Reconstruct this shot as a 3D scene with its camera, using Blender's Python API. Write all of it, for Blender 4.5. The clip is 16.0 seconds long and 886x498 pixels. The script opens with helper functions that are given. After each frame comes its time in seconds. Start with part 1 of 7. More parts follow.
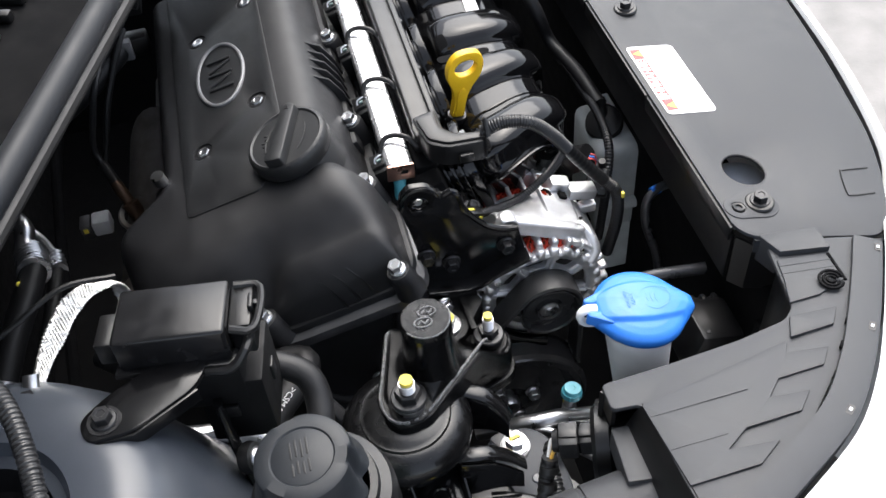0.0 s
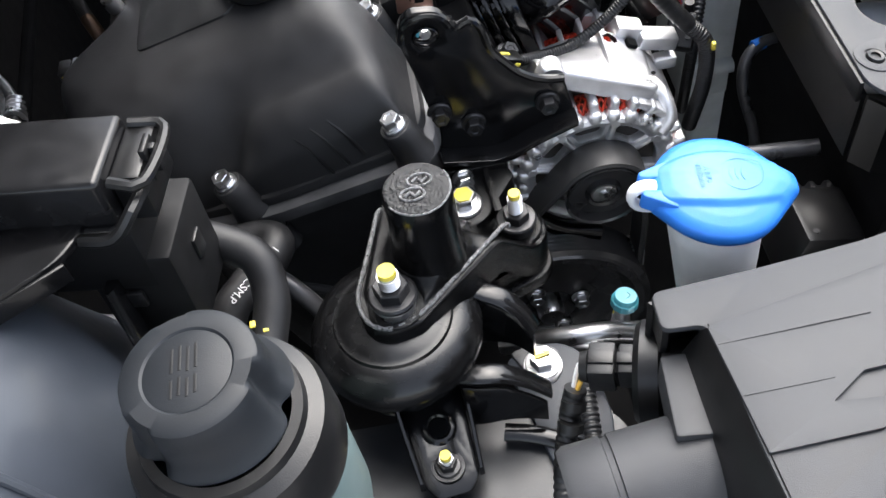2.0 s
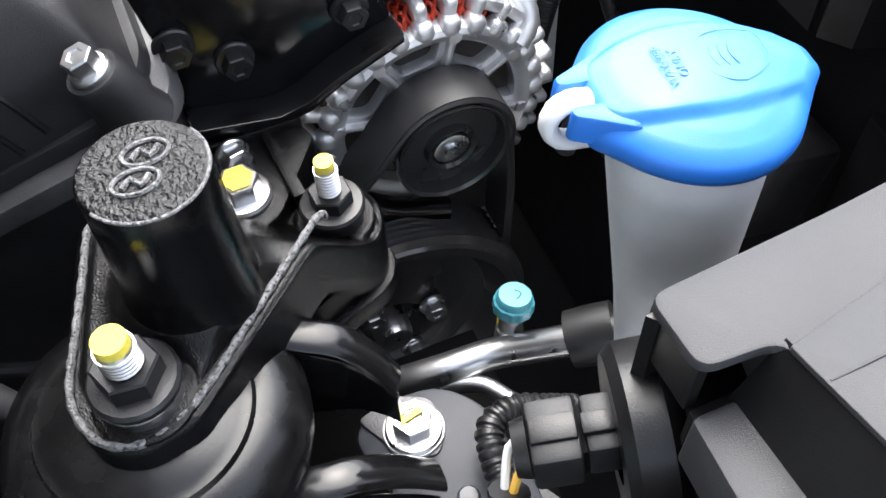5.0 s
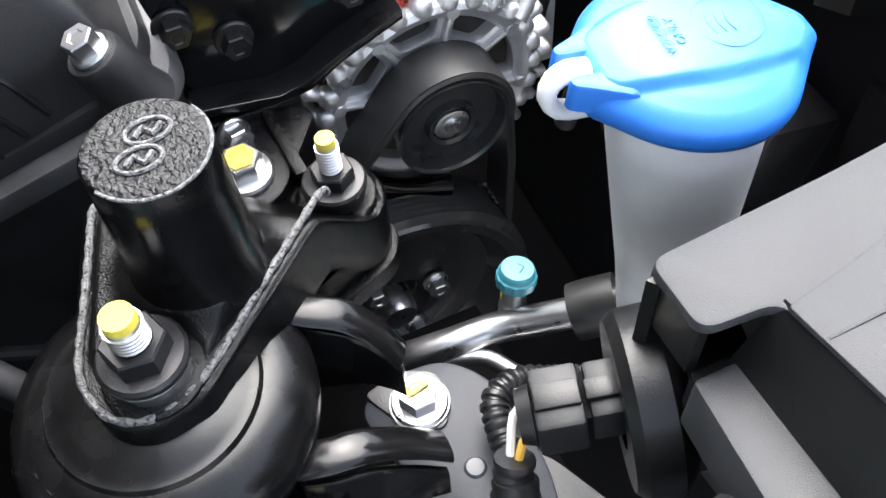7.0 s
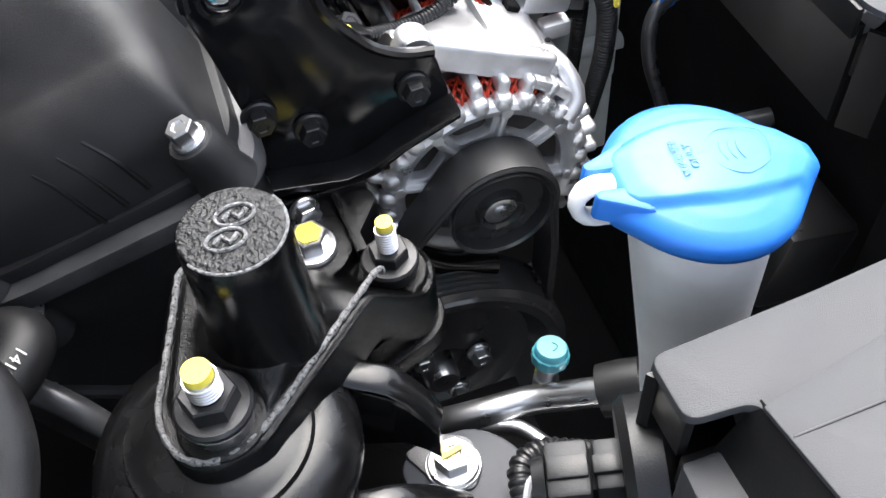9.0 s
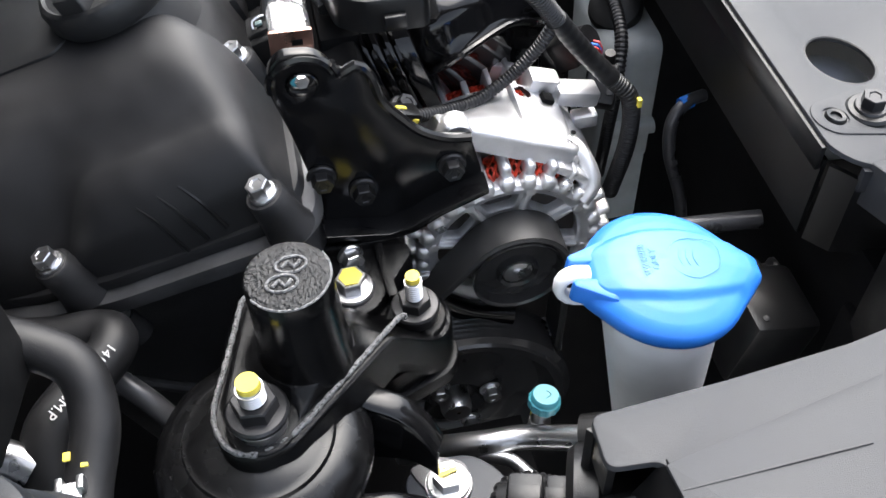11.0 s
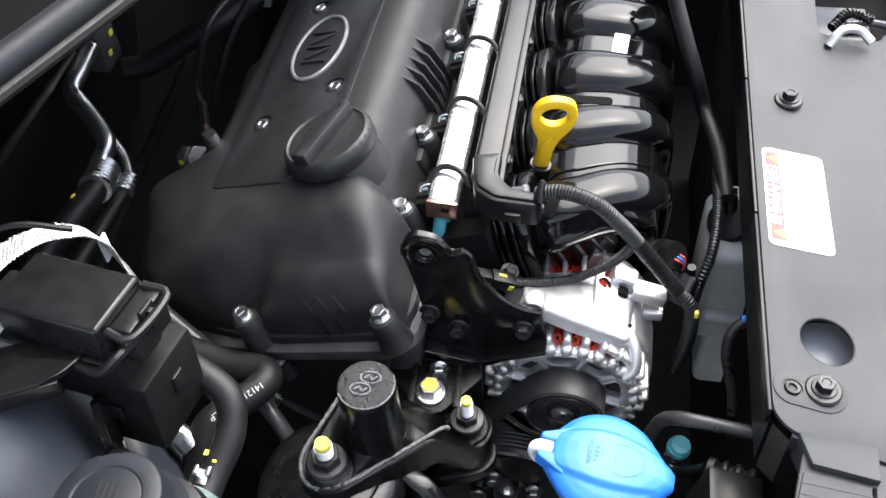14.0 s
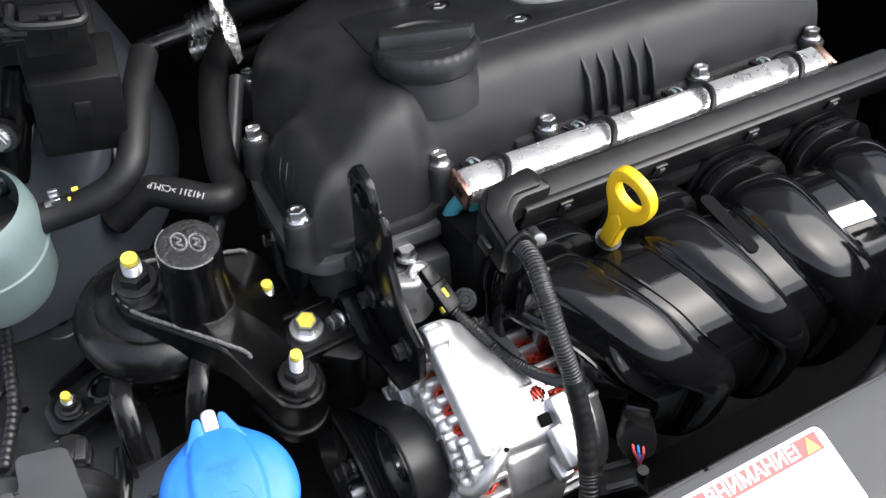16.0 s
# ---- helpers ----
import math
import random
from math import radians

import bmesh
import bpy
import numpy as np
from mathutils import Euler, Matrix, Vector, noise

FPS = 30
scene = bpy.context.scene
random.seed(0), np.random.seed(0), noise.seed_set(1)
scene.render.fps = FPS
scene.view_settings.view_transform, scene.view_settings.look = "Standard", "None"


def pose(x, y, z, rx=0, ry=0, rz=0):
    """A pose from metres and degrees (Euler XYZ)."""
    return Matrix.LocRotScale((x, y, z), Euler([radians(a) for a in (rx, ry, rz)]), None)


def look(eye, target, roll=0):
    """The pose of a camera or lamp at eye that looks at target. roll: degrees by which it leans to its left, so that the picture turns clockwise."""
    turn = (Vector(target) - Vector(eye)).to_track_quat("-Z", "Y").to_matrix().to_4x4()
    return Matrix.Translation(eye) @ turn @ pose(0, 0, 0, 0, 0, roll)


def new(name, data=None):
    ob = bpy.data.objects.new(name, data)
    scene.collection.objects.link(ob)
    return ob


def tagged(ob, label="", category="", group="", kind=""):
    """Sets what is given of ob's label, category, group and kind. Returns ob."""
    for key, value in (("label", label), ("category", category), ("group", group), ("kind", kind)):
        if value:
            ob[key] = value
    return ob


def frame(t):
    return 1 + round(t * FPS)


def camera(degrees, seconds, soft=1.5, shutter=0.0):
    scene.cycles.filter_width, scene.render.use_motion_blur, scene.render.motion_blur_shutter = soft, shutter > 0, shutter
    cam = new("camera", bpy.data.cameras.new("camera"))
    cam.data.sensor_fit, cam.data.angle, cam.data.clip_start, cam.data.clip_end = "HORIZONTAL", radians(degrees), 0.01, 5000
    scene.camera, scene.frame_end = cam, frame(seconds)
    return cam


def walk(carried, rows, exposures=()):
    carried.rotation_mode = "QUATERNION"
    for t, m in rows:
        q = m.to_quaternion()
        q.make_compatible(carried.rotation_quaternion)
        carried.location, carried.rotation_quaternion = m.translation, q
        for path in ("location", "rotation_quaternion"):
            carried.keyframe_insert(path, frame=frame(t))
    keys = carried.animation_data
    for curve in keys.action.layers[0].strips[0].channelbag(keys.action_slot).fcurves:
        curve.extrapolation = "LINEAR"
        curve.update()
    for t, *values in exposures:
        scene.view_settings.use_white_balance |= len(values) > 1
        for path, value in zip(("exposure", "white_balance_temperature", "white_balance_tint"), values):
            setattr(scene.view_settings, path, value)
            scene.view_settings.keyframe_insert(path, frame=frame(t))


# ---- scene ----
cam = camera(50.24, 16.0)
PATH = [
    (0, (-0.04254, -0.48290, 0.54093), (0.01390, -0.15063, 0.17158), -6.021),
    (0.5, (-0.02405, -0.47801, 0.53924), (0.02191, -0.14688, 0.16743), -5.694),
    (1, (-0.01337, -0.47048, 0.53825), (0.01884, -0.14031, 0.16416), -5.176),
    (1.5, (0.00227, -0.45499, 0.49218), (0.01370, -0.13285, 0.10995), -6.478),
    (2, (0.02172, -0.39089, 0.38277), (0.01733, -0.08851, -0.01541), -11.274),
    (2.2, (0.02726, -0.35272, 0.34765), (0.02772, -0.05425, -0.05350), -12.842),
    (2.5, (0.02793, -0.31126, 0.30089), (0.04717, -0.01943, -0.10465), -12.405),
    (3, (0.02550, -0.27227, 0.25572), (0.08791, 0.01302, -0.15013), -8.865),
    (3.4, (0.02404, -0.26815, 0.23835), (0.10689, 0.01790, -0.16329), -7.123),
    (4, (0.02261, -0.25585, 0.21561), (0.12574, 0.02357, -0.18600), -3.306),
    (6.5, (0.02541, -0.24936, 0.19897), (0.12646, 0.00969, -0.21657), -4.170),
    (7, (0.02223, -0.25445, 0.20284), (0.12059, 0.00934, -0.21037), -4.910),
    (7.5, (0.02114, -0.25896, 0.20938), (0.11556, 0.01163, -0.20033), -5.664),
    (8, (0.02128, -0.26424, 0.22383), (0.11280, 0.01686, -0.17942), -5.906),
    (8.5, (0.02126, -0.26719, 0.23284), (0.10754, 0.02425, -0.16417), -5.749),
    (10.8, (0.03341, -0.31136, 0.29950), (0.09011, 0.00181, -0.08613), -3.729),
    (11, (0.03228, -0.31484, 0.31126), (0.08570, 0.00081, -0.07282), -3.305),
    (11.5, (0.03945, -0.32201, 0.33746), (0.08042, -0.00361, -0.04587), -3.224),
    (12, (0.05208, -0.33435, 0.38372), (0.07340, -0.01235, 0.00181), -3.224),
    (12.5, (0.07121, -0.33955, 0.43186), (0.06904, -0.01214, 0.05397), -3.151),
    (13, (0.08891, -0.34173, 0.46021), (0.06259, -0.00827, 0.08858), -3.341),
    (13.5, (0.12448, -0.35860, 0.49278), (0.07062, -0.02360, 0.12552), -3.004),
    (14, (0.13290, -0.38271, 0.49913), (0.06052, -0.05418, 0.12923), -3.783),
    (14.5, (0.15689, -0.38942, 0.45067), (0.06972, -0.06624, 0.07925), -3.440),
    (14.7, (0.20138, -0.35828, 0.43998), (0.09651, -0.04633, 0.06356), -1.124),
    (15, (0.30583, -0.29437, 0.43874), (0.13759, -0.01020, 0.06332), 1.619),
    (15.5, (0.36507, -0.22363, 0.43567), (0.14353, 0.02242, 0.06100), 2.011),
    (16, (0.35493, -0.13368, 0.44263), (0.09878, 0.04353, 0.05150), 7.567),
]
# the clip's camera sets its own exposure
LIGHTNESS = [(0, 1.70), (1, 1.78), (1.5, 1.94), (2, 2.11), (2.5, 2.20), (4, 2.23), (6.5, 2.55), (8.5, 2.43), (10.8, 2.15), (12.5, 2.07), (14, 2.12), (14.5, 2.18), (15, 2.04), (15.5, 1.89), (16, 1.71)]
walk(cam, [(t, look(eye, target, roll)) for t, eye, target, roll in PATH], LIGHTNESS)

# ---- light ----
world = bpy.data.worlds.new("sky")
scene.world = world
world.use_nodes = True
wn = world.node_tree.nodes
wl = world.node_tree.links
wn.clear()
sky = wn.new("ShaderNodeTexSky")
sky.sky_type, sky.sun_disc = "NISHITA", False
sky.sun_elevation, sky.sun_rotation = radians(57), radians(29)
sky.air_density, sky.dust_density, sky.ozone_density = 1.0, 3.0, 1.0
grey = wn.new("ShaderNodeHueSaturation")
grey.inputs["Saturation"].default_value = 0.48
bg = wn.new("ShaderNodeBackground")
bg.inputs["Strength"].default_value = 0.14
wo = wn.new("ShaderNodeOutputWorld")
wl.new(sky.outputs[0], grey.inputs["Color"])
wl.new(grey.outputs[0], bg.inputs["Color"])
wl.new(bg.outputs[0], wo.inputs["Surface"])

sun_data = bpy.data.lights.new("sun", "SUN")
sun_data.energy, sun_data.angle, sun_data.color = 1.3, radians(64), (1.0, 0.98, 0.95)
sun = new("sun", sun_data)
sun.matrix_world = look((0.75, 1.35, 2.4), (0, 0, 0))
scene.view_settings.exposure = 1.85


# ---- materials ----
def material(name, color, rough=0.5, metal=0.0, vary=0.25, scale=60.0, bump=0.15, fine=900.0, spec=0.5, coat=0.0, rvary=0.15, transmit=0.0, sss=0.0, deep=0.0004):
    m = bpy.data.materials.new(name)
    m.use_nodes = True
    n, l = m.node_tree.nodes, m.node_tree.links
    b = n["Principled BSDF"]
    tc = n.new("ShaderNodeTexCoord")
    big = n.new("ShaderNodeTexNoise")
    big.inputs["Scale"].default_value, big.inputs["Detail"].default_value = scale, 6.0
    small = n.new("ShaderNodeTexNoise")
    small.inputs["Scale"].default_value, small.inputs["Detail"].default_value = fine, 3.0
    l.new(tc.outputs["Object"], big.inputs["Vector"])
    l.new(tc.outputs["Object"], small.inputs["Vector"])
    ramp = n.new("ShaderNodeMapRange")
    ramp.inputs["From Min"].default_value, ramp.inputs["From Max"].default_value = 0.3, 0.7
    ramp.inputs["To Min"].default_value, ramp.inputs["To Max"].default_value = 1 - vary, 1 + vary
    l.new(big.outputs["Fac"], ramp.inputs["Value"])
    tint = n.new("ShaderNodeVectorMath")
    tint.operation = "SCALE"
    tint.inputs[0].default_value = color[:3]
    l.new(ramp.outputs[0], tint.inputs["Scale"])
    l.new(tint.outputs[0], b.inputs["Base Color"])
    rr = n.new("ShaderNodeMapRange")
    rr.inputs["From Min"].default_value, rr.inputs["From Max"].default_value = 0.3, 0.7
    rr.inputs["To Min"].default_value, rr.inputs["To Max"].default_value = max(0.02, rough * (1 - rvary)), min(1, rough * (1 + rvary))
    l.new(big.outputs["Fac"], rr.inputs["Value"])
    l.new(rr.outputs[0], b.inputs["Roughness"])
    b.inputs["Metallic"].default_value = metal
    b.inputs["Specular IOR Level"].default_value = spec
    b.inputs["Coat Weight"].default_value = coat
    b.inputs["Coat Roughness"].default_value = 0.08
    b.inputs["Transmission Weight"].default_value = transmit
    if sss:
        b.inputs["Subsurface Weight"].default_value = sss
        b.inputs["Subsurface Radius"].default_value = (0.01, 0.01, 0.01)
    if bump:
        bp = n.new("ShaderNodeBump")
        bp.inputs["Strength"].default_value, bp.inputs["Distance"].default_value = bump, deep
        l.new(small.outputs["Fac"], bp.inputs["Height"])
        l.new(bp.outputs[0], b.inputs["Normal"])
    return m


COVER = material("moulded_black_plastic", (0.0155, 0.0155, 0.0167), 0.5, bump=0.35, fine=2500, vary=0.18, spec=0.36)
PLATE = material("satin_black_plastic", (0.0130, 0.0135, 0.0146), 0.42, bump=0.25, fine=2500, vary=0.15, spec=0.42)
GLOSS = material("glossy_black_plastic", (0.0042, 0.0042, 0.0047), 0.095, bump=0.05, fine=600, vary=0.2, rvary=0.4, spec=0.34)
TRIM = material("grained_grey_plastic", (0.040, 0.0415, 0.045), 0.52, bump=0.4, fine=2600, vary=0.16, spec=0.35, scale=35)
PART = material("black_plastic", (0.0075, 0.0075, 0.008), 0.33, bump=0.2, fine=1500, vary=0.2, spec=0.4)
RUBBER = material("black_rubber", (0.01, 0.01, 0.0105), 0.42, bump=0.2, fine=1200, vary=0.25, spec=0.35)
HOSE = material("hose_rubber", (0.0095, 0.0095, 0.0104), 0.48, bump=0.35, fine=2200, vary=0.25, spec=0.35)
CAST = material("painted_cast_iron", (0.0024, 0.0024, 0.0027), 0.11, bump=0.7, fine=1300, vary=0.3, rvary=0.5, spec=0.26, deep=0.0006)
STAMP = material("painted_steel", (0.0045, 0.0045, 0.005), 0.17, spec=0.38, bump=0.12, fine=300, vary=0.2, rvary=0.3)
ALU = material("cast_aluminium", (0.72, 0.72, 0.73), 0.36, metal=0.82, bump=0.7, fine=1500, vary=0.14, rvary=0.25)
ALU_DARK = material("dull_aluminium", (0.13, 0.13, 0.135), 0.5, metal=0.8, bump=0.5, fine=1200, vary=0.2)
STEEL = material("bright_steel", (0.88, 0.88, 0.89), 0.2, metal=1.0, bump=0.05, fine=400, vary=0.05)
PIPE = material("drawn_aluminium", (0.62, 0.62, 0.63), 0.30, metal=1.0, bump=0.1, fine=700, vary=0.08)
ZINC = material("zinc_plated_steel", (0.66, 0.66, 0.67), 0.3, metal=1.0, bump=0.2, fine=1500, vary=0.15)
DARKBOLT = material("black_bolt", (0.03, 0.03, 0.032), 0.32, metal=0.6, bump=0.2, fine=1500, vary=0.2)
COPPER = material("copper_plating", (0.62, 0.38, 0.31), 0.3, metal=1.0, bump=0.1, vary=0.2)
WIND = material("enamelled_copper", (0.52, 0.045, 0.02), 0.28, metal=0.35, bump=0.1, vary=0.3, scale=300)
RUST = material("heat_browned_steel", (0.09, 0.055, 0.035), 0.45, metal=0.7, bump=0.3, vary=0.3)
BADGE = material("satin_grey_plastic", (0.16, 0.16, 0.165), 0.4, bump=0.1, vary=0.1)
YELLOW = material("yellow_plastic", (0.83, 0.50, 0.015), 0.4, bump=0.1, vary=0.06)
MARK = material("yellow_paint_mark", (0.82, 0.68, 0.09), 0.5, bump=0.2, vary=0.15, scale=300)
BLUE = material("blue_plastic", (0.0205, 0.172, 0.62), 0.42, bump=0.12, fine=2500, vary=0.06, sss=0.1)
BLUE_MARK = material("blue_relief", (0.026, 0.20, 0.69), 0.42, bump=0.1, vary=0.05)
TEAL = material("teal_plastic", (0.05, 0.25, 0.31), 0.4, bump=0.15, vary=0.12)
TEAL_DARK = material("teal_gasket", (0.03, 0.22, 0.22), 0.45, bump=0.15, vary=0.15)
MILK = material("milky_polyethylene", (0.82, 0.83, 0.84), 0.45, bump=0.1, vary=0.05, sss=0.35)
MILK_GREEN = material("fluid_filled_plastic", (0.135, 0.185, 0.183), 0.35, bump=0.1, vary=0.08, sss=0.3)
TANK = material("aged_white_plastic", (0.46, 0.49, 0.49), 0.45, bump=0.15, vary=0.1, sss=0.2)
WHITE = material("white_label", (0.82, 0.82, 0.82), 0.5, bump=0.0, vary=0.03)
INK = material("white_ink", (0.5, 0.5, 0.5), 0.6, bump=0.0, vary=0.1)
GREY_INK = material("grey_ink", (0.35, 0.35, 0.36), 0.6, bump=0.0, vary=0.1)
RED = material("red_print", (0.55, 0.06, 0.06), 0.5, bump=0.0, vary=0.05)
ORANGE = material("orange_print", (0.70, 0.12, 0.03), 0.5, bump=0.0, vary=0.05)
AMBER = material("amber_print", (0.85, 0.50, 0.08), 0.5, bump=0.0, vary=0.05)
BODY = material("grey_body_paint", (0.038, 0.044, 0.055), 0.34, bump=0.05, fine=300, vary=0.06, coat=0.12, rvary=0.15, spec=0.4)
# darker copy of the body paint, with the shade of the inner wing in it
BODY_DARK = material("shaded_body_paint", (0.015, 0.0162, 0.019), 0.35, bump=0.15, fine=500, vary=0.2)
BUMPER = material("white_body_paint", (0.80, 0.80, 0.80), 0.12, bump=0.0, vary=0.02, coat=1.0)
EXHAUST = material("heat_shield_steel", (0.27, 0.245, 0.22), 0.42, metal=0.6, bump=0.5, fine=500, vary=0.25)
# for black parts and print; also painted where deep shade lies
DARK = material("shade_and_part_black", (0.004, 0.004, 0.0045), 0.85, spec=0.12, bump=0.2, vary=0.3)
BRAID = material("tinned_braid", (0.72, 0.71, 0.68), 0.4, metal=0.9, bump=0.3, vary=0.2, scale=200)
CHROME = material("lamp_reflector", (0.75, 0.76, 0.80), 0.12, metal=1.0, bump=0.0, vary=0.03)
SHELL = material("pale_lamp_shell", (0.62, 0.64, 0.68), 0.35, bump=0.05, vary=0.06)
HOOD = material("grey_bonnet_underside", (0.30, 0.30, 0.30), 0.5, bump=0.1, vary=0.1)
CONCRETE = material("concrete", (0.216, 0.207, 0.198), 0.85, bump=0.8, fine=150, vary=0.25, scale=8)


# ---- shaping helpers ----
def thing(name, at, label, category, group="", kind=""):
    e = new(name)
    e.empty_display_size = 0.01
    e.location = at
    return tagged(e, label, category, group, kind)


def finish(name, bm, mat, angle=35):
    bmesh.ops.recalc_face_normals(bm, faces=bm.faces)
    me = bpy.data.meshes.new(name)
    bm.to_mesh(me)
    bm.free()
    me.materials.append(mat)
    me.shade_smooth()
    me.set_sharp_from_angle(angle=radians(angle))
    return me


def place(name, mesh, parent=None, label="", m=None):
    """Links a mesh given in world measure under a thing or a part."""
    ob = new(name, mesh)
    m = m or Matrix.Identity(4)
    if parent is not None:
        ob.parent = parent
        off = parent.location if parent.parent is None else parent.location + parent.parent.location
        m = Matrix.Translation(-off) @ m
    ob.matrix_basis = m
    if label:
        ob["label"] = label
    return ob


def part(name, bm, mat, parent=None, label="", angle=35, m=None):
    return place(name, finish(name, bm, mat, angle), parent, label, m)


def solo(name, bm, mat, label, category, group="", kind="", angle=35):
    return tagged(part(name, bm, mat, None, "", angle), label, category, group, kind)


def box(cx, cy, cz, sx, sy, sz, bevel=0.0015, m=None, seg=2, bm=None):
    b = bmesh.new()
    bmesh.ops.create_cube(b, size=1.0, matrix=Matrix.Diagonal((sx, sy, sz, 1)))
    if bevel:
        bmesh.ops.bevel(b, geom=b.edges[:], offset=bevel, segments=seg, profile=0.5, affect="EDGES")
    b.transform(Matrix.Translation((cx, cy, cz)))
    if m is not None:
        b.transform(m)
    return join(bm, b)


def join(bm, b):
    if bm is None:
        return b
    me = bpy.data.meshes.new("tmp")
    b.to_mesh(me)
    b.free()
    bm.from_mesh(me)
    bpy.data.meshes.remove(me)
    return bm


def lathe(profile, n=32, m=None, bm=None, closed=False, wobble=None):
    """Turns a profile of (radius, height) about z."""
    b = bmesh.new()
    rings = []
    for r, z in profile:
        if r < 1e-6:
            rings.append([b.verts.new((0, 0, z))])
        else:
            row = []
            for k in range(n):
                a = 2 * math.pi * k / n
                q = r * (wobble(a, z) if wobble else 1)
                row.append(b.verts.new((q * math.cos(a), q * math.sin(a), z)))
            rings.append(row)
    if closed:
        rings.append(rings[0])
    for p, q in zip(rings, rings[1:]):
        for k in range(n):
            a, c = p[k % len(p)], p[(k + 1) % len(p)]
            d, e = q[(k + 1) % len(q)], q[k % len(q)]
            f = [v for i, v in enumerate((a, c, d, e)) if v not in (a, c, d, e)[:i]]
            if len(f) > 2:
                b.faces.new(f)
    if m is not None:
        b.transform(m)
    return join(bm, b)


def axis(at, way):
    """A pose at a point with z along way."""
    return Matrix.Translation(at) @ Vector(way).to_track_quat("Z", "Y").to_matrix().to_4x4()


def curve(points, step=0.004):
    """A smooth line through points, in even steps."""
    p = [Vector(q) for q in points]
    p = [2 * p[0] - p[1]] + p + [2 * p[-1] - p[-2]]
    out = []
    for a, b, c, d in zip(p, p[1:], p[2:], p[3:]):
        n = max(2, int((c - b).length / step))
        for k in range(n):
            t = k / n
            out.append(0.5 * (2 * b + (c - a) * t + (2 * a - 5 * b + 4 * c - d) * t * t + (3 * b - a - 3 * c + d) * t ** 3))
    return out + [p[-2]]


def tube(points, radius, n=14, step=0.004, ribs=0.0, pitch=0.005, bm=None, flat=1.0, caps=True):
    """A tube along a smooth line; ribs: the depth of corrugation; flat: height over width."""
    line = curve(points, min(step, pitch / 4) if ribs else step)
    b = bmesh.new()
    up = Vector((0, 0, 1)) if abs((line[1] - line[0]).normalized().z) < 0.9 else Vector((1, 0, 0))
    rows, run = [], 0.0
    for i, q in enumerate(line):
        way = (line[min(i + 1, len(line) - 1)] - line[max(i - 1, 0)]).normalized()
        side = way.cross(up).normalized()
        up = side.cross(way).normalized()
        if i:
            run += (q - line[i - 1]).length
        r = radius(run) if callable(radius) else radius
        if ribs:
            r += ribs * (0.5 if (run / pitch) % 1 < 0.55 else -0.5)
        rows.append([b.verts.new(q + r * (math.cos(a) * side + flat * math.sin(a) * up)) for a in [2 * math.pi * k / n for k in range(n)]])
    for p, q in zip(rows, rows[1:]):
        for k in range(n):
            b.faces.new((p[k], p[(k + 1) % n], q[(k + 1) % n], q[k]))
    if caps:
        b.faces.new(rows[0])
        b.faces.new(rows[-1])
    return join(bm, b)


def rounded(points, r, n=5):
    """An outline with its corners rounded; r: one radius, or one for each corner."""
    out = []
    for i, p in enumerate(points):
        p = Vector(p)
        a, c = Vector(points[i - 1]), Vector(points[(i + 1) % len(points)])
        q = r[i] if isinstance(r, (list, tuple)) else r
        d = min(q, (a - p).length * 0.45, (c - p).length * 0.45)
        s, e = p + (a - p).normalized() * d, p + (c - p).normalized() * d
        for k in range(n + 1):
            t = k / n
            out.append((1 - t) ** 2 * s + 2 * t * (1 - t) * p + t * t * e)
    return [(v.x, v.y) for v in out]


def ring(cx, cy, r, n=24, ry=None, turn=0.0):
    return [(cx + r * math.cos(a) * math.cos(turn) - (ry or r) * math.sin(a) * math.sin(turn), cy + r * math.cos(a) * math.sin(turn) + (ry or r) * math.sin(a) * math.cos(turn)) for a in [2 * math.pi * k / n for k in range(n)]]


def slab(outline, z0, z1, holes=(), bevel=0.0, m=None, bm=None, seg=2):
    """A flat plate of an outline, with holes through it."""
    b = bmesh.new()
    edges = []
    for loop in (outline, *holes):
        vs = [b.verts.new((x, y, z1)) for x, y in loop]
        edges += [b.edges.new((vs[k - 1], vs[k])) for k in range(len(vs))]
    rim = set(edges)
    bmesh.ops.triangle_fill(b, use_beauty=True, edges=edges)
    bmesh.ops.recalc_face_normals(b, faces=b.faces)
    if b.faces[:][0].normal.z < 0:
        bmesh.ops.reverse_faces(b, faces=b.faces)
    made = bmesh.ops.extrude_face_region(b, geom=b.faces[:])
    low = [g for g in made["geom"] if isinstance(g, bmesh.types.BMVert)]
    bmesh.ops.translate(b, verts=low, vec=(0, 0, z0 - z1))
    bmesh.ops.recalc_face_normals(b, faces=b.faces)
    if bevel:
        top = [e for e in b.edges if e.is_manifold and e.calc_face_angle(0) > 1.0 and all(abs(v.co.z - z1) < 1e-6 for v in e.verts)]
        bmesh.ops.bevel(b, geom=top, offset=bevel, segments=seg, profile=0.5, affect="EDGES")
    if m is not None:
        b.transform(m)
    return join(bm, b)


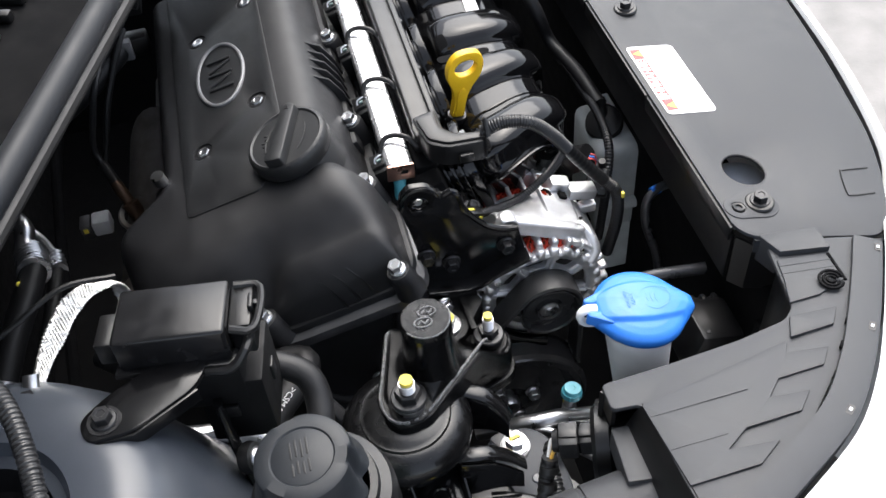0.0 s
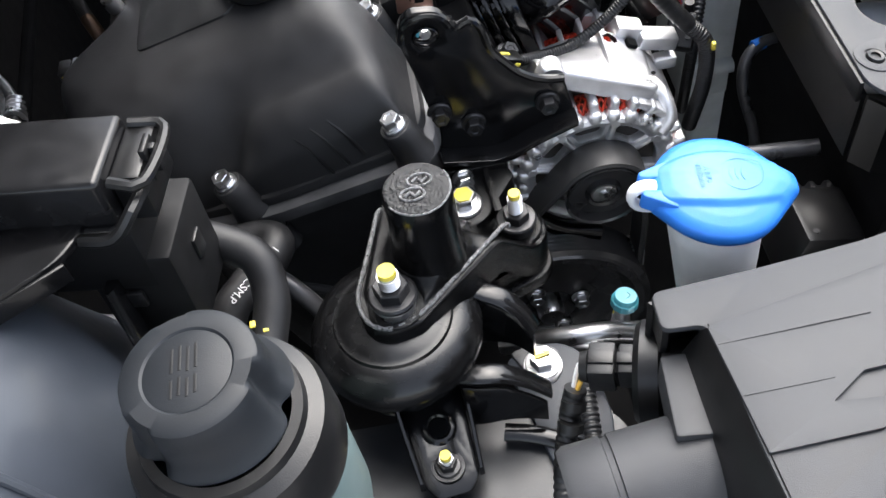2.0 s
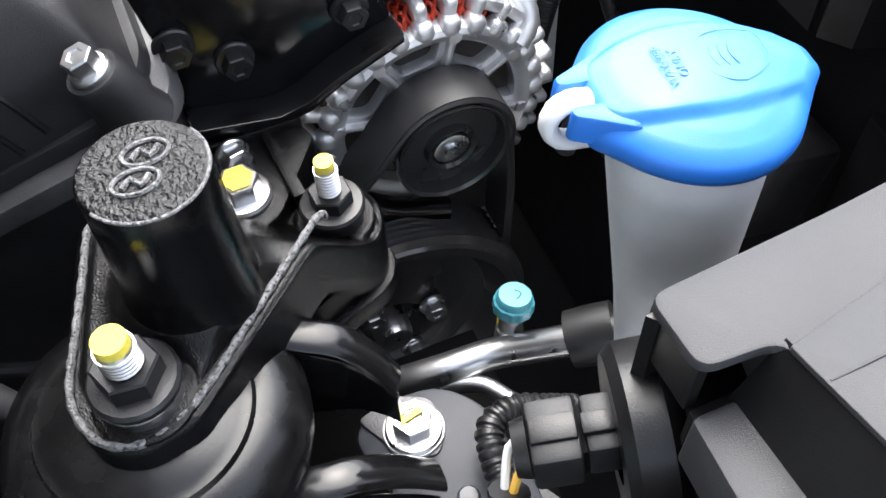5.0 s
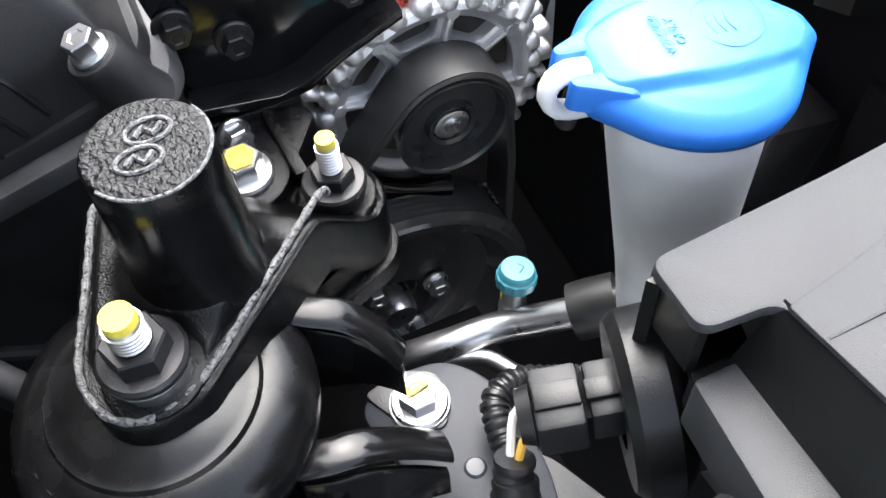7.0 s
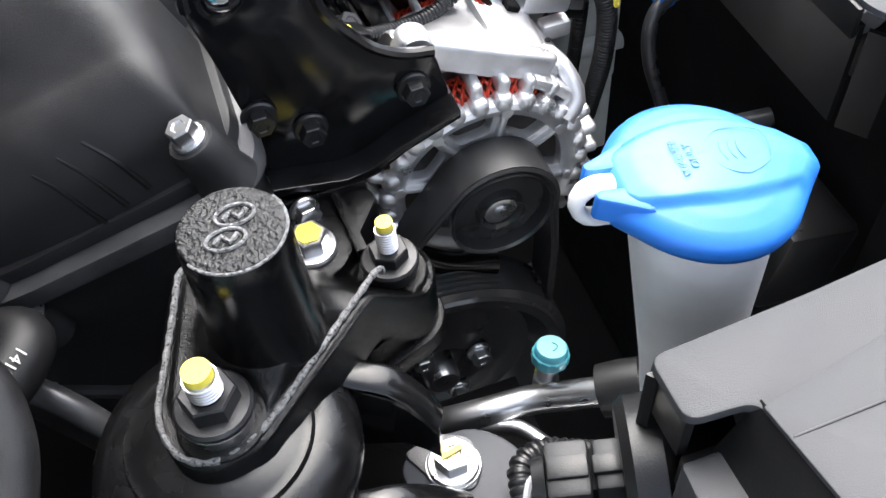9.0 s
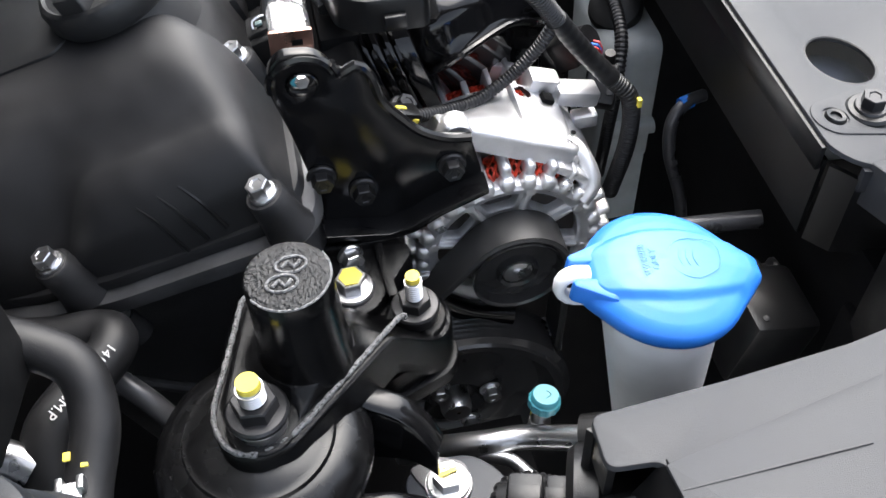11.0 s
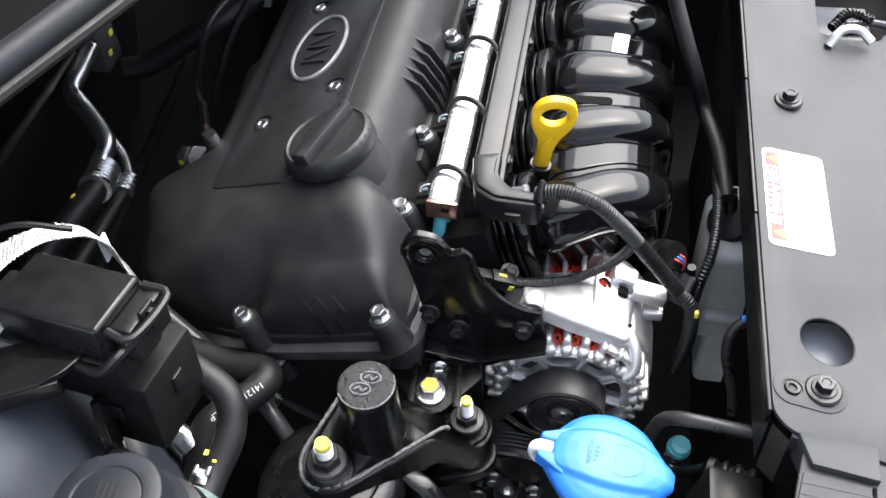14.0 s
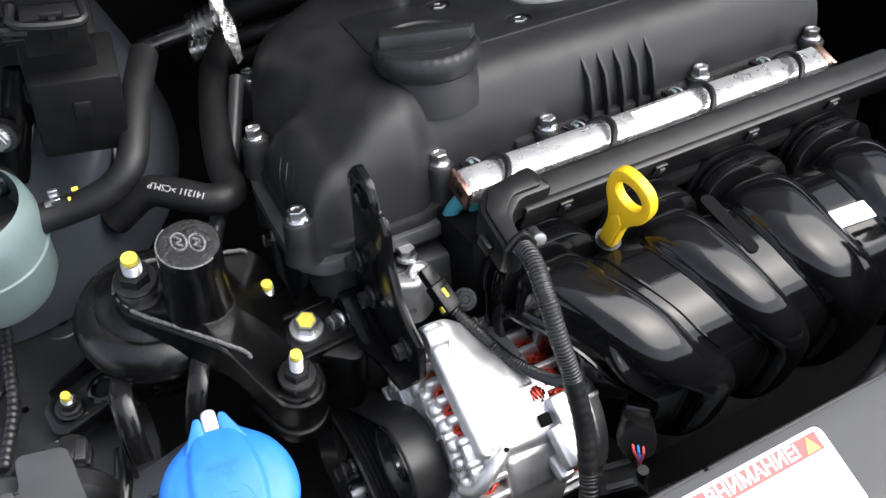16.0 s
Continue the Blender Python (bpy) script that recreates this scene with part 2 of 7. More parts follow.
def ribbon(points, drop, thick, bm=None, step=0.004):
    """A bent wall that hangs from a smooth line; drop: one depth, or one for each end."""
    line = curve(points, step)
    b = bmesh.new()
    rows = []
    for i, q in enumerate(line):
        way = line[min(i + 1, len(line) - 1)] - line[max(i - 1, 0)]
        side = Vector((way.y, -way.x, 0)).normalized() * thick * 0.5
        t = i / (len(line) - 1)
        d = drop[0] * (1 - t) + drop[1] * t if isinstance(drop, (list, tuple)) else drop
        low = Vector((0, 0, -d))
        rows.append([b.verts.new(v) for v in (q + side - Vector((0, 0, thick * 0.4)), q + side * 0.5, q - side * 0.5, q - side - Vector((0, 0, thick * 0.4)), q - side + low, q + side + low)])
    for p, q in zip(rows, rows[1:]):
        for k in range(6):
            b.faces.new((p[k], p[(k + 1) % 6], q[(k + 1) % 6], q[k]))
    b.faces.new(rows[0])
    b.faces.new(rows[-1])
    return join(bm, b)


def hull(circles, n=40):
    """The outline round a set of circles (x, y, r)."""
    pts = sorted({(round(x + r * math.cos(a), 6), round(y + r * math.sin(a), 6)) for x, y, r in circles for a in [2 * math.pi * k / n for k in range(n)]})

    def half(ps):
        out = []
        for p in ps:
            while len(out) > 1 and (out[-1][0] - out[-2][0]) * (p[1] - out[-2][1]) - (out[-1][1] - out[-2][1]) * (p[0] - out[-2][0]) <= 0:
                out.pop()
            out.append(p)
        return out[:-1]

    return half(pts) + half(pts[::-1])


def text_mesh(name, body, size, m, mat, depth=0.0002, bold=0.0):
    c = bpy.data.curves.new(name, "FONT")
    c.body, c.size, c.extrude, c.offset = body, size, depth, bold
    c.align_x, c.align_y = "CENTER", "CENTER"
    c.resolution_u = 3
    o = bpy.data.objects.new(name, c)
    scene.collection.objects.link(o)
    bpy.context.view_layer.update()
    me = bpy.data.meshes.new_from_object(o.evaluated_get(bpy.context.evaluated_depsgraph_get()))
    bpy.data.objects.remove(o)
    me.transform(m)
    me.materials.clear()
    me.materials.append(mat)
    return me


def hex_head(af, h, rf, hf, mat, name="bolt", dish=True):
    """A flanged hexagon head on z = 0; af: across flats."""
    b = lathe([(0, 0), (rf, 0), (rf, hf * 0.6), (rf * 0.93, hf), (af * 0.5, hf * 1.15)], 24)
    r = af / math.sqrt(3)
    rows = []
    for q, z in ((1, hf * 0.9), (1, h * 0.93), (0.93, h), (0.55, h), (0.45, h * (0.93 if dish else 1.0))):
        rows.append([b.verts.new((q * r * math.cos(a), q * r * math.sin(a), z)) for a in [math.pi / 3 * k for k in range(6)]])
    for p, q in zip(rows, rows[1:]):
        for k in range(6):
            b.faces.new((p[k], p[(k + 1) % 6], q[(k + 1) % 6], q[k]))
    b.faces.new(rows[-1])
    return finish(name, b, mat, 25)


BOLT = hex_head(0.010, 0.0085, 0.0072, 0.0022, ZINC)
BOLT_BIG = hex_head(0.014, 0.011, 0.0115, 0.003, ZINC)
BOLT_DARK = hex_head(0.010, 0.008, 0.0078, 0.0022, DARKBOLT)
NUT = hex_head(0.017, 0.011, 0.0135, 0.003, DARKBOLT, "nut", False)

# engine axes: it leans back by 17.6 degrees
ENG = pose(0, 0, 0, 0, -17.6, 0)


def eng(u, y, w):
    return ENG @ Vector((u, y, w))


# ---- ground and car body ----
def ground_sheet():
    b = bmesh.new()
    vs = [b.verts.new(p) for p in ((-60, -60, -0.86), (60, -60, -0.86), (60, 60, -0.86), (-60, 60, -0.86))]
    b.faces.new(vs)
    return solo("ground", b, CONCRETE, "pale grey concrete ground beside the car", "ground", kind="structure")


ground_sheet()

FZ = 0.0100


def panel_z(x, y):
    return FZ - 0.17 * (x - 0.26)


PANEL = Matrix(((1, 0, 0, 0), (0, 1, 0, 0), (-0.17, 0, 1, FZ + 0.17 * 0.26), (0, 0, 0, 1)))


def front_panel():
    t = thing("front_cover", (0.34, 0.2, 0.0), "matt dark grey plastic cover panel along the car's front", "panel")
    outer = [(0.2540, -0.0520), (0.2641, -0.0635), (0.3031, -0.0695), (0.3653, -0.0778), (0.3830, -0.0593), (0.4061, -0.0139), (0.4254, 0.0382), (0.4471, 0.1477), (0.4589, 0.2254), (0.4728, 0.3497), (0.4841, 0.5227), (0.4874, 0.7238), (0.2540, 0.6978), (0.2540, 0.4994)]
    radii = [0.010, 0.012, 0.02, 0.01, 0.01, 0.03, 0.04, 0.05, 0.05, 0.08, 0.08, 0.03, 0.01, 0.05]
    cut = rounded([(0.3190, 0.3561), (0.3405, 0.3514), (0.3747, 0.3612), (0.3795, 0.3751), (0.3973, 0.3744), (0.4053, 0.4798), (0.3227, 0.4719)], 0.006)
    part("panel", slab(rounded(outer, radii), -0.0028, 0, [ring(0.292, 0.0095, 0.0176, 40, 0.0186), cut], 0.0008, PANEL), TRIM, t)
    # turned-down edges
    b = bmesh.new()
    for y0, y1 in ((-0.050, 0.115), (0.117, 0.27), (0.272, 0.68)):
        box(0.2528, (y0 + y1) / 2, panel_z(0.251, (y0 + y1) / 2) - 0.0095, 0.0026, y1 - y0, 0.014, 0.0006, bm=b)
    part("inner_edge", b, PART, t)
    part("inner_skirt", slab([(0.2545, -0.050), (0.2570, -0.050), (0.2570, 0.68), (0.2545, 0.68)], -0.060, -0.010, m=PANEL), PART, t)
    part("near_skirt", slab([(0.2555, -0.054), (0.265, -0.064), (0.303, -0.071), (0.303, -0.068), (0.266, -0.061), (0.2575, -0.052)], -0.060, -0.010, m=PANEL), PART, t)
    part("front_edge", slab([(0.265, -0.0655), (0.366, -0.0815), (0.366, -0.0785), (0.265, -0.0628)], -0.016, -0.0030, m=PANEL), TRIM, t)
    # rim round the hole, step lines
    b = bmesh.new()
    tube([(0.292 + 0.0180 * math.cos(a), 0.0095 + 0.0190 * math.sin(a), panel_z(0.292 + 0.0180 * math.cos(a), 0) - 0.0012) for a in [0.3927 * k for k in range(17)]], 0.0012, 8, bm=b)
    part("hole_rim", b, PART, t)
    part("clip_seat", slab(hull([(0.2667, -0.0328, 0.0118), (0.2852, -0.0308, 0.0152)]), 0, 0.0009, [ring(0.2667, -0.0328, 0.0062)], 0.0004, PANEL), TRIM, t)
    part("seat_ring", lathe([(0.0028, -0.004), (0.0028, 0.0015), (0.0045, 0.0018), (0.0052, 0.0005), (0.0052, -0.004)], 20, PANEL @ Matrix.Translation((0.2667, -0.0328, 0))), PART, t)
    b = bmesh.new()
    tube([(x, y, panel_z(x, y) + 0.0002) for x, y in ((0.3978, -0.0037), (0.3763, -0.0035), (0.3718, -0.0066), (0.3641, -0.0292), (0.3667, -0.0329), (0.3871, -0.0328))], 0.0010, 6, bm=b)
    part("notch", b, PART, t, "open recess outline")
    for x, y in ((0.2852, -0.0308), (0.2845, 0.2473)):
        m = Matrix.Translation((x, y, panel_z(x, y) + 0.0008))
        c = thing("panel_clip", (x, y, panel_z(x, y)), "black plastic push clip with hexagon screw on the panel", "clip", "panel clips")
        part("washer", lathe([(0, 0), (0.0112, 0), (0.0114, 0.0016), (0.0102, 0.0028), (0.0078, 0.0030), (0.0074, 0.0022), (0, 0.0022)], 28, m), PART, c)
        place("screw", BOLT_DARK, c, "", m @ Matrix.Translation((0, 0, 0.002)))
    return t


front_panel()


def warning_label():
    t = thing("warning_label", (0.28, 0.135, panel_z(0.275, 0)), "white warning sticker with a red band on the panel", "sticker")
    lay = PANEL @ Matrix.Translation((0, 0, 0.0003))
    part("sheet", slab(rounded([(0.2597, 0.0852), (0.3056, 0.0852), (0.3056, 0.1860), (0.2597, 0.1860)], 0.006, 6), 0, 0.0002, m=lay), WHITE, t)
    part("band", slab([(0.2618, 0.0905), (0.2718, 0.0905), (0.2718, 0.1812), (0.2618, 0.1812)], 0.0003, 0.0004, m=lay), RED, t)
    for y in (0.0972, 0.1745):
        part("triangle", slab([(0.2628, y), (0.2707, y - 0.0044), (0.2707, y + 0.0044)], 0.0005, 0.0006, m=lay), AMBER, t, "amber warning triangle")
    m = lay @ Matrix.Translation((0.2668, 0.1358, 0.0006)) @ Matrix.Rotation(radians(90), 4, "Z")
    place("lettering", text_mesh("lettering", "ВНИМАНИЕ!", 0.0101, m, WHITE, 0.0001, 0.00025), t)
    return t


warning_label()


def bumper():
    line = [(0.1237, -0.3118), (0.1773, -0.2816), (0.2348, -0.2461), (0.2720, -0.2096), (0.3010, -0.1724), (0.3282, -0.1337), (0.3540, -0.0955), (0.3965, -0.0321), (0.4281, 0.0235), (0.4551, 0.1278), (0.4717, 0.2392), (0.4865, 0.4186), (0.5012, 0.7248)]
    pts = curve([(x, y, 0) for x, y in line], 0.012)
    section = [(0.0, -0.004), (0.002, 0.0), (0.006, 0.0005), (0.010, -0.002), (0.016, -0.010), (0.024, -0.03), (0.034, -0.08), (0.040, -0.16), (0.040, -0.40)]
    t = thing("front_bumper", (0.40, 0.10, -0.05), "glossy white front bumper skin along the nose", "bumper")
    b, lip = bmesh.new(), bmesh.new()
    rows, lips = [], []
    for i, p in enumerate(pts):
        way = (pts[min(i + 1, len(pts) - 1)] - pts[max(i - 1, 0)]).normalized()
        out = Vector((way.y, -way.x, 0))
        k = max(0.0, min(1.0, (p.y + 0.10) / 0.08))
        z = (1 - k) * head_z(p.x, p.y) + k * (panel_z(p.x, p.y) - 0.004)
        wide = 1 + 4.0 * (1 - k)
        rows.append([b.verts.new(p + out * o * wide + Vector((0, 0, z + h))) for o, h in section[4:]])
        lips.append([lip.verts.new(p + out * o * wide + Vector((0, 0, z + h))) for o, h in section[:5]])
    for bm, strip in ((b, rows), (lip, lips)):
        for p, q in zip(strip, strip[1:]):
            for k in range(len(p) - 1):
                bm.faces.new((p[k], p[k + 1], q[k + 1], q[k]))
    part("skin", b, BUMPER, t)
    part("lip", lip, BUMPER, t, "rounded upper lip")


def head_z(x, y):
    return -0.0006 - 0.029 * x - 0.19 * y


HEAD = Matrix(((1, 0, 0, 0), (0, 1, 0, 0), (-0.029, -0.19, 1, -0.0006), (0, 0, 0, 1)))
bumper()


def headlamp():
    t = thing("headlamp", (0.2019, -0.2152, -0.1), "dark grey plastic headlamp housing with stepped ribs on top", "headlamp")
    top = [(0.1062, -0.1618), (0.1597, -0.1594), (0.2048, -0.1557), (0.2426, -0.1479), (0.2536, -0.1379), (0.2603, -0.1140), (0.2708, -0.0720), (0.3130, -0.0760), (0.3420, -0.0840), (0.3180, -0.1172), (0.3036, -0.1362), (0.2571, -0.1923), (0.2101, -0.2356), (0.1631, -0.2646), (0.1295, -0.2893), (0.1229, -0.2813), (0.1226, -0.2549), (0.1236, -0.1862), (0.1045, -0.1848)]
    def droop(b):
        # the inner corner sags
        for v in b.verts:
            v.co.z -= 0.006 * math.exp(-((v.co.x - 0.105) ** 2 + (v.co.y + 0.165) ** 2) / 0.0045)
        return b

    part("housing_top", droop(slab(rounded(top, 0.005), -0.0035, 0, [], 0.0012, HEAD)), TRIM, t)
    # upright walls take the black plastic, so their shade is in the colour
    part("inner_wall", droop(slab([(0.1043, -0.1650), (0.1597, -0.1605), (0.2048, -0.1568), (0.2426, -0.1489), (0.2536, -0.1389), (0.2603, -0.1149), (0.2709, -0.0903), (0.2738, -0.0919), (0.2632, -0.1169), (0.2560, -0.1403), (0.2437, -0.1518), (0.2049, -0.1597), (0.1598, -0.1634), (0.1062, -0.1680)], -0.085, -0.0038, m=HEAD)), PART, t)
    # raised steps on the top
    step = [(0.1229, -0.1888), (0.2332, -0.1672), (0.2267, -0.1774), (0.2549, -0.1806), (0.2434, -0.1940), (0.2107, -0.1963), (0.1981, -0.2088), (0.2239, -0.2109), (0.2105, -0.2243), (0.1731, -0.2264), (0.1559, -0.2382), (0.1870, -0.2408), (0.1684, -0.2536), (0.1236, -0.2558)]
    part("raised_step", droop(slab(rounded(step, 0.0009), 0.0001, 0.0018, [], 0.0005, HEAD)), TRIM, t)
    part("square_step", slab(rounded([(0.2460, -0.1474), (0.2807, -0.1484), (0.2691, -0.1631), (0.2362, -0.1658)], 0.001), 0.0001, 0.0024, [], 0.0006, HEAD), TRIM, t)
    for a, c in (((0.1240, -0.1996), (0.1887, -0.1983)), ((0.1243, -0.2280), (0.1609, -0.2272))):
        part("rib", droop(tube([(*a, head_z(*a) + 0.0017), (*c, head_z(*c) + 0.0017)], 0.0004, 6, step=0.02)), TRIM, t)
    # lower shelf on the side that faces the engine, and the wall above it
    part("side_step", slab(rounded([(0.1040, -0.1875), (0.1185, -0.1875), (0.1165, -0.2320), (0.0985, -0.2300)], 0.002), -0.044, -0.0240, [], 0.0012, HEAD), TRIM, t)
    part("shelf_groove", slab([(0.1060, -0.1850), (0.1225, -0.1850), (0.1225, -0.1873), (0.1050, -0.1873)], -0.040, -0.026, m=HEAD), PART, t)
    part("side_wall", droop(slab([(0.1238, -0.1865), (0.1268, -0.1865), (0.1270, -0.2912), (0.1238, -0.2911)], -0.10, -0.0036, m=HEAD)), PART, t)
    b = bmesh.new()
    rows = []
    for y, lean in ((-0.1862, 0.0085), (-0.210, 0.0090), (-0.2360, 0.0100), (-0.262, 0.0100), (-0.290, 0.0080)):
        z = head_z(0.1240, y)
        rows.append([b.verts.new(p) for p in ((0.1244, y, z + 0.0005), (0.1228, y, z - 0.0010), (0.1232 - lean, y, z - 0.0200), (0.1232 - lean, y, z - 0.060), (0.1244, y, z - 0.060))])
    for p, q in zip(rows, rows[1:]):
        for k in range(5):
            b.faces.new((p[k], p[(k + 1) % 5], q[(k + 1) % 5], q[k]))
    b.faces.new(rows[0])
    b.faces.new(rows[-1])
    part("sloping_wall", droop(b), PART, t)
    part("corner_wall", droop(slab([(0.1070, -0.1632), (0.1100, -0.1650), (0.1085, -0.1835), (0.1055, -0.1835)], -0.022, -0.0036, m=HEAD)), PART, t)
    way = (0.96, 0.06, 0.10)
    part("lamp_tube", lathe([(0, 0), (0.0265, 0), (0.0285, 0.003), (0.0285, 0.020), (0.0272, 0.0205), (0.0272, 0.023), (0.0285, 0.0235), (0.0285, 0.085), (0, 0.085)], 40, axis((0.053, -0.2390, -0.022), way)), TRIM, t)
    cover = axis((0.1040, -0.1715, -0.0350), (0.93, -0.30, 0.12))
    part("round_cover", lathe([(0.012, -0.004), (0.0235, -0.004), (0.0262, -0.001), (0.0265, 0.008), (0.0235, 0.011), (0.0205, 0.013), (0.0205, 0.030), (0, 0.030)], 40, cover), PART, t, "round black rubber cover")
    # far steps with the clip
    part("far_box", slab(rounded([(0.2731, -0.0857), (0.3094, -0.0919), (0.3123, -0.0673), (0.2678, -0.0615)], 0.001), -0.020, 0.0050, [], 0.001, HEAD), TRIM, t)
    part("far_step", slab(rounded([(0.2686, -0.0898), (0.3044, -0.0950), (0.3004, -0.1247), (0.2765, -0.1336), (0.2535, -0.1350), (0.2622, -0.1121)], 0.001), 0.0001, 0.0018, [], 0.0006, HEAD), TRIM, t)
    for a, c in (((0.2640, -0.1061), (0.3029, -0.1100)), ((0.2667, -0.0981), (0.3041, -0.1021))):
        part("rib", tube([(*a, head_z(*a) + 0.0017), (*c, head_z(*c) + 0.0017)], 0.0005, 6, step=0.02), TRIM, t)
    # no recess here: a near-black line painted as the groove's shade
    part("groove", tube([(0.3064, -0.0951, head_z(0.3064, -0.0951) + 0.0006), (0.3020, -0.1247, head_z(0.3020, -0.1247) + 0.0006)], 0.0012, 8), DARK, t)
    b = bmesh.new()
    for r in (0.0028, 0.0055, 0.0082):
        tube([(0.2903 + r * math.cos(a), -0.1245 + r * math.sin(a), head_z(0.2903, -0.1245) + 0.0045) for a in [0.35 * k for k in range(17)]], 0.0012, 6, bm=b)
    part("spiral_clip", b, DARK, t, "black spiral plastic clip")
    return t


headlamp()


def edge_strip():
    t = thing("bumper_edge_strip", (0.3256, -0.1242, -0.02), "grey plastic mounting strip with square slots behind the bumper", "strip")
    line = [(0.1237, -0.3089), (0.1766, -0.2781), (0.2335, -0.2431), (0.2700, -0.2067), (0.2987, -0.1701), (0.3258, -0.1317), (0.3493, -0.0964)]
    pts = curve([(x, y, 0) for x, y in line], 0.010)
    b = bmesh.new()
    rows = []
    for i, p in enumerate(pts):
        way = (pts[min(i + 1, len(pts) - 1)] - pts[max(i - 1, 0)]).normalized()
        out = Vector((way.y, -way.x, 0))
        z = head_z(p.x, p.y)
        rows.append([b.verts.new(p + out * o + Vector((0, 0, z + h))) for o, h in ((-0.021, -0.004), (-0.0205, 0.0035), (-0.004, 0.003), (0.0, 0.0015), (0.0, -0.01))])
    for p, q in zip(rows, rows[1:]):
        for k in range(4):
            b.faces.new((p[k], p[k + 1], q[k + 1], q[k]))
    part("strip", b, TRIM, t)
    for x, y, a in ((0.2358, -0.2341, 38), (0.2894, -0.1745, 50), (0.3406, -0.1027, 58)):
        z = head_z(x, y) + 0.0035
        m = Matrix.Translation((x, y, z)) @ Matrix.Rotation(radians(a), 4, "Z")
        part("slot_rim", slab(rounded([(-0.0036, -0.0021), (0.0036, -0.0021), (0.0036, 0.0021), (-0.0036, 0.0021)], 0.0006), 0, 0.0008, [[(-0.0022, -0.0010), (0.0022, -0.0010), (0.0022, 0.0010), (-0.0022, 0.0010)]], m=m), PART, t)
        part("slot_fill", slab([(-0.0004, -0.0010), (0.0022, -0.0010), (0.0022, 0.0010), (-0.0004, 0.0010)], 0.0002, 0.0005, m=m), SHELL, t)
    for x, y, a in ((0.2970, -0.1420, 58), (0.2788, -0.1647, 52), (0.2632, -0.1838, 50), (0.2445, -0.2064, 48), (0.2265, -0.2245, 46)):
        m = Matrix.Translation((x, y, head_z(x, y) + 0.0010)) @ Matrix.Rotation(radians(a), 4, "Z")
        part("snap_tab", slab([(-0.0055, -0.0010), (0.0050, -0.0006), (0.0030, 0.0022), (-0.0015, 0.0024)], 0, 0.0026, [], 0.0004, m), DARK, t, "small black snap tab")
    return t


edge_strip()


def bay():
    # near-black sheets that close the engine bay and hold its shade in their colour
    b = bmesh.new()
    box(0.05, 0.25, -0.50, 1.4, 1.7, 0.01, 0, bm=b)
    solo("floor", b, DARK, "near-black sheet standing for the shade under the engine", "undertray", kind="structure")
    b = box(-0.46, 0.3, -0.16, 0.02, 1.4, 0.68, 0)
    solo("wall_rear", b, DARK, "near-black firewall sheet standing for the shade behind the engine", "firewall", kind="structure")
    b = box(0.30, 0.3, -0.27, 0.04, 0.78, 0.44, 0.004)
    solo("wall_front", b, DARK, "near-black block standing for the shade behind the front panel", "radiator", kind="structure")
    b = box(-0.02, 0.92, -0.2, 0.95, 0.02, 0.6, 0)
    solo("wall_far", b, DARK, "near-black far wall standing for the shade across the engine bay", "inner wing", kind="structure")
    # bonnet out of view, added to block sky and give the engine something to reflect
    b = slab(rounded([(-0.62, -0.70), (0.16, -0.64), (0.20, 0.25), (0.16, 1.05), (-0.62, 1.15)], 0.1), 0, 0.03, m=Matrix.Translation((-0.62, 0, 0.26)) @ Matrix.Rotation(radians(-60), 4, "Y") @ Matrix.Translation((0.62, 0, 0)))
    solo("bonnet", b, HOOD, "unseen open bonnet, added to shape the light on the engine bay", "bonnet", kind="structure")
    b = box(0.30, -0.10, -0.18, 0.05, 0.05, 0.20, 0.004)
    solo("wall_corner", b, DARK, "near-black block added as shade beside the headlamp", "post", kind="structure")


bay()


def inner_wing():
    t = thing("inner_wing", (-0.05, -0.2, -0.135), "grey painted steel inner wing with holes, coloured as in shade", "body panel")
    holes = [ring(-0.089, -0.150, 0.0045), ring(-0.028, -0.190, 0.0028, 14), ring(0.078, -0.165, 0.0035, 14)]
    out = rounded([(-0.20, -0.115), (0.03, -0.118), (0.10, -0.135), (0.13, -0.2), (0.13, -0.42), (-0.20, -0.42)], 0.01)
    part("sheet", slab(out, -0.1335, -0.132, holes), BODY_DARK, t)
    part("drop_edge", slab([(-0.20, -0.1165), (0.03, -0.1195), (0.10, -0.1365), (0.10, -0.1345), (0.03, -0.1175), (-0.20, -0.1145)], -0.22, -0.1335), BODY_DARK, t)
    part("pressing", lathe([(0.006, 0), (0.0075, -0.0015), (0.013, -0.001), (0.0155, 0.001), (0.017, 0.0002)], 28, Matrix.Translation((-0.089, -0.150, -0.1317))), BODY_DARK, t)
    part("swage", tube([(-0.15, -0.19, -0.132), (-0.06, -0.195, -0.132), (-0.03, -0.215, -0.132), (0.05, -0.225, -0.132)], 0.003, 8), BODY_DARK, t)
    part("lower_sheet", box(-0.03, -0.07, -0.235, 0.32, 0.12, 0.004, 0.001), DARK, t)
    return t


inner_wing().location += Vector((0, 0, -0.012))


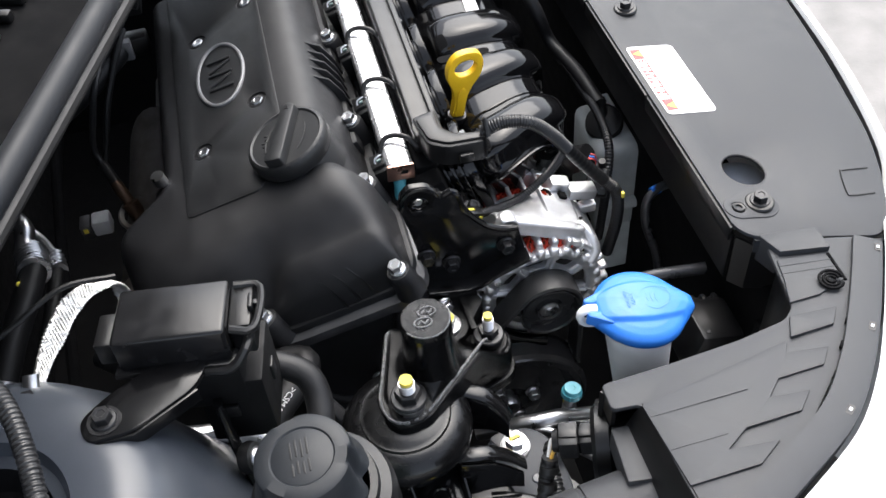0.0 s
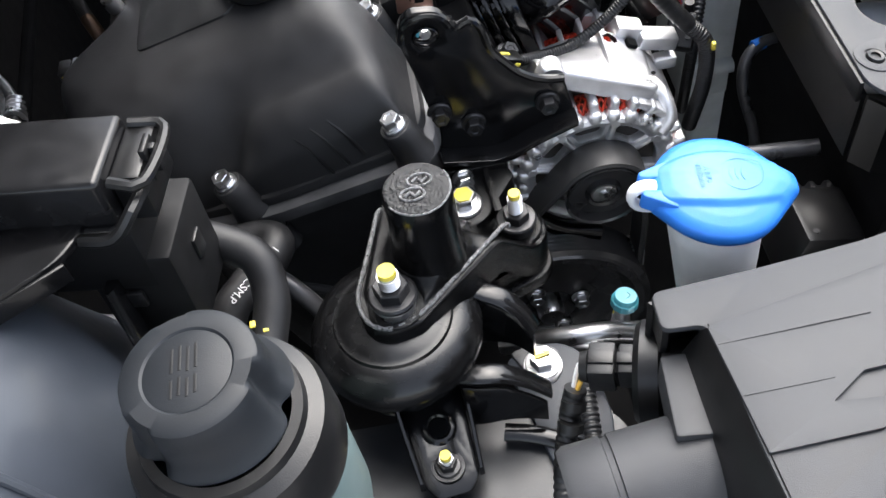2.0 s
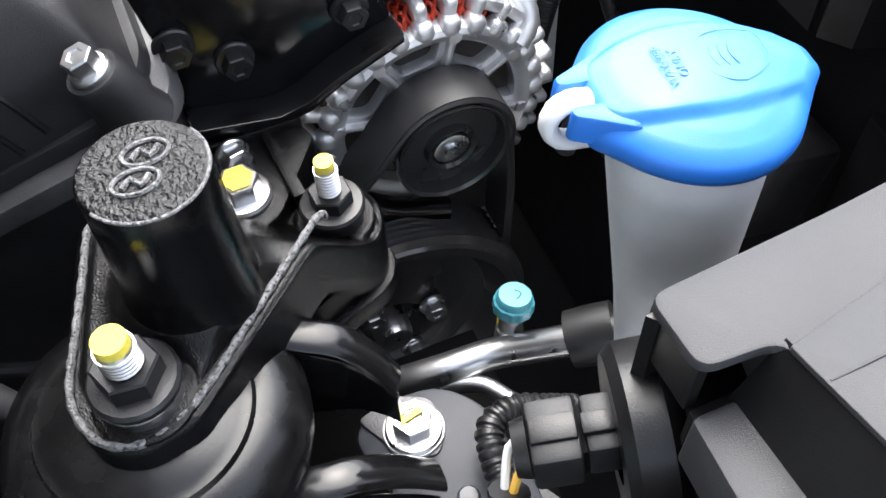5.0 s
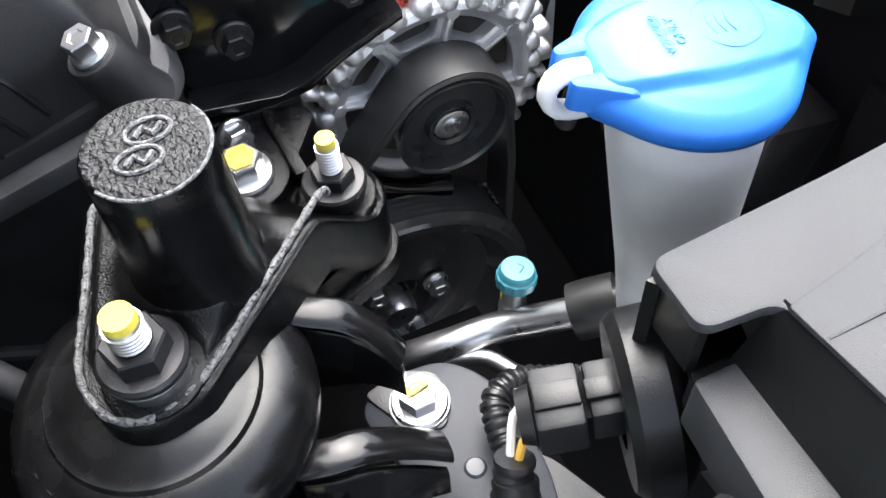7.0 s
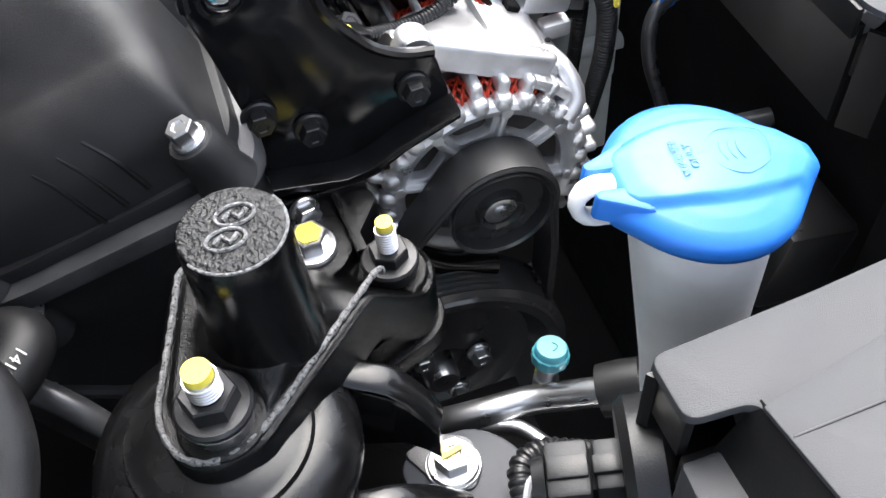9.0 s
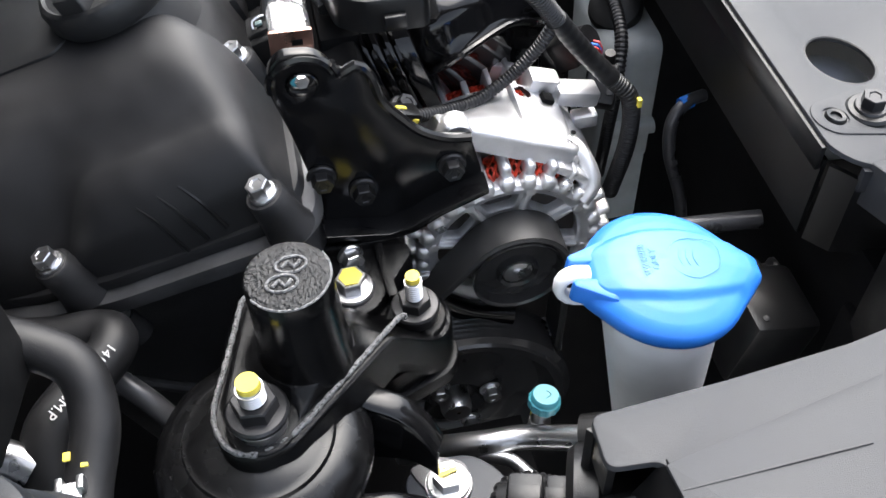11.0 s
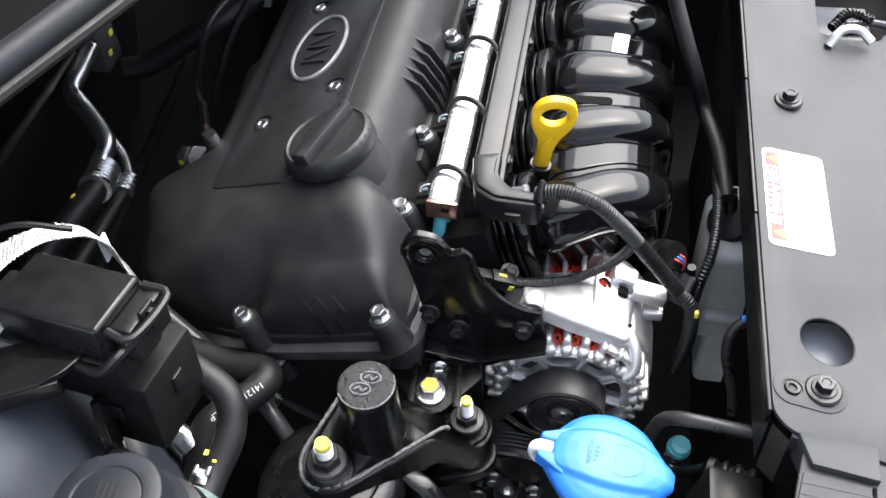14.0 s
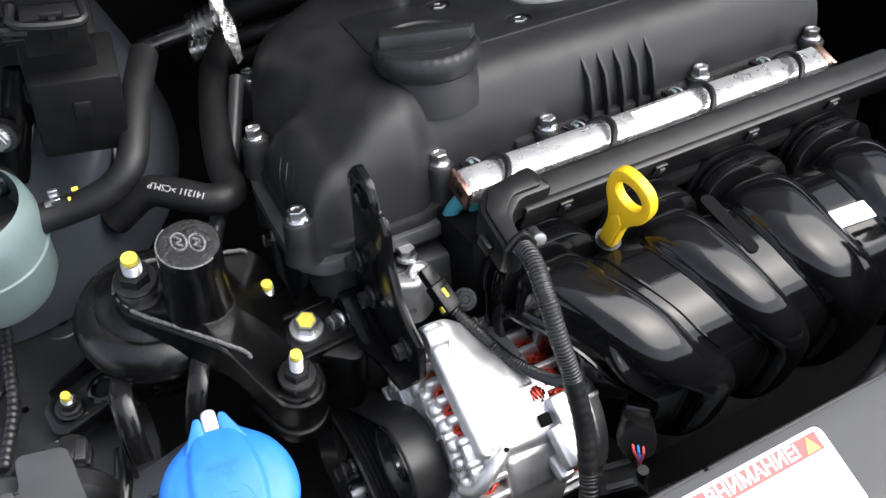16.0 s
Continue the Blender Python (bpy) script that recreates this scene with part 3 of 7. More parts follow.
def strut_tower():
    t = thing("strut_tower", (-0.27, -0.22, -0.1), "grey-blue painted steel strut tower", "strut tower")
    prof = [(0.045, 0.078), (0.052, 0.080), (0.056, 0.088), (0.075, 0.091), (0.092, 0.088), (0.105, 0.078), (0.118, 0.055), (0.132, 0.02), (0.150, -0.03), (0.170, -0.08), (0.185, -0.135)]

    def wob(a, z):
        return 1 + 0.02 * math.sin(3 * a + 0.6) * min(1, max(0, (0.085 - z) / 0.05))

    part("dome", lathe(prof, 72, Matrix.Translation((-0.268, -0.192, -0.006)), wobble=wob), BODY, t)
    part("cup", lathe([(0.045, 0.078), (0.040, 0.060), (0.020, 0.055), (0.012, 0.070), (0, 0.070)], 32, Matrix.Translation((-0.268, -0.192, -0.006))), DARK, t)
    part("seam", tube([(-0.268 + r * math.cos(-0.25), -0.192 + r * math.sin(-0.25), z - 0.0052) for r, z in prof[3:]], 0.0022, 8), BODY, t)
    part("apron", box(-0.36, -0.30, -0.06, 0.22, 0.36, 0.06, 0.01), BODY, t)
    return t


strut_tower()


def cowl():
    t = thing("cowl", (-0.3, 0.3, 0.1), "black plastic cowl with a rubber seal along its front edge", "cowl")
    run = [(-0.280 + 0.35 * 0.0 - 0.35 * 0.02, -0.22), (-0.245, -0.10), (-0.210, 0.0), (-0.140, 0.2), (-0.070, 0.4), (0.0, 0.6), (0.07, 0.8)]
    part("seal", tube([(x, y, 0.180) for x, y in run], 0.0100, 16, 0.01), COWL_SEAL, t, "smooth dark rubber bulb seal")
    part("seal_lip", tube([(x + 0.006, y, 0.168) for x, y in run], 0.0055, 10, 0.01), RUBBER, t)
    m = Matrix.Translation((-0.214, 0, 0.172)) @ Matrix.Rotation(radians(-19.3), 4, "Z")
    # deck blacker than its plastic: the shade on it is in the colour
    part("deck", box(-0.16, 0.35, -0.012, 0.30, 1.2, 0.006, 0.001, m), DARK, t)
    for k in range(24):
        part("grille_slat", box(-0.110, 0.06 + 0.024 * k, -0.004, 0.075, 0.008, 0.008, 0.0015, m), PART, t)
    return t


COWL_SEAL = material("smooth_rubber", (0.012, 0.0135, 0.0165), 0.5, bump=0.05, vary=0.1, spec=0.3)
cowl()


# ---- engine ----
def s_curve(t, p=2.2, q=1.7):
    t = max(0.0, min(1.0, t))
    return (1 - (1 - t) ** p) ** (1 / q)


def cover_front(u):
    return 0.004 + 1.0 * max(0, (-u - 0.02)) ** 2


def smin(a, b, k=0.12):
    h = max(0.0, min(1.0, 0.5 + 0.5 * (b - a) / k))
    return b * (1 - h) + a * h - k * h * (1 - h)


def smax(a, b, k=0.10):
    return -smin(-a, -b, k)


def soft_step(a, b, x):
    t = max(0.0, min(1.0, (x - a) / (b - a)))
    return t * t * (3 - 2 * t)


def cover_height(u, y, yf, ul, ur):
    lobe = soft_step(-0.152, -0.072, u)
    main = s_curve((y - yf - 0.022 * lobe) / 0.075, 2.0, 1.9) if y - yf > 0.022 * lobe else 0.0
    low = 0.585 * s_curve((y - yf) / 0.034, 2.0, 2.3) * lobe
    f = smax(main, low, 0.24) if lobe > 0 else main
    r = s_curve((ur - u) / 0.042, 2.0, 2.2)
    lft = s_curve((u - ul) / (0.055 - 0.031 * soft_step(0.065, 0.110, y)), 2.0, 2.1)
    t = max(0.0, smin(smin(f, r, 0.30), lft, 0.30))
    edge = min(1.0, (y - yf) / 0.004, (ur - u) / 0.004, (u - ul) / 0.004)
    return -0.036 + 0.0935 * min(t, 1.0) * max(0.0, edge)


def valve_cover():
    t = thing("valve_cover", eng(-0.1, 0.2, -0.04), "matt black moulded plastic engine cover with silver bolts", "engine cover")
    b = bmesh.new()
    nu, nv = 96, 140
    grid = []
    for j in range(nv + 1):
        v = (j / nv) ** 1.7
        row = []
        for i in range(nu + 1):
            s = i / nu
            s = 0.5 - 0.5 * math.cos(math.pi * s)
            yy = 0.006 + v * 0.434
            ul = -0.224 + 0.046 * soft_step(0.085, 0.150, yy)
            ur = 0.008 - 0.012 * soft_step(0.080, 0.105, yy)
            u = ul + (ur - ul) * s
            yf = cover_front(u)
            y = yf + v * (0.44 - yf)
            row.append(b.verts.new(eng(u, y, cover_height(u, y, yf, ul, ur))))
        grid.append(row)
    for p, q in zip(grid, grid[1:]):
        for k in range(nu):
            b.faces.new((p[k], p[k + 1], q[k + 1], q[k]))
    part("shell", b, COVER, t, angle=60)
    # foot that runs round the shell
    foot = [(-0.226, 0.056), (-0.150, 0.020), (-0.10, 0.008), (-0.004, 0.0015), (0.011, 0.02), (0.011, 0.085), (0.004, 0.10), (0.004, 0.44), (-0.196, 0.44), (-0.190, 0.15), (-0.226, 0.09)]
    part("foot", slab(rounded(foot, 0.010), -0.036, -0.029, [], 0.002, ENG), COVER, t)
    for u, y, h in BOSSES:
        m = ENG @ Matrix.Translation((u, y, 0))
        part("boss", lathe([(0.013, -0.036), (0.0115, -0.030), (0.0102, -0.020), (0.0100, h - 0.0095), (0.0092, h - 0.0082), (0, h - 0.0082)], 24, m), COVER, t)
        place("bolt", BOLT, t, "silver flanged hexagon bolt", ENG @ Matrix.Translation((u, y, h - 0.0082)) @ Matrix.Rotation(u * 40 + y * 17, 4, "Z"))
    # long cover plate
    out = [(-0.1445, 0.098), (-0.100, 0.094), (-0.078, 0.092), (-0.070, 0.100), (-0.066, 0.125), (-0.048, 0.150), (-0.048, 0.436), (-0.1445, 0.436)]
    screws = [(-0.0664, 0.2039), (-0.1235, 0.170), (-0.1165, 0.333), (-0.0606, 0.361)]
    plate = part("top_plate", slab(rounded(out, [0.006, 0.01, 0.006, 0.012, 0.01, 0.01, 0.004, 0.004]), 0.0445, 0.0478, [ring(u, y, 0.0092, 24) for u, y in screws], 0.0006, ENG), PLATE, t)
    for u, y in screws:
        place("screw", BOLT, t, "silver screw sunk in the plate", ENG @ Matrix.Translation((u, y, 0.0395)))
        part("screw_well", lathe([(0.0088, 0.0475), (0.0086, 0.0385), (0, 0.0385)], 20, ENG @ Matrix.Translation((u, y, 0))), PART, t)
    # oval badge, plain bars inside
    b = bmesh.new()
    pts = [(-0.0965 + 0.0235 * math.cos(a), 0.264 + 0.0455 * math.sin(a), 0.0486) for a in [2 * math.pi * k / 32 for k in range(33)]]
    tube([ENG @ Vector(p) for p in pts], 0.0019, 8, bm=b, caps=False)
    part("badge_rim", b, BADGE, plate, "satin grey oval badge rim")
    part("badge_field", slab(ring(-0.0965, 0.264, 0.0225, 40, 0.0445), 0.0479, 0.0484, m=ENG), PLATE, plate)
    for k in range(5):
        m = ENG @ Matrix.Translation((-0.0965, 0.243 + 0.0105 * k, 0.0484)) @ Matrix.Rotation(radians(24 if k % 2 else -8), 4, "Z")
        part("badge_bar", box(0, 0, 0.0008, 0.024, 0.0036, 0.0016, 0.0005, m), PLATE, plate)
    # fins on the front flank
    for k in range(5):
        y = 0.222 + 0.0135 * k
        b = bmesh.new()
        prof = [(-0.022, 0.030), (-0.0185, 0.0345), (-0.005, 0.020), (0.000, 0.000), (0.000, -0.020), (-0.012, -0.020), (-0.014, 0.006)]
        slab([(u, w) for u, w in prof], -0.0011, 0.0011, [], 0.0005, ENG @ Matrix.Translation((0, y, 0)) @ Matrix.Rotation(radians(90), 4, "X"), b)
        part("fin", b, COVER, t)
    # short front ribs, blacker than the cover to paint in their shadowed sides
    for k in range(3):
        u = -0.052 + 0.0120 * k
        line = []
        for k2 in range(6):
            y = 0.0062 + 0.0016 * k2
            uu = u - 0.0018 * k2
            line.append(eng(uu, y, cover_height(uu, y, cover_front(uu), -0.224, 0.008) - 0.0002))
        part("rib", tube(line, lambda r: 0.0012 - 0.02 * r, 6, flat=1.3), PART, t)
    for k in range(3):
        part("side_rib", box(-0.004, 0.060 + 0.005 * k, -0.012, 0.012, 0.0016, 0.03, 0.0005, ENG), COVER, t)
    part("flank_step", box(-0.010, 0.3, -0.018, 0.016, 0.28, 0.02, 0.004, ENG), COVER, t)
    part("filler_boss", lathe([(0.036, 0.024), (0.034, 0.038), (0.0315, 0.045), (0.030, 0.052), (0, 0.052)], 36, ENG @ Matrix.Translation((-0.0425, 0.118, 0))), COVER, t)
    return t


BOSSES = [(0.0, 0.0, 0.0), (-0.0043, 0.1017, 0.003), (-0.0025, 0.1851, 0.003), (-0.0009, 0.3181, 0.003), (-0.001, 0.428, 0.003), (-0.1152, 0.0129, 0.0), (-0.2058, 0.0409, 0.001), (-0.176, 0.155, 0.005), (-0.176, 0.33, 0.005)]
valve_cover()


def oil_cap():
    t = thing("oil_filler_cap", eng(-0.0425, 0.118, 0.048), "black plastic oil filler cap with a raised grip", "oil cap")
    m = ENG @ Matrix.Translation((-0.0425, 0.118, 0))

    def knurl(a, z):
        return 1 + (0.006 if int(a / (2 * math.pi) * 60) % 2 else 0) * (1 if 0.050 < z < 0.060 else 0)

    part("disc", lathe([(0, 0.0475), (0.0335, 0.0475), (0.0350, 0.050), (0.0350, 0.0595), (0.0335, 0.0625), (0.0315, 0.0635), (0.0300, 0.0622), (0, 0.0622)], 120, m, wobble=knurl), PLATE, t)
    g = m @ Matrix.Rotation(radians(-22), 4, "Z")
    part("grip", slab(rounded([(-0.0075, -0.031), (0.0075, -0.031), (0.0062, 0.029), (0.0, 0.0325), (-0.0062, 0.029)], 0.0015, 3), 0.0615, 0.0715, [], 0.0016, g), PLATE, t)
    part("grip_arrow", slab([(-0.002, 0.024), (0.002, 0.024), (0.0, 0.028)], 0.0714, 0.0719, m=g), PART, t)
    for k, s in ((-1, 1), (1, 1)):
        b = bmesh.new()
        tube([g @ Vector((k * (0.010 + 0.012 * math.cos(a) * 0.6), 0.018 * math.sin(a), 0.0626)) for a in [-0.9, -0.45, 0, 0.45, 0.9]], 0.0005, 6, bm=b)
        part("raised_mark", b, PLATE, t)
    b = bmesh.new()
    for k in range(4):
        box(-0.018 - 0.002 * (k % 2), -0.006 + 0.004 * k, 0.0626, 0.003, 0.0022, 0.0008, 0.0002, g, bm=b)
    part("raised_symbol", b, PLATE, t)
    return t


oil_cap()


def engine_block():
    t = thing("engine_block", eng(-0.1, 0.2, -0.3), "dull aluminium engine block and timing cover", "engine")
    fl = [(-0.222, 0.046), (-0.160, 0.013), (-0.10, 0.000), (-0.004, -0.0075), (0.015, 0.006), (0.015, 0.09), (0.010, 0.10), (0.010, 0.45), (-0.215, 0.45), (-0.230, 0.09)]
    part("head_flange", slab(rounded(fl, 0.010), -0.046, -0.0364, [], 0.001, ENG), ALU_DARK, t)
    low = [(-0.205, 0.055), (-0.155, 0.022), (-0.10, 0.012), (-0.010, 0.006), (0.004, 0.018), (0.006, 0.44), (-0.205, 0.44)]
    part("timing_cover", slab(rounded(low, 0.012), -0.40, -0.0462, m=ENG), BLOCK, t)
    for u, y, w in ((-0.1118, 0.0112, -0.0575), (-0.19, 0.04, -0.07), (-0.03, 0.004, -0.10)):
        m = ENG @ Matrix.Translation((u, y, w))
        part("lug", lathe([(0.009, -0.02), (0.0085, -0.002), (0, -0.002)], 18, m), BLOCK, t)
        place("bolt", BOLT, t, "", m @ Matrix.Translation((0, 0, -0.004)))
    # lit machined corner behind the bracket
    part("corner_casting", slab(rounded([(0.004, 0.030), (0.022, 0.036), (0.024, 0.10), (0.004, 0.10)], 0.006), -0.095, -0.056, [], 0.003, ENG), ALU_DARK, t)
    place("bolt", BOLT, t, "", ENG @ Matrix.Translation((0.018, 0.062, -0.052)))
    place("bolt", BOLT, t, "", axis((0.042, 0.040, -0.045), (0.6, -0.6, 0.5)))
    for u, y, w, way in ((0.012, 0.012, -0.085, (0.2, -1, 0.2)), (-0.07, 0.004, -0.13, (0, -1, 0.1)), (-0.15, 0.020, -0.12, (-0.1, -1, 0.1))):
        place("bolt", BOLT, t, "", axis(eng(u, y, w), way))
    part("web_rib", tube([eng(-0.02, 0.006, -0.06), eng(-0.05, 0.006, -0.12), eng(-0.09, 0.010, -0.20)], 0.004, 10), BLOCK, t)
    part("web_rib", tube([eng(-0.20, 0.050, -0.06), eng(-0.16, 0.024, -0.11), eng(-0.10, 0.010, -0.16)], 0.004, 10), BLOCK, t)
    part("cast_lump", slab(rounded([(0.014, 0.046), (0.032, 0.044), (0.040, 0.058), (0.030, 0.074), (0.014, 0.070)], 0.006), -0.090, -0.058, [], 0.004, ENG, seg=3), ALU, t)
    part("cast_lump", lathe([(0.008, -0.02), (0.0085, 0.0), (0.006, 0.003), (0, 0.003)], 18, axis((0.046, 0.064, -0.046), (0.4, -0.3, 0.8))), ALU, t)
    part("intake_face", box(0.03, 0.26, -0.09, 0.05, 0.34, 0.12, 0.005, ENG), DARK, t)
    return t


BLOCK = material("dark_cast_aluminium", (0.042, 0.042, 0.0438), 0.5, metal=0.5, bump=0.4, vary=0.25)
engine_block()


RAIL = material("satin_plated_steel", (0.90, 0.90, 0.91), 0.28, metal=0.9, bump=0.05, fine=400, vary=0.05)


def fuel_rail():
    t = thing("fuel_rail", (0.0275, 0.25, 0.0), "bright plated steel fuel rail with a copper-coloured end", "fuel rail")
    m = Matrix.Translation((0.0275, 0, 0.0)) @ Matrix.Rotation(radians(3), 4, "Y")
    part("bar", box(0, 0.255, 0.0, 0.0225, 0.308, 0.0155, 0.0042, m, 4), RAIL, t)
    part("end_plate", box(0, 0.0995, 0.0, 0.0235, 0.0035, 0.0165, 0.0012, m), COPPER, t, "copper-coloured end plate")
    part("end_slot", box(0.003, 0.0974, 0.001, 0.006, 0.0008, 0.0035, 0.0003, m), DARK, t)
    part("far_plate", box(0, 0.411, 0.0, 0.0235, 0.004, 0.0165, 0.0012, m), COPPER, t)
    lab = part("label", box(0.0, 0.262, 0.0079, 0.0135, 0.052, 0.0003, 0, m), WHITE, t, "white barcode label")
    for k in range(15):
        part("code_bar", box(0.001, 0.240 + 0.0025 * k, 0.0082, 0.007, 0.0006 + 0.0006 * (k * 7 % 3), 0.0002, 0, m), GREY_INK, lab)
    return t


fuel_rail()


def injector(y):
    t = thing("injector_connector", (0.012, y, 0.0), "black injector plug with a wire loop over the fuel rail", "connector", "injector plugs")
    m = ENG @ Matrix.Translation((0.0125, y, -0.008))
    part("body", box(0, 0, -0.010, 0.017, 0.024, 0.026, 0.002, m), PART, t)
    part("collar", box(0, 0.001, 0.003, 0.017, 0.016, 0.006, 0.0012, m), PART, t)
    part("clip", tube([m @ Vector(p) for p in ((-0.004, -0.003, 0.006), (-0.003, 0.0, 0.0085), (0.002, 0.002, 0.0085), (0.004, 0.004, 0.006))], 0.0008, 6), ZINC, t, "pale metal spring clip")
    part("lock", box(0.0, -0.002, 0.0072, 0.004, 0.003, 0.002, 0.0005, m), MILK_GREEN, t)
    a = m @ Vector((0.002, 0.002, 0.004))
    part("wire_loop", tube([a, a + Vector((0.004, 0.010, 0.010)), (0.028, y + 0.014, 0.0135), (0.040, y + 0.008, 0.013), (0.047, y + 0.001, 0.006)], 0.0024, 10), RUBBER, t)
    part("spray_guard", box(0.004, 0.004, -0.024, 0.016, 0.03, 0.016, 0.003, m), TEAL_DARK, t, "teal plastic injector seat")
    return t


for y in (0.118, 0.200, 0.284, 0.366):
    injector(y)


def rail_mount():
    t = thing("rail_mount", (0.03, 0.09, -0.02), "teal plastic rail foot at the end of the fuel rail", "bracket")
    part("foot", tube([(0.026, 0.106, -0.010), (0.025, 0.099, -0.020), (0.024, 0.096, -0.030)], 0.0052, 12), TEAL, t)


rail_mount()


def wiring_channel():
    t = thing("wiring_channel", (0.057, 0.25, 0.01), "black plastic wiring channel beside the fuel rail", "wiring channel")
    m = Matrix.Translation((0.0575, 0, 0.008)) @ Matrix.Rotation(radians(8), 4, "Y")
    part("trough", box(0, 0.285, -0.003, 0.024, 0.33, 0.018, 0.0035, m, 3), PART, t)
    part("lid_edge", box(0.010, 0.285, -0.002, 0.0055, 0.33, 0.022, 0.0012, m), PART, t)
    for y in (0.150, 0.224, 0.303, 0.378):
        part("latch", box(0.0135, y, -0.0005, 0.003, 0.010, 0.010, 0.0012, m), PART, t)
        part("latch_hook", box(0.0155, y, 0.001, 0.0022, 0.0045, 0.004, 0.0008, m), TRIM, t)
    # wide mouth where the loom leaves
    part("mouth", slab(rounded([(0.046, 0.135), (0.052, 0.098), (0.066, 0.088), (0.100, 0.086), (0.103, 0.099), (0.078, 0.104), (0.068, 0.116), (0.068, 0.140)], 0.005), 0.006, 0.026, [], 0.003), PART, t)
    part("mouth_lid", slab(rounded([(0.049, 0.130), (0.054, 0.101), (0.068, 0.091), (0.098, 0.089), (0.100, 0.096), (0.076, 0.100), (0.065, 0.112), (0.065, 0.133)], 0.004), 0.026, 0.0285, [], 0.001), PART, t)
    part("latch", box(0.082, 0.0845, 0.014, 0.012, 0.004, 0.008, 0.001), PART, t)
    part("stud", lathe([(0.003, 0), (0.003, 0.008), (0.0045, 0.009), (0.0045, 0.012), (0, 0.013)], 14, axis((0.078, 0.122, 0.004), (0.8, -0.2, 0.3))), ZINC, t)
    part("tie", tube([(0.101, 0.0855, 0.030), (0.101, 0.094, 0.041), (0.103, 0.102, 0.030)], 0.0022, 8), PART, t)
    part("block", box(0.057, 0.24, -0.016, 0.030, 0.26, 0.012, 0.003), DARK, t)
    return t


wiring_channel()


def looms():
    main = [(0.098, 0.0945, 0.029), (0.116, 0.0915, 0.0365), (0.138, 0.087, 0.0335), (0.157, 0.088, 0.014), (0.1715, 0.092, -0.0080), (0.190, 0.094, -0.035), (0.207, 0.090, -0.055), (0.219, 0.0855, -0.071), (0.222, 0.088, -0.11), (0.218, 0.095, -0.16)]
    t = thing("wiring_loom", (0.16, 0.07, 0.02), "black corrugated wiring loom arching over the alternator", "wiring loom")
    part("conduit", tube(main, 0.0055, 12, ribs=0.0005, pitch=0.0022), LOOM, t)
    part("tape", tube(main[4:7], 0.0060, 12, ribs=0.0003, pitch=0.006), RUBBER, t)
    part("band", box(0.2225, 0.0805, -0.0690, 0.0030, 0.0040, 0.0060, 0.0008), MARK, t, "yellow paint spot")
    br = [(0.1715, 0.092, -0.0080), (0.161, 0.093, -0.027), (0.145, 0.091, -0.0415), (0.125, 0.085, -0.0490), (0.105, 0.077, -0.0455), (0.086, 0.066, -0.0365)]
    t = thing("sensor_lead", (0.12, 0.07, -0.03), "black taped lead running to the sensor plug", "wiring loom")
    part("conduit", tube(br, 0.0036, 12, ribs=0.0005, pitch=0.0022), LOOM, t)
    m = axis((0.086, 0.066, -0.0365), (-1, -0.28, 0.55))
    part("plug", box(0, 0, 0.010, 0.012, 0.010, 0.020, 0.0015, m), PART, t)
    part("plug_nose", box(0, 0, 0.026, 0.009, 0.008, 0.012, 0.001, m), PART, t)
    part("lock_tab", box(0, 0.0052, 0.012, 0.0026, 0.0012, 0.0065, 0.0004, m), MARK, t, "yellow lock tab")
    part("lock_tab", box(0.0062, 0.0, 0.004, 0.001, 0.005, 0.004, 0.0004, m), MARK, t)
    place("bolt", BOLT_DARK, t, "", axis((0.080, 0.078, -0.040), (0.5, -0.3, 0.8)))
    t = thing("alternator_plug", (0.2, 0.11, -0.07), "black plug with coloured wires behind the alternator", "connector")
    m = axis((0.1950, 0.1360, -0.0670), (0.6, -0.5, 0.6))
    part("shell", box(0, 0, 0, 0.019, 0.020, 0.016, 0.002, m), PART, t)
    for k in range(3):
        part("seal", lathe([(0.0022, 0), (0.0022, 0.0010), (0, 0.0012)], 12, m @ Matrix.Translation((-0.006 + 0.005 * k, 0.006, 0.009))), RED, t)
    part("collar", box(0, 0, -0.012, 0.016, 0.026, 0.010, 0.002, m), PART, t)
    part("rear", lathe([(0.012, 0.0), (0.011, 0.010), (0, 0.010)], 20, m @ Matrix.Translation((0, 0, 0.008))), PART, t)
    for k, c in enumerate((RED, BLUE, RED)):
        part("wire", tube([m @ Vector((-0.003 + 0.003 * k, 0, 0.014)), m @ Vector((-0.002 + 0.003 * k, -0.004, 0.0205)), m @ Vector((0.004, -0.012, 0.017)), m @ Vector((0.006, -0.020, 0.006))], 0.0009, 8), c, t)
    part("lead", tube([m @ Vector((0.006, -0.014, 0.022)), m @ Vector((0.008, -0.03, 0.008)), m @ Vector((0.004, -0.045, -0.02))], 0.0035, 10), RUBBER, t)
    t = thing("sensor_plug", (0.225, 0.10, -0.10), "black square plug on the loom by the radiator", "connector")
    m = axis((0.2129, 0.1187, -0.0860), (0.3, 0.6, 0.5))
    part("shell", box(0, 0, 0, 0.020, 0.018, 0.026, 0.002, m), PART, t)
    for k in (-1, 1):
        part("ridge", box(0.0065 * k, 0.0095, 0.002, 0.004, 0.002, 0.018, 0.0005, m), TRIM, t)
    t = thing("radiator_loom", (0.24, 0.2, -0.08), "thin black loom beside the radiator", "wiring loom")
    part("conduit", tube([(0.232, 0.150, -0.20), (0.228, 0.134, -0.140), (0.228, 0.130, -0.100), (0.236, 0.15, -0.075), (0.241, 0.19, -0.07), (0.242, 0.24, -0.075), (0.243, 0.32, -0.09)], 0.0042, 10, ribs=0.0007, pitch=0.003), LOOM, t)


LOOM = material("ribbed_conduit", (0.0132, 0.0132, 0.0144), 0.38, bump=0.15, vary=0.2)
looms()


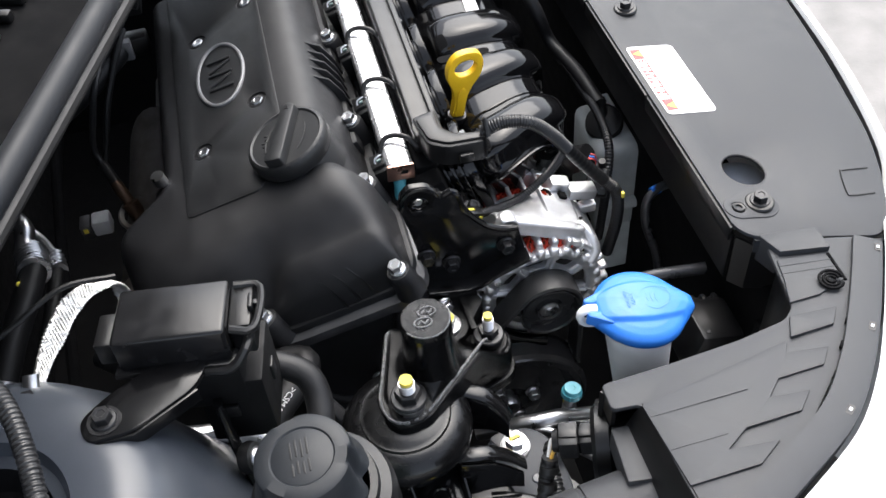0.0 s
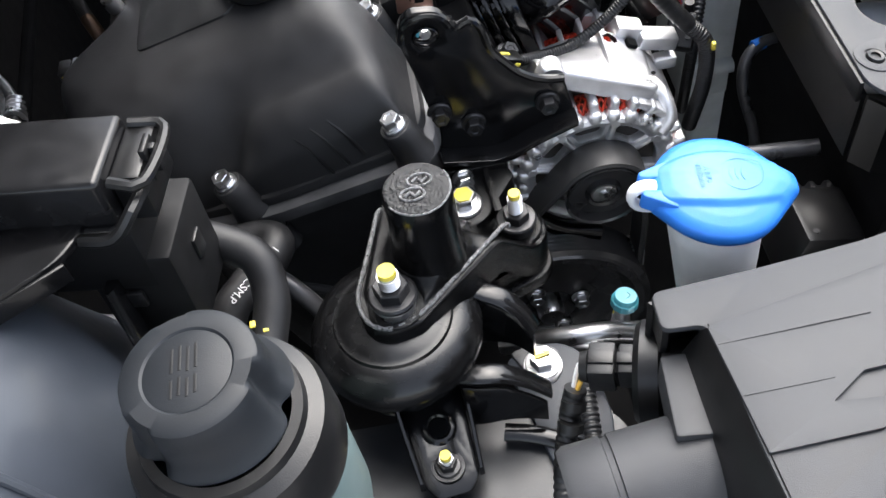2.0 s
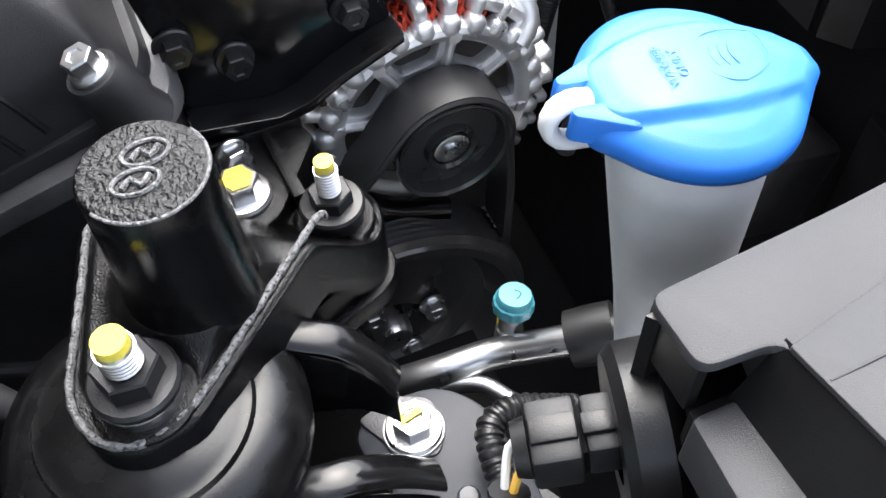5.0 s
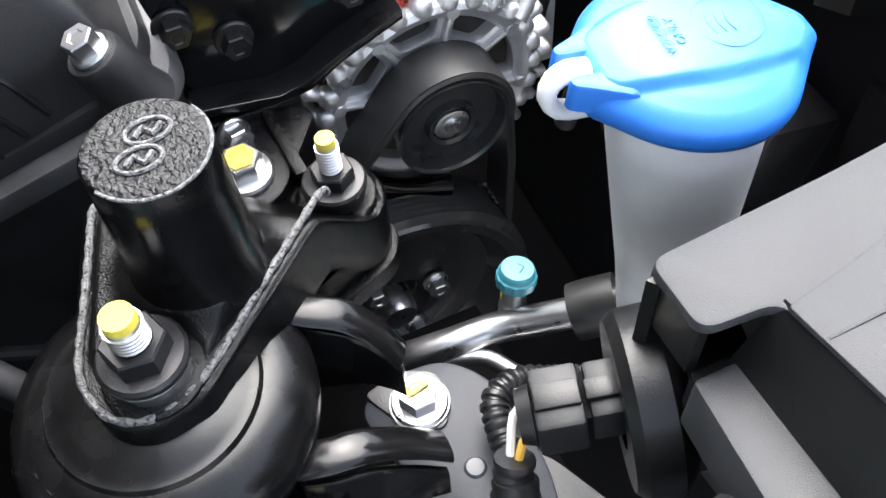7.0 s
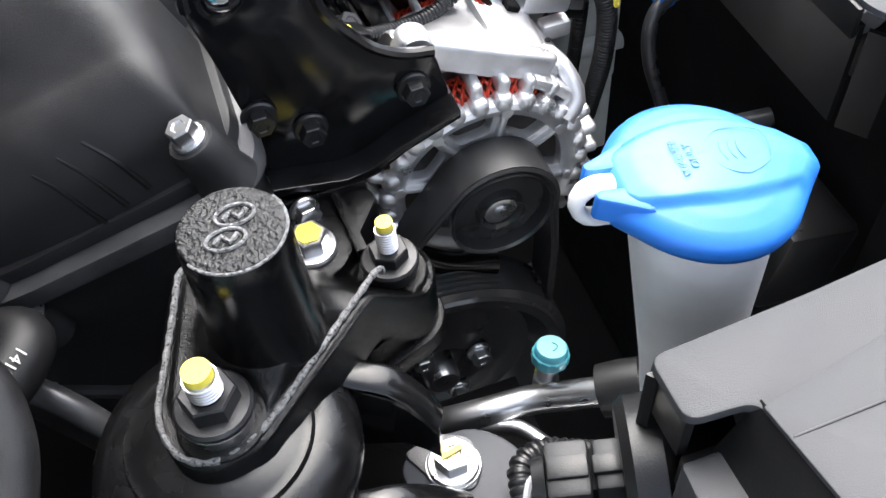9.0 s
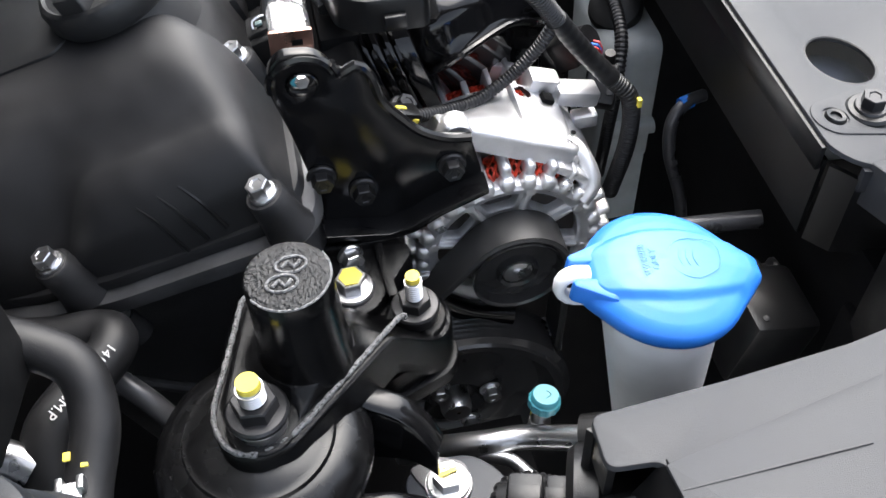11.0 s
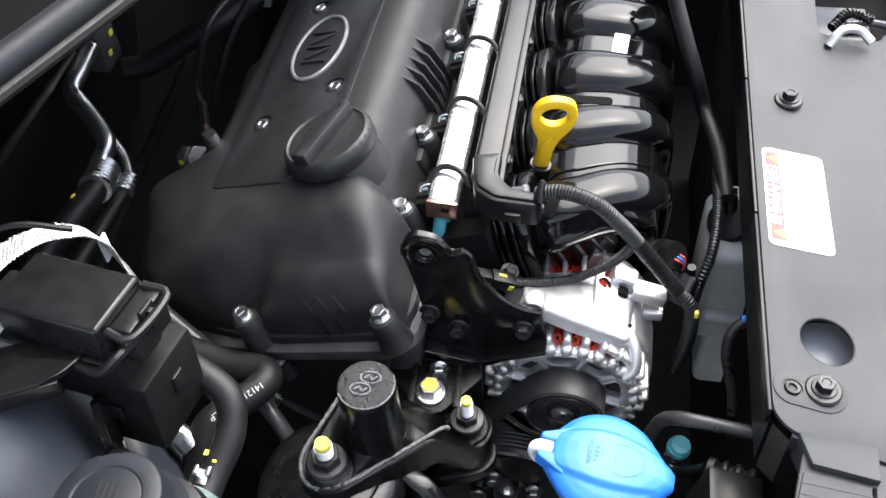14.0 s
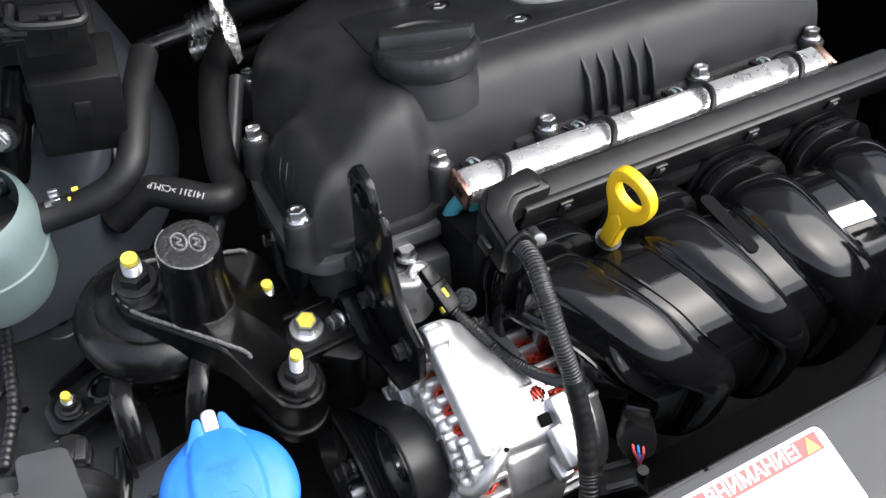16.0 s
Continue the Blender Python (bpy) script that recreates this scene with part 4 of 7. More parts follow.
def dipstick():
    t = thing("dipstick", (0.098, 0.153, 0.0), "yellow plastic dipstick with a ring handle", "dipstick")
    base, top = Vector((0.0942, 0.1715, -0.0140)), Vector((0.1045, 0.1672, 0.0470))
    z = (top - base).normalized()
    x = Vector((0.98, 0.18, 0)).normalized()
    x = (x - z * x.dot(z)).normalized()
    m = Matrix((x, z, x.cross(z))).transposed().to_4x4()
    m.translation = base
    out = rounded([(-0.0062, -0.002), (0.0062, -0.002), (0.0062, 0.022), (0.0085, 0.032), (0.0165, 0.046), (0.0175, 0.060), (0.012, 0.071), (0.0, 0.0735), (-0.012, 0.071), (-0.0175, 0.060), (-0.0165, 0.046), (-0.0085, 0.032), (-0.0062, 0.022)], 0.006, 5)
    part("handle", slab(out, -0.0032, 0.0032, [ring(0, 0.056, 0.0105, 28, 0.0088)], 0.0014, m), YELLOW, t)
    part("web", slab(rounded([(-0.004, 0.002), (0.004, 0.002), (0.0045, 0.03), (0.0, 0.036), (-0.0045, 0.03)], 0.002), 0.0028, 0.0044, [], 0.0008, m), YELLOW, t)
    part("guide_tube", tube([base - z * 0.1, base - z * 0.04, base], 0.0055, 14), DARKBOLT, t)
    part("collar", lathe([(0.0055, -0.006), (0.0085, -0.004), (0.0085, 0.002), (0, 0.002)], 20, axis(base, z)), DARKBOLT, t)
    return t


dipstick()


RUNS = [(0.118, 0.026), (0.209, 0.023), (0.286, 0.0265), (0.369, 0.026)]


def arch_point(th, grow=0.0):
    """The manifold's section in x and z: a flattened arch, th in radians from the front."""
    c, n = math.cos(th), math.sin(th)
    rx, rz = (0.062 if c > 0 else 0.046) + grow, 0.070 + grow
    k = (abs(c / rx) ** 2.6 + abs(n / rz) ** 2.6) ** (-1 / 2.6)
    return 0.130 + k * c, -0.076 + k * n


def runner_shift(th):
    """Runners bend towards the far side on their way down the front."""
    return 0.036 * soft_step(1.35, 0.25, th) if th < 1.35 else 0.0


def runner_bump(y, th):
    best = 0.0
    for c, w in RUNS:
        d = abs(y - c - runner_shift(th)) / w
        if d < 1:
            best = max(best, (1 - d ** 3.2) ** 0.68)
    return best


def near_bend(y, z, x):
    """The near end draws back low down and towards the front, clear of the alternator."""
    fade = max(0.0, 1 - (y - 0.086) / 0.2)
    return (0.006 + 0.026 * soft_step(0.108, 0.165, x) + 0.030 * soft_step(-0.018, -0.060, z)) * fade


def manifold():
    t = thing("intake_manifold", (0.15, 0.25, -0.15), "glossy black plastic intake manifold with four curved runners", "manifold")
    b = bmesh.new()
    nt, ny = 80, 230
    rows = []
    for i in range(nt + 1):
        th = radians(124 - 200 * i / nt)
        row = []
        for j in range(ny + 1):
            y = 0.086 + 0.324 * j / ny
            fade = soft_step(-1.2, -0.3, th) * soft_step(2.15, 1.98, th)
            end = soft_step(0.086, 0.096, y) * soft_step(0.410, 0.398, y)
            x, z = arch_point(th, -0.012 * (1 - end) + 0.0115 * runner_bump(y, th) * fade * end)
            row.append(b.verts.new((x, y + near_bend(y, z, x), z)))
        rows.append(row)
    for p, q in zip(rows, rows[1:]):
        for k in range(ny):
            b.faces.new((p[k], p[k + 1], q[k + 1], q[k]))
    b.faces.new([r[0] for r in rows])
    b.faces.new([r[-1] for r in rows])
    part("shell", b, GLOSS, t, angle=70)
    # welded lip along the near end
    b = bmesh.new()
    pts = []
    for d in range(122, 4, -8):
        x, z = arch_point(radians(d), -0.013)
        pts.append((x, 0.0835 + near_bend(0.086, z, x), z))
    tube(pts, 0.0052, 10, bm=b, flat=0.45)
    part("weld_lip", b, GLOSS, t)
    for run, (c, w) in enumerate(RUNS):
        c += 0.009 if run == 0 else 0.0
        arch = [(-0.040, -0.045), (-0.040, 0.012), (-0.032, 0.032), (-0.016, 0.0415), (0.016, 0.0415), (0.032, 0.032), (0.040, 0.012), (0.040, -0.045)]
        for k, (dx, size, thick) in enumerate(((0.0, 1.0, 0.0042), (-0.0085, 0.93, 0.0014), (-0.0150, 0.97, 0.0016), (-0.0215, 0.90, 0.0012))):
            m = Matrix.Translation((0.0965 + dx, c + 0.004, -0.040 + 0.15 * dx)) @ Matrix.Rotation(radians(90), 4, "Z") @ Matrix.Rotation(radians(72), 4, "X")
            part("flange" if k == 0 else "rib", slab(rounded([(size * x * (w / 0.026) ** 0.5, size * y) for x, y in arch], 0.012), -thick, thick, [], min(0.0012, thick * 0.6), m), GLOSS, t)
        part("port", tube([(0.098, c + 0.004, -0.040), (0.070, c + 0.004, -0.048), (0.042, c + 0.004, -0.060)], 0.031, 28), GLOSS, t)
        # step that outlines the runner behind and beside
        for side in (-1, 1):
            pts = []
            for d in (113, 108, 96, 82, 66, 52, 40):
                a = radians(d)
                y = c + side * (w + 0.0015) * (0.86 if d > 112 else 1) + runner_shift(a)
                x, z = arch_point(a, 0.0002)
                pts.append((x, y + near_bend(y, z, x), z))
            part("seam", tube(pts, 0.0013, 6), GLOSS, t)
    # slots between the flanges: near-black slabs painted as the shade inside
    for y, x1 in ((0.2475, 0.142),):
        out = hull([(0.100, y - 0.001, 0.0052), (x1, y, 0.0046)])
        part("slot_shade", slab(out, -0.0072, -0.0050, m=Matrix.Translation((0, 0, -0.0006))), DARK, t)
    x, z = arch_point(radians(70), 0.0)
    lay = Matrix.Translation((0.1497, 0.3275, -0.0060)) @ Matrix.Rotation(radians(8), 4, "Y") @ Matrix.Rotation(radians(-4), 4, "Z")
    lab = part("label", box(0, 0, 0, 0.0135, 0.033, 0.0004, 0, lay), WHITE, t, "small white paper label")
    for k in range(3):
        part("print_bar", box(-0.003 + 0.003 * k, 0, 0.0004, 0.0010, 0.022, 0.0002, 0, lay), INK, lab)
    return t


manifold()


def lift_bracket():
    t = thing("lifting_bracket", (0.06, 0.03, -0.05), "black painted steel lifting bracket bolted to the engine", "bracket")
    m = Matrix.Translation((0, 0.031, 0)) @ Matrix.Rotation(radians(90), 4, "X")
    out = [(0.0150, 0.040), (0.022, 0.0475), (0.037, 0.0455), (0.0435, 0.038), (0.0475, 0.0305), (0.0545, 0.0345), (0.0605, 0.028), (0.064, 0.012), (0.071, 0.000), (0.082, -0.0135), (0.095, -0.021), (0.1085, -0.0235), (0.1145, -0.052), (0.106, -0.0565), (0.086, -0.062), (0.072, -0.070), (0.060, -0.0725), (0.030, -0.068), (0.026, -0.058), (0.0255, -0.038), (0.0195, 0.000), (0.0135, 0.026)]
    part("plate", slab(rounded(out, 0.006, 4), -0.0025, 0.0025, [ring(0.0295, 0.0285, 0.0075, 20)], 0.0012, m), STAMP, t)
    lip = [(0.0265, -0.063), (0.060, -0.0700), (0.072, -0.0675), (0.087, -0.059), (0.1145, -0.0485), (0.1145, -0.0525), (0.088, -0.0635), (0.073, -0.0725), (0.060, -0.0750), (0.0265, -0.0680)]
    part("lip", slab(lip, 0.0026, 0.016, [], 0.0008, m), STAMP, t, "turned lip")
    b = bmesh.new()
    tube([m @ Vector((0.0295 + 0.0145 * math.cos(a), 0.0285 + 0.0145 * math.sin(a), 0.001)) for a in [0.3 + 0.3 * k for k in range(11)]], 0.0028, 8, bm=b)
    tube([m @ Vector((x, y, 0.001)) for x, y in ((0.0435, 0.0375), (0.0475, 0.0305), (0.0545, 0.0340), (0.0605, 0.0275), (0.0645, 0.011), (0.072, -0.001), (0.083, -0.0140), (0.096, -0.0215), (0.1085, -0.0240))], 0.0026, 8, bm=b)
    part("rolled_edge", b, STAMP, t)
    for x, y, z in ((0.0300, 0.0225, -0.0310), (0.0500, 0.0225, -0.0450), (0.0973, 0.0225, -0.0386)):
        place("bolt", BOLT_DARK, t, "black flanged bolt", axis((x, 0.0282, z), (0, -1, 0)))
    part("bushing", lathe([(0.0074, -0.004), (0.0074, 0.0022), (0.0066, 0.0026), (0.0060, 0.0015), (0.0060, -0.004)], 20, axis((0.0295, 0.030, 0.0285), (0.0, -1, 0.0))), STAMP, t)
    # small zinc cap added behind the eye to make a glint
    part("eye_glint", lathe([(0.0035, 0), (0.0032, 0.002), (0, 0.0022)], 6, axis((0.0295, 0.0345, 0.0262), (0.0, -1, 0.1))), ZINC, t)
    return t


lift_bracket()


def alternator():
    t = thing("alternator", (0.127, 0.08, -0.12), "cast aluminium alternator with open slots and copper windings", "alternator")
    ax, az = 0.1275, -0.119
    m = axis((ax, 0.0, az), (0, 1, 0))
    # m turns its own z along +y; turn gives an angle from +x upwards

    def turn(deg):
        return Matrix.Translation((ax, 0, az)) @ Matrix.Rotation(radians(-deg), 4, "Y")

    part("core", lathe([(0, 0.040), (0.046, 0.040), (0.0475, 0.050), (0.0475, 0.118), (0.044, 0.122), (0, 0.122)], 48, m), ALT_DARK, t)
    for y0 in (0.036, 0.096):
        part("winding_pack", lathe([(0.046, y0), (0.0535, y0 + 0.002), (0.0560, y0 + 0.008), (0.0550, y0 + 0.017), (0.046, y0 + 0.020)], 48, m), WIND if y0 > 0.05 else RUST, t, "dark copper winding pack")
        b = bmesh.new()
        for k in range(80):
            a = 2 * math.pi * k / 80
            deg = math.degrees(a)
            if y0 < 0.05 and not (55 < deg < 125 or deg < 35 or deg > 345):
                continue
            for lay in (0, 1):
                p = [turn(deg) @ Matrix.Rotation(-0.05 * j * (1 - 2 * lay), 4, "Y") @ Vector((q + 0.0008 * lay, y0 + 0.0005 + 0.0042 * j, 0)) for j, q in enumerate((0.0515, 0.0565, 0.0580, 0.0565, 0.053))]
                tube(p, 0.0010, 5, step=0.006, bm=b, caps=False)
        tagged(part("winding", b, WIND, t, "red enamelled copper wires"), kind="stuff")
    part("stator_ring", lathe([(0.048, 0.056), (0.0625, 0.0562), (0.0650, 0.0585), (0.0650, 0.094), (0.0630, 0.0965), (0.048, 0.0967)], 72, m), ALU, t)
    part("rear_housing", lathe([(0.048, 0.118), (0.0640, 0.1182), (0.0645, 0.121), (0.060, 0.130), (0.046, 0.134), (0, 0.134)], 64, m), ALU, t)
    # front cage: hub, spokes with ribs, stepped ring and chunky teeth
    part("hub", lathe([(0.012, 0.024), (0.021, 0.026), (0.025, 0.031), (0.029, 0.035), (0.029, 0.042), (0, 0.042)], 48, m), ALU, t)
    part("front_ring", lathe([(0.0425, 0.0330), (0.0450, 0.0300), (0.0485, 0.0290), (0.0510, 0.0305), (0.0520, 0.0345), (0.0520, 0.0400), (0.0425, 0.0400)], 72, m, closed=True), ALU, t)
    holes = []
    for k in range(8):
        a = radians(8 + 45 * k)
        w0, w1 = radians(14.5), radians(16.5)
        holes.append(rounded([(0.031 * math.cos(a - w0), 0.031 * math.sin(a - w0)), (0.0435 * math.cos(a - w1), 0.0435 * math.sin(a - w1)), (0.0445 * math.cos(a), 0.0445 * math.sin(a)), (0.0435 * math.cos(a + w1), 0.0435 * math.sin(a + w1)), (0.031 * math.cos(a + w0), 0.031 * math.sin(a + w0))], 0.003, 3))
    # outline in x and z, laid so that its upper side looks to -y
    face = Matrix.Translation((ax, 0.0375, az)) @ Matrix.Rotation(radians(90), 4, "X")
    part("front_face", slab(ring(0, 0, 0.0515, 72), -0.004, 0.004, holes, 0.0012, face), ALU, t)
    for k in range(8):
        a = 8 + 22.5 + 45 * k
        part("spoke_rib", box(0.0360, 0.0325, 0, 0.020, 0.0050, 0.0030, 0.0012, turn(a)), ALU, t)
        part("boss", lathe([(0, 0), (0.0030, 0), (0.0036, 0.0012), (0.0036, 0.004), (0, 0.004)], 14, turn(a) @ Matrix.Translation((0.0465, 0.0290, 0)) @ Matrix.Rotation(radians(-90), 4, "X")), ALU, t)
    for k in range(27):
        a = 91.5 - 360 * k / 27
        r = turn(a)
        part("tooth", box(0.0515, 0.0334, 0, 0.0095, 0.0100, 0.0094, 0.0034, r, 3), ALU, t)
        part("cage_bar", box(0.0585, 0.0450, 0, 0.0100, 0.0250, 0.0062, 0.0026, r, 3), ALU, t)
    for k in range(24):
        if 50 < 8 + 15 * k < 130:
            continue
        r = turn(8 + 360 * k / 24)
        part("rear_bar", box(0.0600, 0.1075, 0, 0.0070, 0.0240, 0.0042, 0.0014, r), ALU, t)
    # solid panel beside the three openings, and side web
    for a, w in ((57, 0.013), (44, 0.012)):
        part("cage_panel", box(0.0600, 0.0460, 0, 0.0060, 0.0250, w, 0.0020, turn(a)), ALU, t)
    # top that slopes to the front and sinks into the round body behind, with the bar that takes the bracket
    flat = Matrix.Translation((0.1335, 0.0, -0.0455)) @ Matrix.Rotation(radians(27.5), 4, "Y")

    def top_z(x, y):
        plane = -0.0455 - 0.5206 * (x - 0.1335)
        drum = az + math.sqrt(max(0.0, 0.0655 ** 2 - (x - ax) ** 2))
        s = soft_step(0.046, 0.092, y)
        return min(plane, plane + (drum - plane) * s) if x < 0.142 else plane

    b = bmesh.new()
    nx, ny = 54, 40
    grid = [[None] * (nx + 1) for k in range(ny + 1)]
    for j in range(ny + 1):
        y = 0.042 + 0.0535 * j / ny
        x0, x1 = 0.0925 - 0.005 * j / ny, 0.1700 + 0.004 * j / ny
        for i in range(nx + 1):
            x = x0 + (x1 - x0) * i / nx
            e = min(i, nx - i, 2) / 2
            grid[j][i] = b.verts.new((x, y, top_z(x, y) - 0.0022 * (1 - e) ** 2))
    for j in range(ny):
        for i in range(nx):
            q = (grid[j][i], grid[j][i + 1], grid[j + 1][i + 1], grid[j + 1][i])
            c = sum((v.co for v in q), Vector()) / 4
            if math.hypot(c.x - 0.1497, (c.y - 0.0890) * 1.05) > 0.0050:
                b.faces.new(q)
    rim = grid[0] + [r[-1] for r in grid[1:]] + grid[-1][-2::-1] + [r[0] for r in grid[-2:0:-1]]
    skirt = [b.verts.new(v.co + Vector((0, 0, -0.014))) for v in rim]
    for k in range(len(rim)):
        n = (k + 1) % len(rim)
        b.faces.new((rim[k], skirt[k], skirt[n], rim[n]))
    part("top_flat", b, ALU, t, angle=50)
    hole = Matrix.Translation((0.1497, 0.0890, top_z(0.1497, 0.0890))) @ Matrix.Rotation(radians(27.5), 4, "Y")
    cup = part("vent_cup", lathe([(0.0058, -0.0004), (0.0052, -0.0050), (0, -0.0050)], 24, hole), ALT_DARK, t)
    for k in range(4):
        part("winding", tube([hole @ Vector((-0.0045, -0.0042 + 0.0024 * k, -0.0046)), hole @ Vector((0.0, -0.0030 + 0.0024 * k, -0.0030)), hole @ Vector((0.0045, -0.0016 + 0.0022 * k, -0.0046))], 0.0010, 6), WIND, cup)
    bar = rounded([(-0.046, 0.0365), (0.038, 0.0395), (0.042, 0.045), (0.036, 0.050), (-0.010, 0.0500), (-0.046, 0.0470)], 0.004)
    part("mount_bar", slab(bar, -0.009, 0.0040, [], 0.0028, flat, seg=3), ALU, t)
    part("mount_eye", lathe([(0, -0.0065), (0.0076, -0.0065), (0.0086, -0.005), (0.0086, 0.005), (0.0076, 0.0065), (0, 0.0065)], 24, axis((0.1000, 0.0430, -0.0305), (0, 1, 0))), ALU, t)
    part("curved_rib", tube([(0.168, 0.056, -0.0660), (0.1725, 0.049, -0.0680), (0.1765, 0.040, -0.0750), (0.1770, 0.0335, -0.0830), (0.1700, 0.0300, -0.0900)], 0.0046, 12), ALU, t)
    part("rib_hole", lathe([(0.0016, 0.0), (0.0016, 0.0006), (0, 0.0006)], 14, Matrix.Translation((0.1705, 0.0555, -0.0605))), DARK, t)
    part("side_flank", box(0.0590, 0.075, 0, 0.013, 0.040, 0.030, 0.005, turn(34), 3), ALU, t)
    # slotted back of the top: a fan of fins over the windings
    for k in range(6):
        part("top_fin", box(0.0600, 0.1115, 0, 0.0125, 0.0340, 0.0036, 0.0011, turn(124 - 13.0 * k)), ALU, t)
    part("back_lug", lathe([(0, 0), (0.0052, 0), (0.0060, 0.001), (0.0060, 0.034), (0, 0.034)], 18, axis((0.0775, 0.090, -0.0775), (0, 1, 0))), ALU, t)
    part("terminal_block", box(0.1830, 0.0915, -0.0640, 0.027, 0.0150, 0.0110, 0.0022, Matrix.Translation((0.1830, 0, -0.064)) @ Matrix.Rotation(radians(14), 4, "Y") @ Matrix.Translation((-0.1830, 0, 0.064))), ALU, t)
    part("terminal_post", box(0.1635, 0.0990, -0.0590, 0.020, 0.0150, 0.0150, 0.0025, Matrix.Translation((0.1635, 0, -0.059)) @ Matrix.Rotation(radians(20), 4, "Y") @ Matrix.Translation((-0.1635, 0, 0.059))), ALU, t)
    part("terminal_lug", box(0.1880, 0.0870, -0.0810, 0.016, 0.010, 0.010, 0.0022), ALU, t)
    part("vent", box(0.1640, 0.0866, -0.0601, 0.0075, 0.0075, 0.0040, 0.0008, Matrix.Translation((0.1640, 0, -0.0601)) @ Matrix.Rotation(radians(27.5), 4, "Y") @ Matrix.Translation((-0.1640, 0, 0.0601))), DARK, t)
    part("lower_lug", lathe([(0, 0), (0.010, 0), (0.011, 0.002), (0.011, 0.03), (0, 0.03)], 20, axis((0.080, 0.026, -0.152), (0, 1, 0))), ALU, t)
    for k in range(3):
        part("lug_rib", box(0.0745 + 0.004 * k, 0.034, -0.130 - 0.010 * k, 0.014, 0.014, 0.0045, 0.0015), ALU, t)
    # pulley with the belt over it
    p = part("pulley", lathe([(0, 0.014), (0.0095, 0.014), (0.0095, 0.010), (0.0115, 0.009), (0.0125, 0.013), (0.024, 0.0135), (0.0255, 0.0075), (0.0272, 0.0065), (0.0275, 0.009), (0.0265, 0.012), (0.0265, 0.029), (0.0275, 0.031), (0.015, 0.032), (0, 0.032)], 56, m), PULLEY, t, "black belt pulley")
    part("shaft_nut", lathe([(0, 0.0075), (0.0035, 0.0075), (0.0040, 0.0095), (0.0065, 0.0090), (0.0085, 0.0095), (0.0090, 0.014)], 24, m), ZINC, p)
    return t


ALT_DARK = material("dark_stator", (0.03, 0.027, 0.0252), 0.5, metal=0.5, bump=0.3, vary=0.3)
BELT = material("belt_rubber", (0.026, 0.026, 0.0265), 0.40, bump=0.15, vary=0.15, spec=0.45)
PULLEY = material("black_pulley_steel", (0.026, 0.026, 0.027), 0.17, bump=0.05, vary=0.2, rvary=0.3)
alternator().location += Vector((0.0028, 0, 0.0012))


def belt_drive():
    c = (0.0885, -0.238)
    t = thing("drive_pulley", (c[0], 0.01, c[1]), "black grooved belt pulley low on the engine", "pulley")
    m = axis((c[0], 0.0, c[1]), (0, 1, 0))
    prof = [(0, 0.012), (0.016, 0.012), (0.021, 0.005), (0.030, 0.006), (0.048, 0.011), (0.058, 0.010), (0.064, 0.002), (0.067, -0.003), (0.0725, -0.003), (0.0735, -0.001)]
    for k in range(7):
        prof += [(0.0780, 0.0008 + 0.0036 * k), (0.0752, 0.0023 + 0.0036 * k)]
    prof += [(0.0780, 0.0275), (0.073, 0.030), (0, 0.030)]
    part("wheel", lathe(prof, 72, m), PULLEY, t)
    for k in range(4):
        a = math.pi / 2 * k + 0.4
        place("bolt", BOLT, t, "", axis((c[0] + 0.026 * math.cos(a), 0.004, c[1] + 0.026 * math.sin(a)), (0, -1, 0)))
    part("hub", lathe([(0, -0.004), (0.009, -0.004), (0.0105, 0.0), (0.0105, 0.012)], 24, m), ZINC, t, "worn steel hub")
    # ribbed belt: round the alternator and down to both sides
    b = bmesh.new()
    path = []
    for k in range(19):
        a = radians(139.6 - 151.6 * k / 18)
        path.append((0.1303 + 0.0292 * math.cos(a), -0.1178 + 0.0292 * math.sin(a)))
    path = [(0.0090, -0.252), (0.0120, -0.2117), (0.0440, -0.1742), (0.0800, -0.1319)] + path + [(0.1603, -0.16), (0.1573, -0.24), (0.155, -0.34)]
    rows = []
    for i, (x, z) in enumerate(path):
        x0, z0 = path[max(0, i - 1)]
        x1, z1 = path[min(len(path) - 1, i + 1)]
        n = Vector((-(z1 - z0), 0, x1 - x0)).normalized()
        o, c = Vector((x, 0, z)), n * 0.0022
        rows.append([b.verts.new(v) for v in (o + c + Vector((0, 0.0085, 0)), o + c + Vector((0, 0.0305, 0)), o - c + Vector((0, 0.0305, 0)), o - c + Vector((0, 0.0085, 0)))])
    for p, q in zip(rows, rows[1:]):
        for k in range(4):
            b.faces.new((p[k], p[(k + 1) % 4], q[(k + 1) % 4], q[k]))
    belt = thing("drive_belt", (0.1303, 0.02, -0.1178), "black rubber drive belt over the alternator pulley", "belt")
    part("band", b, BELT, belt)
    for e in (0.0090, 0.0300):
        part("edge", tube([(x, e, z) for x, z in path], 0.0017, 6, step=0.006), BELT, belt)
    t = thing("tensioner", (0.10, 0.01, -0.165), "small black belt tensioner with a silver bracket", "tensioner")
    part("arm", tube([(0.085, 0.026, -0.150), (0.105, 0.022, -0.163), (0.130, 0.020, -0.172)], 0.007, 12), STAMP, t)
    part("casting", box(0.152, 0.024, -0.216, 0.026, 0.02, 0.032, 0.004), ALU, t)
    part("cylinder", lathe([(0, 0), (0.008, 0), (0.009, 0.002), (0.009, 0.02), (0, 0.02)], 20, axis((0.139, 0.020, -0.206), (-0.5, 0.2, 0.8))), ALU_DARK, t)
    part("paint_dab", box(0.159, 0.0135, -0.217, 0.004, 0.0012, 0.006, 0.0003), MARK, t)
    part("tag", box(0.148, 0.0132, -0.210, 0.003, 0.001, 0.008, 0.0003), TEAL, t)


belt_drive()


